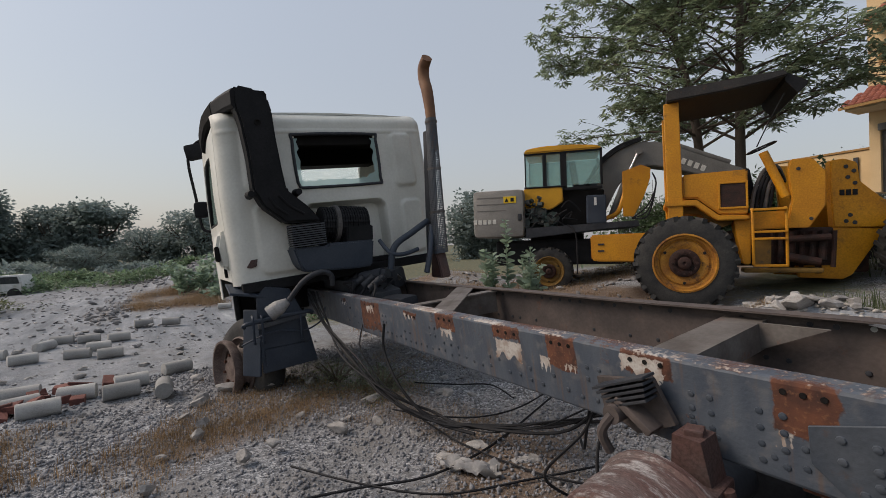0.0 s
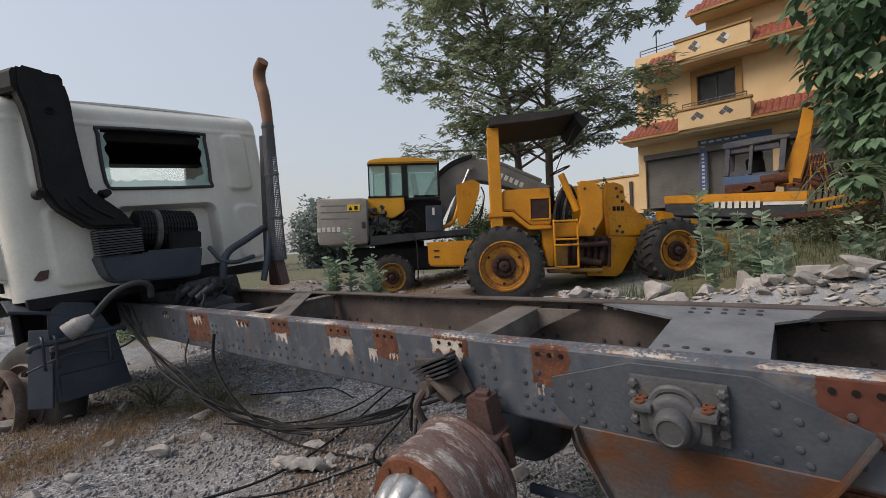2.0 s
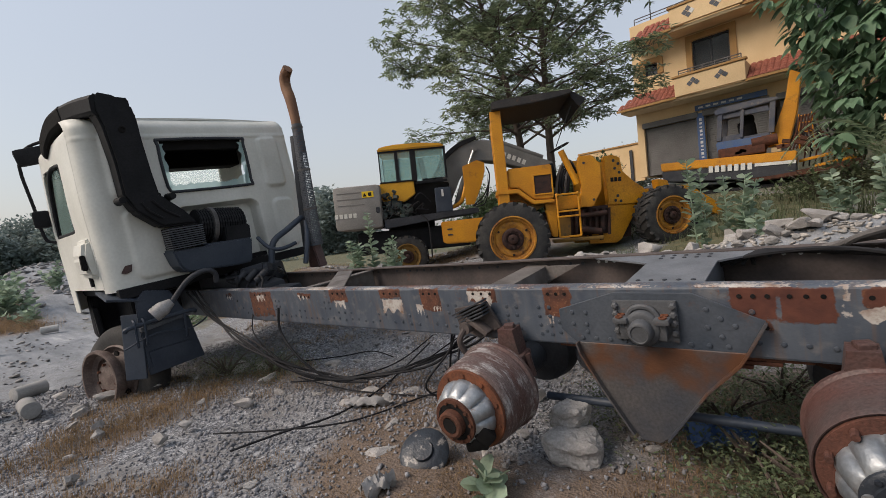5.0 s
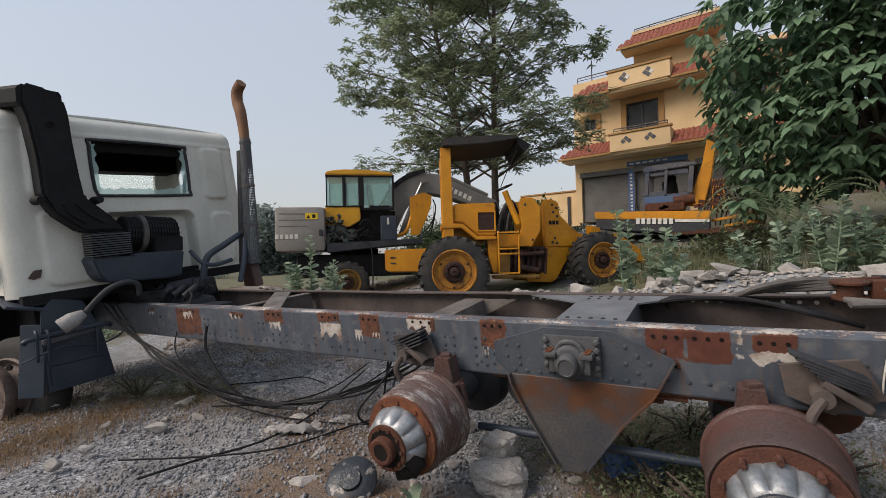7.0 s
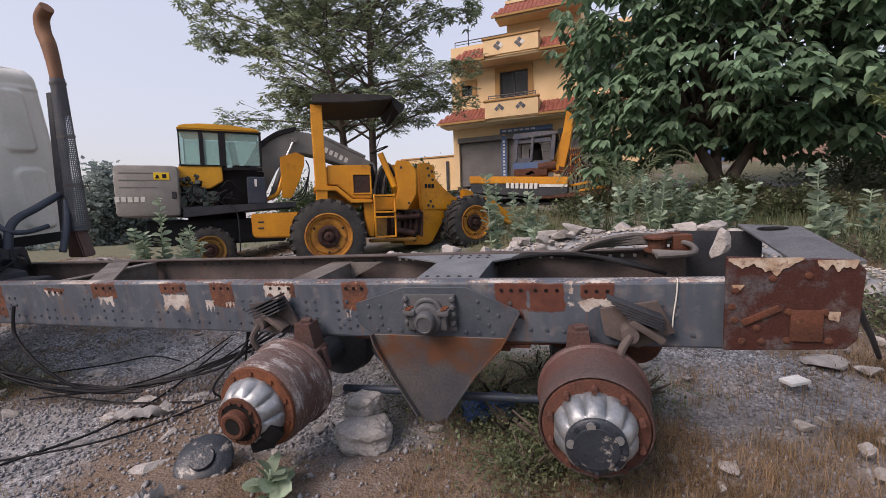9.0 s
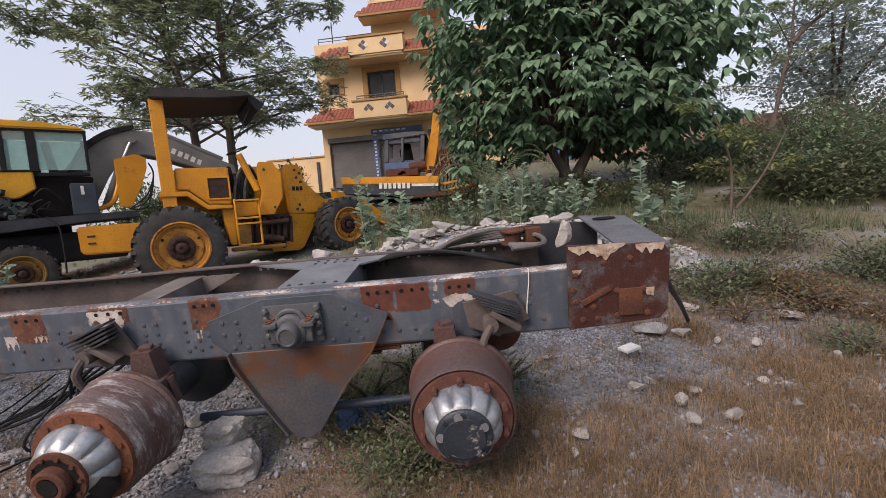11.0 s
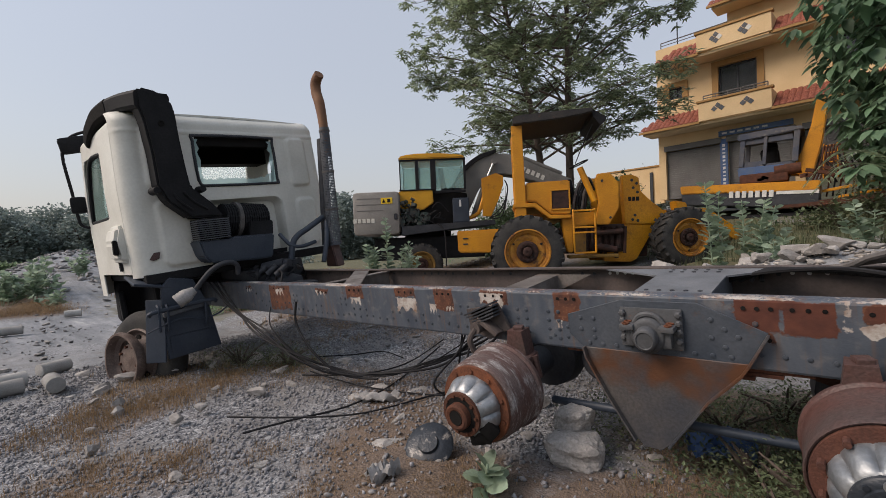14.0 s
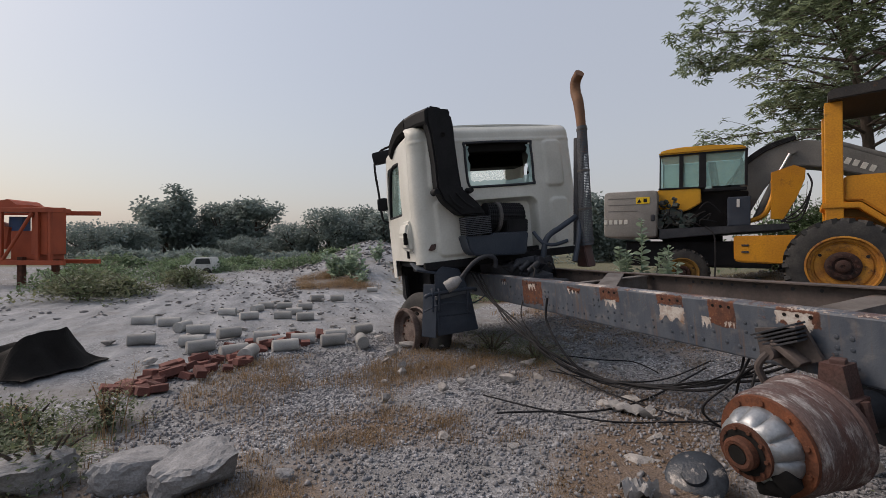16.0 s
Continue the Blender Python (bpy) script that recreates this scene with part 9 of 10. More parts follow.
# grass: blades as one joined spread each
def blades(name, label, spots, material, h, w, seed, per=1, bend=(0.1, 0.9)):
    rng = random.Random(seed)
    vs, fs = [], []
    roots = [(x + rng.gauss(0, 0.03), y + rng.gauss(0, 0.03)) for x, y in spots for k in range(per)]
    heights = gz([p[0] for p in roots], [p[1] for p in roots]) + 0.02
    for (bx, by), z in zip(roots, heights.tolist()):
        a, hh = rng.uniform(0, 6.28), rng.uniform(*h)
        lean = rng.uniform(*bend) * hh
        dx, dy = math.cos(a), math.sin(a)
        i = len(vs)
        vs += [(bx - dy * w, by + dx * w, z - 0.04), (bx + dy * w, by - dx * w, z - 0.04), (bx + dx * lean * 0.4 + dy * w * 0.6, by + dy * lean * 0.4 - dx * w * 0.6, z + hh * 0.6), (bx + dx * lean * 0.4 - dy * w * 0.6, by + dy * lean * 0.4 + dx * w * 0.6, z + hh * 0.6), (bx + dx * lean, by + dy * lean, z + hh * rng.uniform(0.7, 1.0))]
        fs += [(i, i + 1, i + 2, i + 3), (i + 3, i + 2, i + 4)]
    ob = raw(name, vs, fs, material)
    return tagged(ob, label, "grass", kind="stuff")


rng = random.Random(9)
spots = []
while len(spots) < 8000:
    x, y = rng.uniform(-5.5, 3.6), rng.uniform(-3.2, 1.2)
    d = 0.55 + 1.6 * noise.noise((x * 0.9 + 3, y * 0.9 - 3, 5.1)) - 0.10 * abs(y + 0.6)
    if x > 1.4:
        d = 0.6 + 0.9 * noise.noise((x * 0.9 + 3, y * 0.9 - 3, 5.1))
    if d > rng.uniform(0.28, 1.05) and not (x < -4.6 and y < -1.2):
        spots.append((x, y))
blades("dry_grass", "low dry brown grass and litter on the gravel", spots, "drygrass", (0.006, 0.030), 0.0018, 1, per=6, bend=(0.8, 3.2))
spots = [(rng.uniform(1.5, 9.5), rng.uniform(-1.0, 7.0)) for _ in range(5200)]
spots = [(x, y) for x, y in spots if noise.noise((x * 0.7, y * 0.7, 2.0)) > -0.12 and (x > 2.6 + 0.6 * noise.noise((y, 0, 0)) and not (x < 3.6 and 2.2 < y < 3.8))]
blades("weed_grass", "low dry and green weeds behind the truck", spots, "greengrass", (0.015, 0.055), 0.0025, 2, per=5, bend=(0.8, 2.6))
spots = [(rng.uniform(-2.0, 8.0), rng.uniform(3.9, 9.0)) for _ in range(4200)]
blades("weed_grass", "green weeds between the machines", [p for p in spots if noise.noise((p[0] * 0.6, p[1] * 0.6, 6.0)) > -0.05], "leaf_d", (0.08, 0.30), 0.005, 3, per=4)
spots = [(rng.uniform(-16, -6.0), rng.uniform(-1.0, 5.5)) for _ in range(2200)]
blades("weed_grass", "patchy yellow weeds beside the track", [p for p in spots if noise.noise((p[0] * 0.5, p[1] * 0.5, 9.0)) > 0.02 and p[1] > 1.0], "drygrass", (0.03, 0.12), 0.005, 4, per=5)
spots = [(rng.uniform(-3.1, -0.5), rng.uniform(-5.0, -3.25)) for _ in range(500)]
blades("weed_grass", "dark green verge weeds with dry seed heads", spots, "greengrass", (0.03, 0.12), 0.002, 5, per=5)
for k in range(13):
    x, y = rng.uniform(-3.1, -2.0), rng.uniform(-4.7, -3.5)
    shrub((x, y, gzf(x, y)), rng.uniform(0.3, 0.55), rng.uniform(0.12, 0.32), 620 + k, n=130, size=(0.02, 0.045), label="dark green verge weed with dry stalks", group="verge weeds")


for k in range(7):
    x, y = rng.uniform(-2.9, -2.1), rng.uniform(-4.3, -3.3)
    st = thing("dry_stalk", "tall dry brown weed stalk with seed heads", "weed", pose(x, y, gzf(x, y)), group="dry stalks")
    bm = B()
    hs = rng.uniform(0.28, 0.46)
    lean = Vector((rng.uniform(-0.08, 0.08), rng.uniform(-0.08, 0.08), hs))
    tube(bm, [(0, 0, -0.03), lean * 0.5, lean], [0.004, 0.003, 0.0015], seg=5, n=3)
    for i in range(5):
        q = lean * rng.uniform(0.35, 0.9)
        tube(bm, [q, q + Vector((rng.uniform(-0.07, 0.07), rng.uniform(-0.07, 0.07), rng.uniform(0.04, 0.12)))], [0.002, 0.001], seg=4, n=2)
    part("stem", bm, "drygrass", st)
    items = []
    for i in range(60):
        q = lean * rng.uniform(0.4, 1.0) + Vector((rng.gauss(0, 0.025), rng.gauss(0, 0.025), rng.uniform(0, 0.05)))
        items.append((q, Vector((rng.gauss(0, 1), rng.gauss(0, 1), 0.8)), Vector((0, 0, 1)), rng.uniform(0.010, 0.022)))
    leaf_mesh("seed_heads", items, "drygrass", st, droop=0.1, aspect=0.5)
for k in range(34):
    x, y = rng.uniform(2.35, 5.0), rng.uniform(-1.0, 2.6)
    if x < 3.2 and y < 1.4:
        continue
    shrub((x, y, gzf(x, y) + 0.02), rng.uniform(0.4, 0.9), rng.uniform(0.10, 0.24), 650 + k, "leaf_d" if k % 2 else "greengrass", n=110, size=(0.02, 0.045), label="low olive weed on the gravel", group="low weeds")


def tufts(label, count, xr, yr, h, seed, per=46, r=0.09, bend=(0.5, 2.4), even=False):
    rng = random.Random(seed)
    spots = []
    while len(spots) < count * per:
        cx, cy = rng.uniform(*xr), rng.uniform(*yr)
        if not even and noise.noise((cx * 0.9 + 3, cy * 0.9 - 3, 5.1)) < rng.uniform(-0.35, 0.15) or ((cx - 1.75) / 0.75) ** 2 + ((cy - 0.95) / 0.5) ** 2 < 1:
            continue
        spots += [(cx + rng.gauss(0, r), cy + rng.gauss(0, r)) for _ in range(per)]
    blades("dry_grass", label, spots, "drygrass", h, 0.0015, seed, per=3, bend=bend)


tufts("orange-brown dry grass tufts behind the truck", 110, (1.3, 4.8), (-1.2, 2.4), (0.012, 0.05), 71, bend=(0.9, 3.2))
tufts("wispy tan grass beside the rear drum", 55, (0.7, 4.2), (-1.3, 0.9), (0.02, 0.08), 75, per=30, r=0.07, bend=(0.6, 2.6))
tufts("yellow dry grass on the field", 130, (-17.0, -12.4), (-2.2, -0.2), (0.10, 0.28), 76, per=24, r=0.16)
tufts("dry litter and weeds between the chassis and the machines", 90, (-6.5, -1.5), (1.2, 4.6), (0.02, 0.09), 73)
tufts("dry brown weeds round the machines", 150, (-12.0, -5.0), (2.0, 8.0), (0.03, 0.10), 74, r=0.22)
tufts("orange-brown dry litter tufts on the gravel", 130, (-4.4, 1.4), (-1.7, 0.9), (0.008, 0.028), 72, bend=(1.2, 4.0))
tufts("fuzzy brown dry grass beside the rear drum", 80, (0.9, 3.0), (-1.1, 0.4), (0.012, 0.045), 77, per=60, r=0.08, bend=(0.9, 3.2), even=True)
tufts("brown dry litter at the verge", 90, (-2.2, 0.2), (-3.0, -1.7), (0.008, 0.03), 78, per=60, r=0.08, bend=(1.2, 4.0))

# ---- loose things on the ground ----
CYLS = [(-5.13, -1.86, 0), (-4.97, -1.51, 80), (-5.52, -1.80, 15), (-5.92, -1.38, 20), (-4.93, -2.43, 5), (-4.67, -2.81, 70), (-5.68, -2.70, 5), (-5.20, -2.62, 25), (-4.84, -2.98, 15), (-5.63, -3.56, 0),
        (-5.25, -3.40, 20), (-5.33, -2.22, -10), (-6.10, -3.20, 30), (-7.63, -2.16, 10), (-7.79, -2.54, 0), (-8.25, -2.35, 5), (-7.73, -3.10, 10), (-8.17, -3.50, 0), (-8.66, -3.04, 60), (-9.05, -2.90, 5),
        (-8.98, -2.55, 5), (-8.90, -2.15, 10), (-10.09, -1.85, 0), (-10.03, -1.40, 0), (-12.0, -0.25, 0), (-5.83, -4.18, 20), (-7.04, -4.15, 10), (-6.43, -3.65, 20), (-6.70, -3.90, 70), (-7.21, -4.55, 0)]
first = None
rng = random.Random(14)
for x, y, a in CYLS:
    m = pose(x, y, gzf(x, y) + 0.068, rng.uniform(-3, 3), 90, 90 + a + rng.uniform(-12, 12))
    if first is None:
        bm = B()
        lathe(bm, [(0.068, -0.15), (0.075, -0.145), (0.075, 0.145), (0.068, 0.15)], seg=22)
        first = tagged(link("concrete_cylinder", bm, "concrete", smooth=True, at=m), "grey concrete test cylinder lying on the ground", "concrete cylinder", "concrete test cylinders")
    else:
        copy_thing(first, m)
first = None
for k in range(86):
    t = rng.random()
    x, y = (-3.8 - 1.9 * t + rng.gauss(0, 0.16), -3.75 + 1.55 * t + rng.gauss(0, 0.15))
    m = pose(x, y, gzf(x, y) + 0.035 + rng.choice((0, 0, 0.05)), rng.uniform(-18, 18), rng.uniform(-18, 18), rng.uniform(0, 180))
    if first is None:
        bm = B()
        box(bm, (0, 0, 0), (0.22, 0.105, 0.07), bevel=0.008)
        first = tagged(link("brick", bm, "brick", at=m), "broken red clay brick in the heap", "brick", "brick heap")
    else:
        ob = copy_thing(first, m)
        ob.scale = (rng.uniform(0.4, 0.95), rng.uniform(0.8, 1.0), rng.uniform(0.8, 1.05))

# boulders, blocks and stones
M["bouldergrey"] = mat("grey_boulder", (0.27, 0.27, 0.275), (0.19, 0.19, 0.195), rough=0.95, scale=4, fine=34, bump=0.5, spread=0.2, dist=0.01, c3=(0.14, 0.125, 0.11), c3_amount=0.3)
M["bankmix"] = mat("bank_stone", (0.40, 0.375, 0.345), (0.29, 0.265, 0.24), rough=0.95, scale=4, fine=60, bump=0.35, island=0.3, spread=0.2)
M["stonemix"] = mat("mixed_stone", (0.25, 0.242, 0.242), (0.17, 0.166, 0.168), rough=0.95, scale=4, fine=60, bump=0.35, island=0.32, spread=0.2)
protos = []
for k in range(12):
    rr_ = random.Random(600 + k)
    bm = rock_mesh(rr_, (1, rr_.uniform(0.6, 1.0), rr_.uniform(0.7, 1.0)), 0.9, 3)
    for v in bm.verts:
        v.co = v.co * 0.5
    me = bpy.data.meshes.new("stone")
    bm.to_mesh(me)
    bm.free()
    me.polygons.foreach_set("use_smooth", [True] * len(me.polygons))
    me.set_sharp_from_angle(angle=radians(9))
    me.materials.append(M["rock"])
    protos.append(me)


chips = []
for k in range(8):
    bm = rock_mesh(random.Random(700 + k), (0.5, 0.42, 0.4), 0.9, 1)
    bm.verts.index_update()
    chips.append(([v.co.copy() for v in bm.verts], [[v.index for v in f.verts] for f in bm.faces]))
    bm.free()


def rough_ground(x, y):
    return gzf(x, y) + 0.035 * noise.noise((x * 0.9 + 3, y * 0.9 - 3, 5.1)) + 0.018 * noise.noise((x * 4 + 9, y * 4 - 9, 15.3)) + 0.05 * noise.noise((x * 0.25 + 21, y * 0.25 - 21, 35.7))


def stone_spread(name, label, places, material):
    """Many small stones, past counting, as one spread of (x, y, size)."""
    vs, fs = [], []
    for x, y, s in places:
        cv, cf = chips[rng.randrange(len(chips))]
        q = Matrix.Translation((x, y, rough_ground(x, y) + 0.12 * s)) @ pose(0, 0, 0, rng.uniform(-25, 25), rng.uniform(-25, 25), rng.uniform(0, 360)) @ Matrix.Diagonal((s, s * rng.uniform(0.55, 0.95), s * rng.uniform(0.3, 0.65), 1))
        k = len(vs)
        vs += [q @ v for v in cv]
        fs += [[i + k for i in f] for f in cf]
    return tagged(raw(name, vs, fs, material, None, True), label, "stones", kind="stuff")


def stone(x, y, size, flat=0.7, name="stone", label="pale grey broken stone on the gravel", group="loose stones", sink=0.25, z=None):
    ob = new(name, protos[rng.randrange(len(protos))])
    s = size
    ob.matrix_basis = Matrix.Translation((x, y, (gzf(x, y) if z is None else z) + s * flat * (0.5 - sink))) @ pose(0, 0, 0, rng.uniform(-12, 12), rng.uniform(-12, 12), rng.uniform(0, 360)) @ Matrix.Diagonal((s, s * rng.uniform(0.75, 1.0), s * flat, 1))
    return tagged(ob, label, "stone", group)


for x, y, s, f in ((-1.49, -0.16, 0.22, 0.6), (-3.4, 0.72, 0.18, 0.7), (-2.18, 0.0, 0.2, 0.6), (-0.9, -0.42, 0.2, 0.5), (-1.85, 0.38, 0.2, 0.6), (-1.28, -0.47, 0.28, 0.45), (-4.5, -1.2, 0.24, 0.7), (-3.62, -1.3, 0.2, 0.7),
                   (-3.1, -0.38, 0.2, 0.7), (-2.2, 0.25, 0.22, 0.6), (-3.3, 0.74, 0.22, 0.7), (-4.0, 0.3, 0.3, 0.6), (-3.6, 0.1, 0.25, 0.6), (-4.3, 0.15, 0.26, 0.7), (3.6, 1.5, 0.24, 0.45), (4.2, 1.6, 0.26, 0.45)):
    stone(x, y, s * 0.8, f, sink=0.3)
bm = rock_mesh(random.Random(733), (1, 0.85, 0.8), 0.9, 4)
for v in bm.verts:
    v.co = v.co * 0.5 * (1 + 0.05 * noise.noise(v.co * 9) + 0.03 * noise.noise(v.co * 24))
verge_mesh = bpy.data.meshes.new("boulder")
bm.to_mesh(verge_mesh)
bm.free()
verge_mesh.materials.append(M["bouldergrey"])
for x, y, s in ((-1.92, -3.06, 0.36), (-1.76, -2.76, 0.40), (-2.0, -3.6, 0.38), (-1.75, -2.35, 0.10)):
    ob = stone(x, y, s, 0.95, "boulder", "rough grey boulder at the verge", "verge boulders", 0.22)
    ob.data = verge_mesh
for x, y, s, f in ((0.22, 3.45, 0.4, 1.0), (1.35, 3.2, 0.30, 0.7), (-0.02, 5.0, 0.55, 1.1), (2.4, 3.2, 0.28, 0.7), (-0.5, 2.9, 0.28, 0.6), (0.7, 2.95, 0.28, 0.6), (1.9, 3.0, 0.28, 0.65), (5.2, 4.4, 0.4, 0.5)):
    stone(x, y, s, f, "boulder", "pale broken rock on the rubble bank", "bank rocks", 0.2)
for k in range(210):
    x, y = rng.uniform(-3.6, 3.4), rng.gauss(2.85, 0.33)
    stone(x, y, rng.uniform(0.06, 0.16) * (2.0 if rng.random() < 0.18 else 1), rng.uniform(0.5, 0.9), "rubble_stone", "pale rubble stone on the bank", "bank rubble", 0.15)
for k in range(70):
    x, y = rng.uniform(-4.2, 3.8), rng.uniform(-1.6, 1.9)
    stone(x, y, rng.uniform(0.05, 0.11), rng.uniform(0.6, 1.0), sink=0.15)
stone_spread("small_stones", "small pale and grey stones strewn over the gravel", [(rng.uniform(-5.0, 4.2), rng.uniform(-2.4, 2.0), rng.uniform(0.02, 0.055)) for k in range(1300)], "stonemix")
stone_spread("bank_chips", "broken pale rubble along the bank", [(rng.uniform(-2.8, 3.6), rng.gauss(2.8, 0.36), rng.uniform(0.03, 0.09)) for k in range(2600)], "bankmix")
stone_spread("yard_chips", "broken stones between the chassis and the machines", [(rng.uniform(-6.5, -1.2), rng.uniform(1.0, 4.6), rng.uniform(0.03, 0.12)) for k in range(420)] + [(rng.uniform(-13, -5), rng.uniform(2.5, 8.5), rng.uniform(0.05, 0.22)) for k in range(420)], "stonemix")
stone_spread("track_chips", "small grey stones strewn over the track", [(rng.uniform(-11, -4.6), rng.uniform(-4.6, 0.4), rng.uniform(0.02, 0.07)) for k in range(500)], "stonemix")
for k in range(60):
    x, y = rng.uniform(-14, -4.6), rng.uniform(-5.0, 0.6)
    stone(x, y, rng.uniform(0.05, 0.18), rng.uniform(0.4, 0.7), label="grey stone on the track", group="track stones", sink=0.2)
for k in range(26):
    x, y = -4.9 + rng.gauss(0, 0.5), -1.1 + rng.gauss(0, 0.5)
    stone(x, y, rng.uniform(0.05, 0.16), rng.uniform(0.4, 0.7), sink=0.2)
# rough rocks that carry the axle
for x, y, z, size, seed in ((-0.29, 0.03, 0.025, (0.27, 0.22, 0.16), 741), (-0.34, 0.12, 0.150, (0.18, 0.16, 0.15), 742)):
    bm = B()
    bmesh.ops.create_icosphere(bm, subdivisions=4, radius=0.5)
    o = Vector((seed * 0.37, seed * 0.11, 0))
    for v in bm.verts:
        c = v.co * 2
        c = c / (abs(c.x) ** 5 + abs(c.y) ** 5 + abs(c.z) ** 5) ** 0.2 * 0.5
        k = 1 + 0.22 * noise.noise(c * 1.7 + o) + 0.16 * noise.noise(c * 4.0 + o) + 0.07 * noise.noise(c * 11.0 + o)
        v.co = Vector((c.x * size[0] * k + 0.03 * c.z, c.y * size[1] * k, c.z * size[2] * k - 0.04 * c.x * (1 if seed % 2 else -1)))
    tagged(link("support_rock", bm, "rock", at=pose(x, y, z, 4, -4 if seed % 2 else 6, 12 if seed % 2 else -9)), "rough pale concrete lump wedged under the axle", "rock", "support rocks")
for x, y, sz, f in ((1.93, 0.46, 0.11, 0.8), (2.03, 0.52, 0.09, 0.7), (1.41, -0.13, 0.10, 0.9), (1.48, 0.05, 0.14, 0.5), (3.2, 2.2, 0.22, 0.8), (2.9, 1.7, 0.2, 0.7), (2.40, 1.32, 0.30, 0.35), (2.60, 1.24, 0.2, 0.5), (2.08, 0.25, 0.13, 0.7), (2.2, 0.35, 0.10, 0.7), (2.03, 0.03, 0.12, 0.6), (2.12, 0.58, 0.08, 0.6), (1.27, 0.10, 0.08, 0.6), (1.03, 1.1, 0.2, 0.6), (1.25, 1.25, 0.18, 0.6)):
    stone(x, y, 0.78 * sz, f, "stone", "whitish broken stone among dry grass", "rear stones", 0.25)
stone_spread("ridge_rubble", "grey broken rubble on the ridge in the field", [(-22 + rng.gauss(0, 3.6), 1.4 + rng.gauss(0, 2.0), rng.uniform(0.08, 0.34)) for k in range(700)] + [(-13.2 + rng.gauss(0, 1.6), -2.6 + rng.gauss(0, 0.25), rng.uniform(0.06, 0.28)) for k in range(90)], "stonemix")
stone_spread("field_stones", "grey stones strewn over the field", [(rng.uniform(-24, -8), rng.uniform(-8, -0.5), rng.uniform(0.03, 0.14)) for k in range(900)], "stonemix")
bm = rock_mesh(random.Random(751), (0.048, 0.042, 0.075), 1.0, 3)
for v in bm.verts:
    v.co = TRUCK @ (Vector((1.54, 0.42, 0.062)) + v.co)
tagged(link("rock_lump", bm, "rock"), "pale rock lump standing on the chassis end", "rock")
# gravel chips: one spread
vs, fs = [], []
shape = [(1, 0, 0), (0, 1, 0), (-1, 0, 0), (0, -1, 0), (0, 0, 1), (0, 0, -1)]
faces = [(0, 1, 4), (1, 2, 4), (2, 3, 4), (3, 0, 4), (1, 0, 5), (2, 1, 5), (3, 2, 5), (0, 3, 5)]
cnt = 0
while cnt < 42000:
    x, y = rng.uniform(-6.0, 3.2), rng.uniform(-3.4, 2.0)
    dn = noise.noise((x * 0.8, y * 0.8, 7.0))
    # chips thinned on brown soil, and under the chassis to darken its shade
    if dn < rng.uniform(-0.6, 0.25) or ((x / 1.0) ** 2 + ((y + 0.45) / 0.5) ** 2 < 1 and rng.random() < 0.75) or (-0.6 < x < 1.3 and 0.15 < y < 1.7 and rng.random() < 0.7):
        continue
    cnt += 1
    s = rng.uniform(0.006, 0.017) * (1.6 if rng.random() < 0.12 else 1)
    q = Euler((rng.uniform(0, 6), rng.uniform(0, 6), rng.uniform(0, 6))).to_matrix()
    z = gzf(x, y) + 0.035 * noise.noise((x * 0.9 + 3, y * 0.9 - 3, 5.1)) + 0.018 * noise.noise((x * 4 + 9, y * 4 - 9, 15.3)) + 0.05 * noise.noise((x * 0.25 + 21, y * 0.25 - 21, 35.7)) + s * 0.3
    k = len(vs)
    c = Vector((x, y, z))
    vs += [c + q @ Vector((a * s * rng.uniform(0.7, 1.3), b * s * rng.uniform(0.6, 1.1), d * s * 0.7)) for a, b, d in shape]
    fs += [(a + k, b + k, d + k) for a, b, d in faces]
tagged(raw("gravel", vs, fs, "stone", None, True), "loose grey crushed-stone chips", "gravel", kind="stuff")


def crumpled(name, at, size, material, label, category, seed, height=0.06):
    bm = B()
    bmesh.ops.create_grid(bm, x_segments=14, y_segments=14, size=0.5)
    for v in bm.verts:
        n = noise.noise(v.co * 4 + Vector((seed, 0, 0)))
        v.co = Vector((v.co.x * size[0] * (1 + 0.25 * noise.noise(v.co * 3 + Vector((0, seed, 0)))), v.co.y * size[1] * (1 + 0.25 * n), height * (0.4 + n + 0.5 * noise.noise(v.co * 9 + Vector((seed, 5, 0))))))
    bmesh.ops.solidify(bm, geom=bm.faces[:], thickness=0.004)
    return tagged(link(name, bm, material, smooth=True, at=at), label, category)


crumpled("plastic_rag", pose(-1.92, 0.02, gzf(-1.92, 0.02) + 0.045, 0, 0, 35), (0.34, 0.13), "dirtywhite", "crumpled pale plastic rag on gravel", "rag", 3)
crumpled("plastic_rag", pose(-0.98, -0.75, gzf(-0.98, -0.75) + 0.045, 0, 0, 80), (0.16, 0.12), "dirtywhite", "crumpled white plastic scrap on gravel", "rag", 8)
crumpled("plastic_sheet", pose(0.35, 0.35, gzf(0.35, 0.35) + 0.08, 0, 0, 20), (0.3, 0.2), "blue", "crumpled blue plastic under the chassis", "plastic", 5, 0.12)
bm = B()
box(bm, (0, 0, 0), (0.13, 0.09, 0.02), bevel=0.003)
tagged(link("paper_packet", bm, "white", at=pose(2.09, 0.97, gzf(2.09, 0.97) + 0.05, 4, -5, 25)), "small flat white packet on the gravel", "packet")
bm = B()
lathe(bm, [(0.135, 0), (0.14, 0.01), (0.13, 0.02), (0.11, 0.022), (0.10, 0.03), (0.06, 0.032), (0.055, 0.05), (0.0001, 0.052)], seg=32)
tagged(link("hub_cover", bm, "capworn", smooth=True, at=pose(-0.96, -0.42, gzf(-0.96, -0.42) + 0.07, 38, 12, 10)), "dirty slate-grey hub cover lying on the gravel", "hub cover")
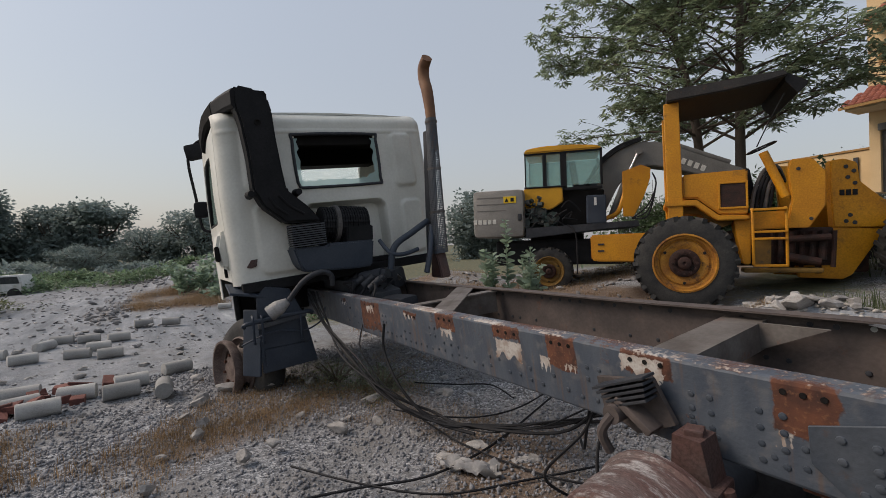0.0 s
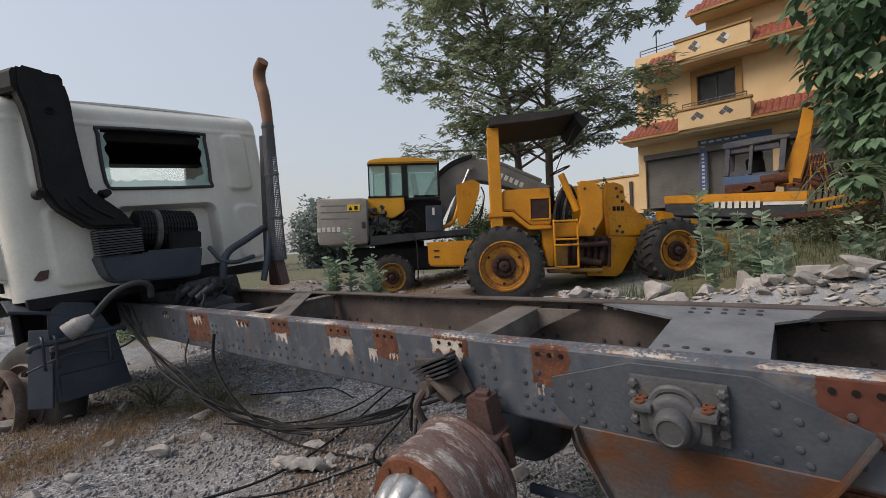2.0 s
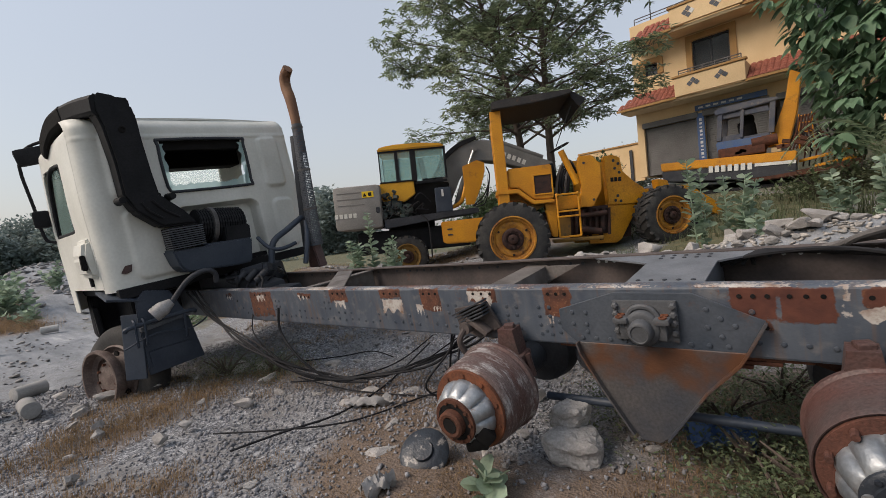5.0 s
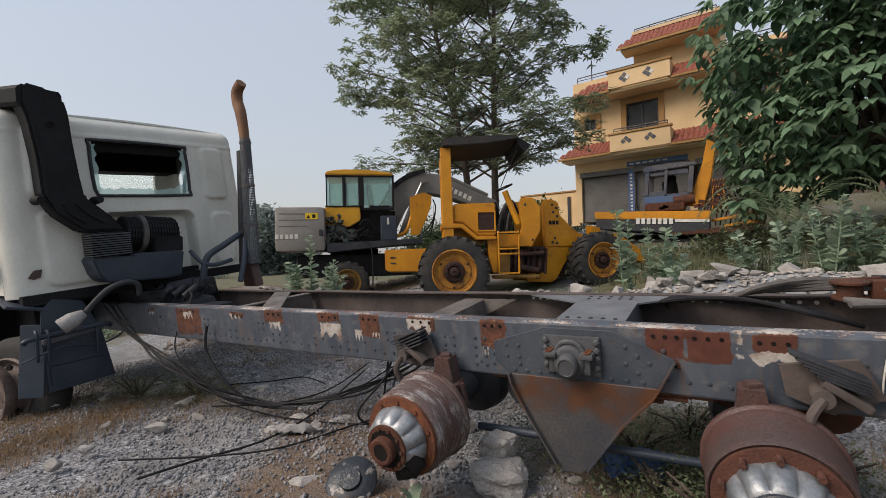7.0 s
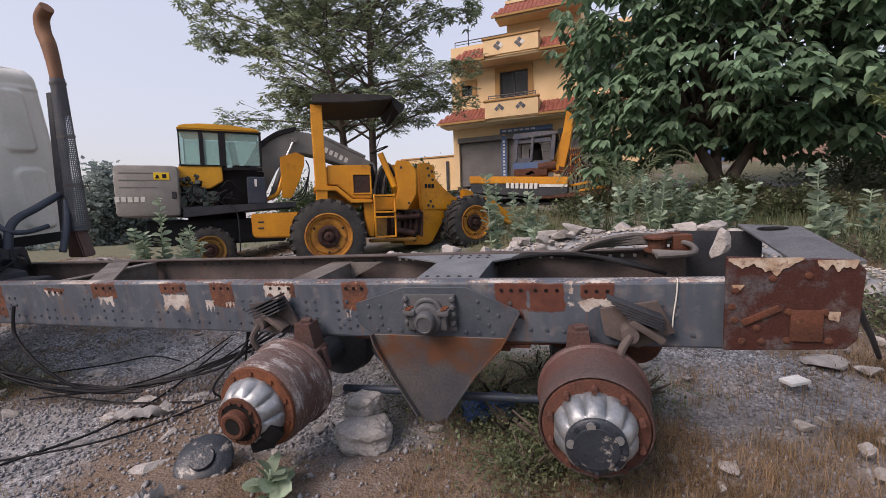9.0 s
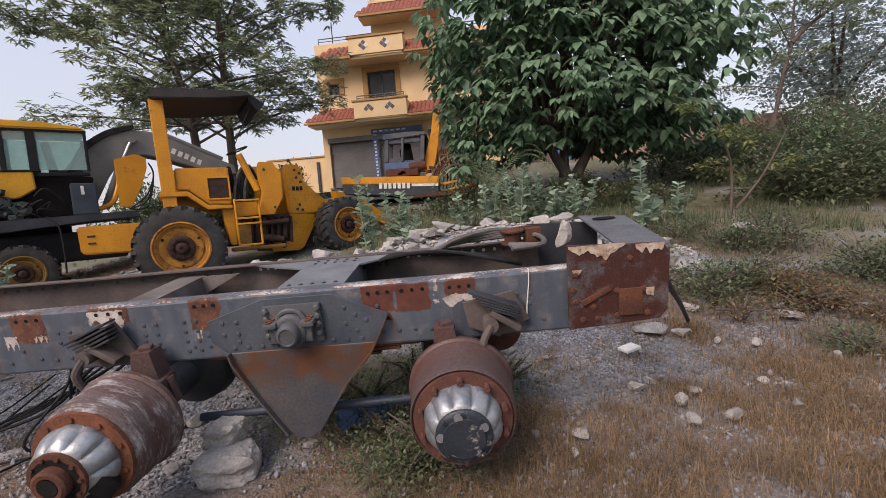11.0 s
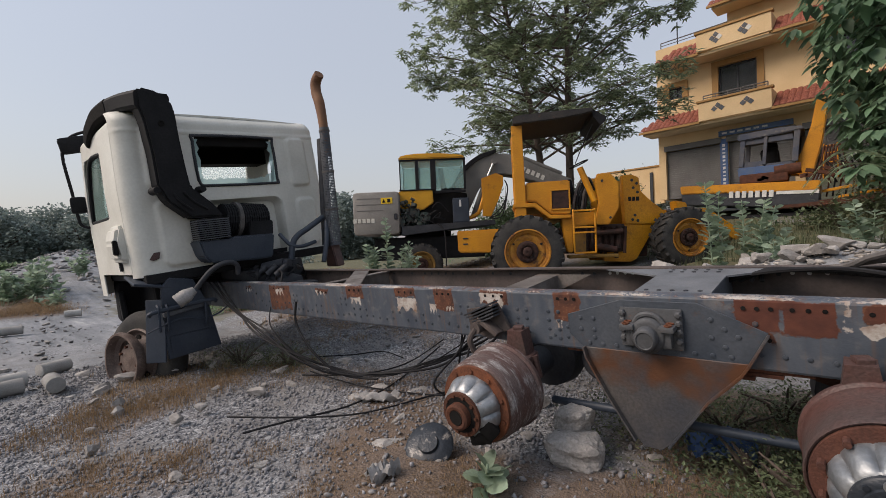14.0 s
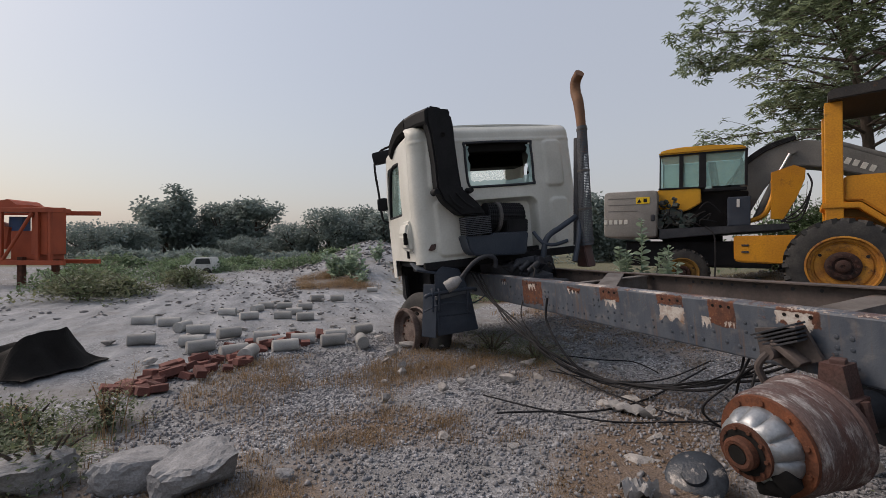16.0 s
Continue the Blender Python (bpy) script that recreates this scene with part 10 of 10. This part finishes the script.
# thin cable on the ground, rod at the rear
for pts, r in (([(-2.63, -0.84, 0), (-2.14, -0.56, 0), (-1.78, -0.26, 0), (-1.62, 0.2, 0), (-1.5, 0.6, 0)], 0.007), ([(-2.2, -0.92, 0), (-2.12, -0.6, 0), (-2.0, -0.25, 0), (-2.05, 0.15, 0), (-2.22, 0.6, 0), (-2.5, 1.4, 0)], 0.008),
               ([(-3.2, 0.22, 0), (-2.63, 0.18, 0), (-2.2, 0.18, 0), (-1.62, 0.29, 0), (-1.25, 0.5, 0)], 0.007), ([(-3.7, 0.6, 0), (-3.4, 0.9, 0), (-3.1, 1.09, 0), (-2.7, 1.02, 0)], 0.007), ([(-3.15, 0.1, 0), (-2.78, 0.32, 0), (-2.55, 0.6, 0), (-2.52, 1.0, 0), (-2.62, 1.6, 0)], 0.007)):
    bm = B()
    tube(bm, [(x, y, gzf(x, y) + 0.05) for x, y, _ in pts], r, seg=6)
    tagged(link("ground_cable", bm, "cable", smooth=True), "thin black cable lying across the gravel", "cable", "ground cables")
bm = B()
tube(bm, [(1.90, 0.04, 0.86), (2.12, 0.40, 0.68), (2.42, 0.90, 0.46), (2.70, 1.36, gzf(2.70, 1.36) + 0.06)], 0.015, seg=8)
tagged(link("steel_rod", bm, "dark", smooth=True), "dark steel rod leaning on the rear end", "rod")
# black tarpaulin heap
bm = B()
bmesh.ops.create_grid(bm, x_segments=40, y_segments=30, size=0.5)
for v in bm.verts:
    x, y = v.co.x, v.co.y
    edge = max(0.0, 1 - (abs(x) * 2) ** 3) * max(0.0, 1 - (abs(y) * 2) ** 3)
    h = 0.42 * max(0, 1 - 3.4 * abs(x - 0.2)) + 0.26 * max(0, 1 - 2.6 * abs(x + 0.22)) + 0.05 * noise.noise((x * 7, y * 7, 1))
    v.co = Vector((x * 1.0 + 0.12 * noise.noise((y * 4, 0, 3)), y * 0.9 + 0.15 * noise.noise((x * 4, 0, 5)), max(0.005, h * edge) - 0.01))
bmesh.ops.solidify(bm, geom=bm.faces[:], thickness=0.006)
tagged(link("tarpaulin", bm, "tarp", smooth=False, at=pose(-5.0, -4.95, gzf(-5.0, -4.95) + 0.03, 0, 0, 62)), "heaped black tarpaulin on the pale track", "tarpaulin")
# mound of spoil against the rim, sunken dirt by the front wheel
stone(-4.75, -0.95, 0.20, 0.6)
stone(-4.55, -0.62, 0.24, 0.6)
# distant low buildings and a pylon on the horizon
for az, d, w, h in ((108.5, 95, 9, 3.5), (106.0, 110, 14, 4.5), (95.7, 70, 3.5, 1.6), (81.5, 90, 5, 4.0)):
    x, y = EYE_X - d * math.sin(radians(az)), EYE_Y + d * math.cos(radians(az))
    fb = thing("far_building", "pale low building on the far edge of the field", "building", pose(x, y, gzf(x, y), 0, 0, az), group="far buildings")
    bm = B()
    box(bm, (0, 0, h / 2), (w, 5, h), bevel=0.05)
    part("wall", bm, "concrete", fb)
    bm = B()
    box(bm, (0, 0, h + 0.1), (w + 0.5, 5.5, 0.2))
    part("roof", bm, "greysteel", fb)
    for k in range(3):
        bm = B()
        box(bm, (-w / 3 + k * w / 3, -2.52, h * 0.55), (w * 0.12, 0.08, h * 0.3))
        part("window", bm, "dark", fb)
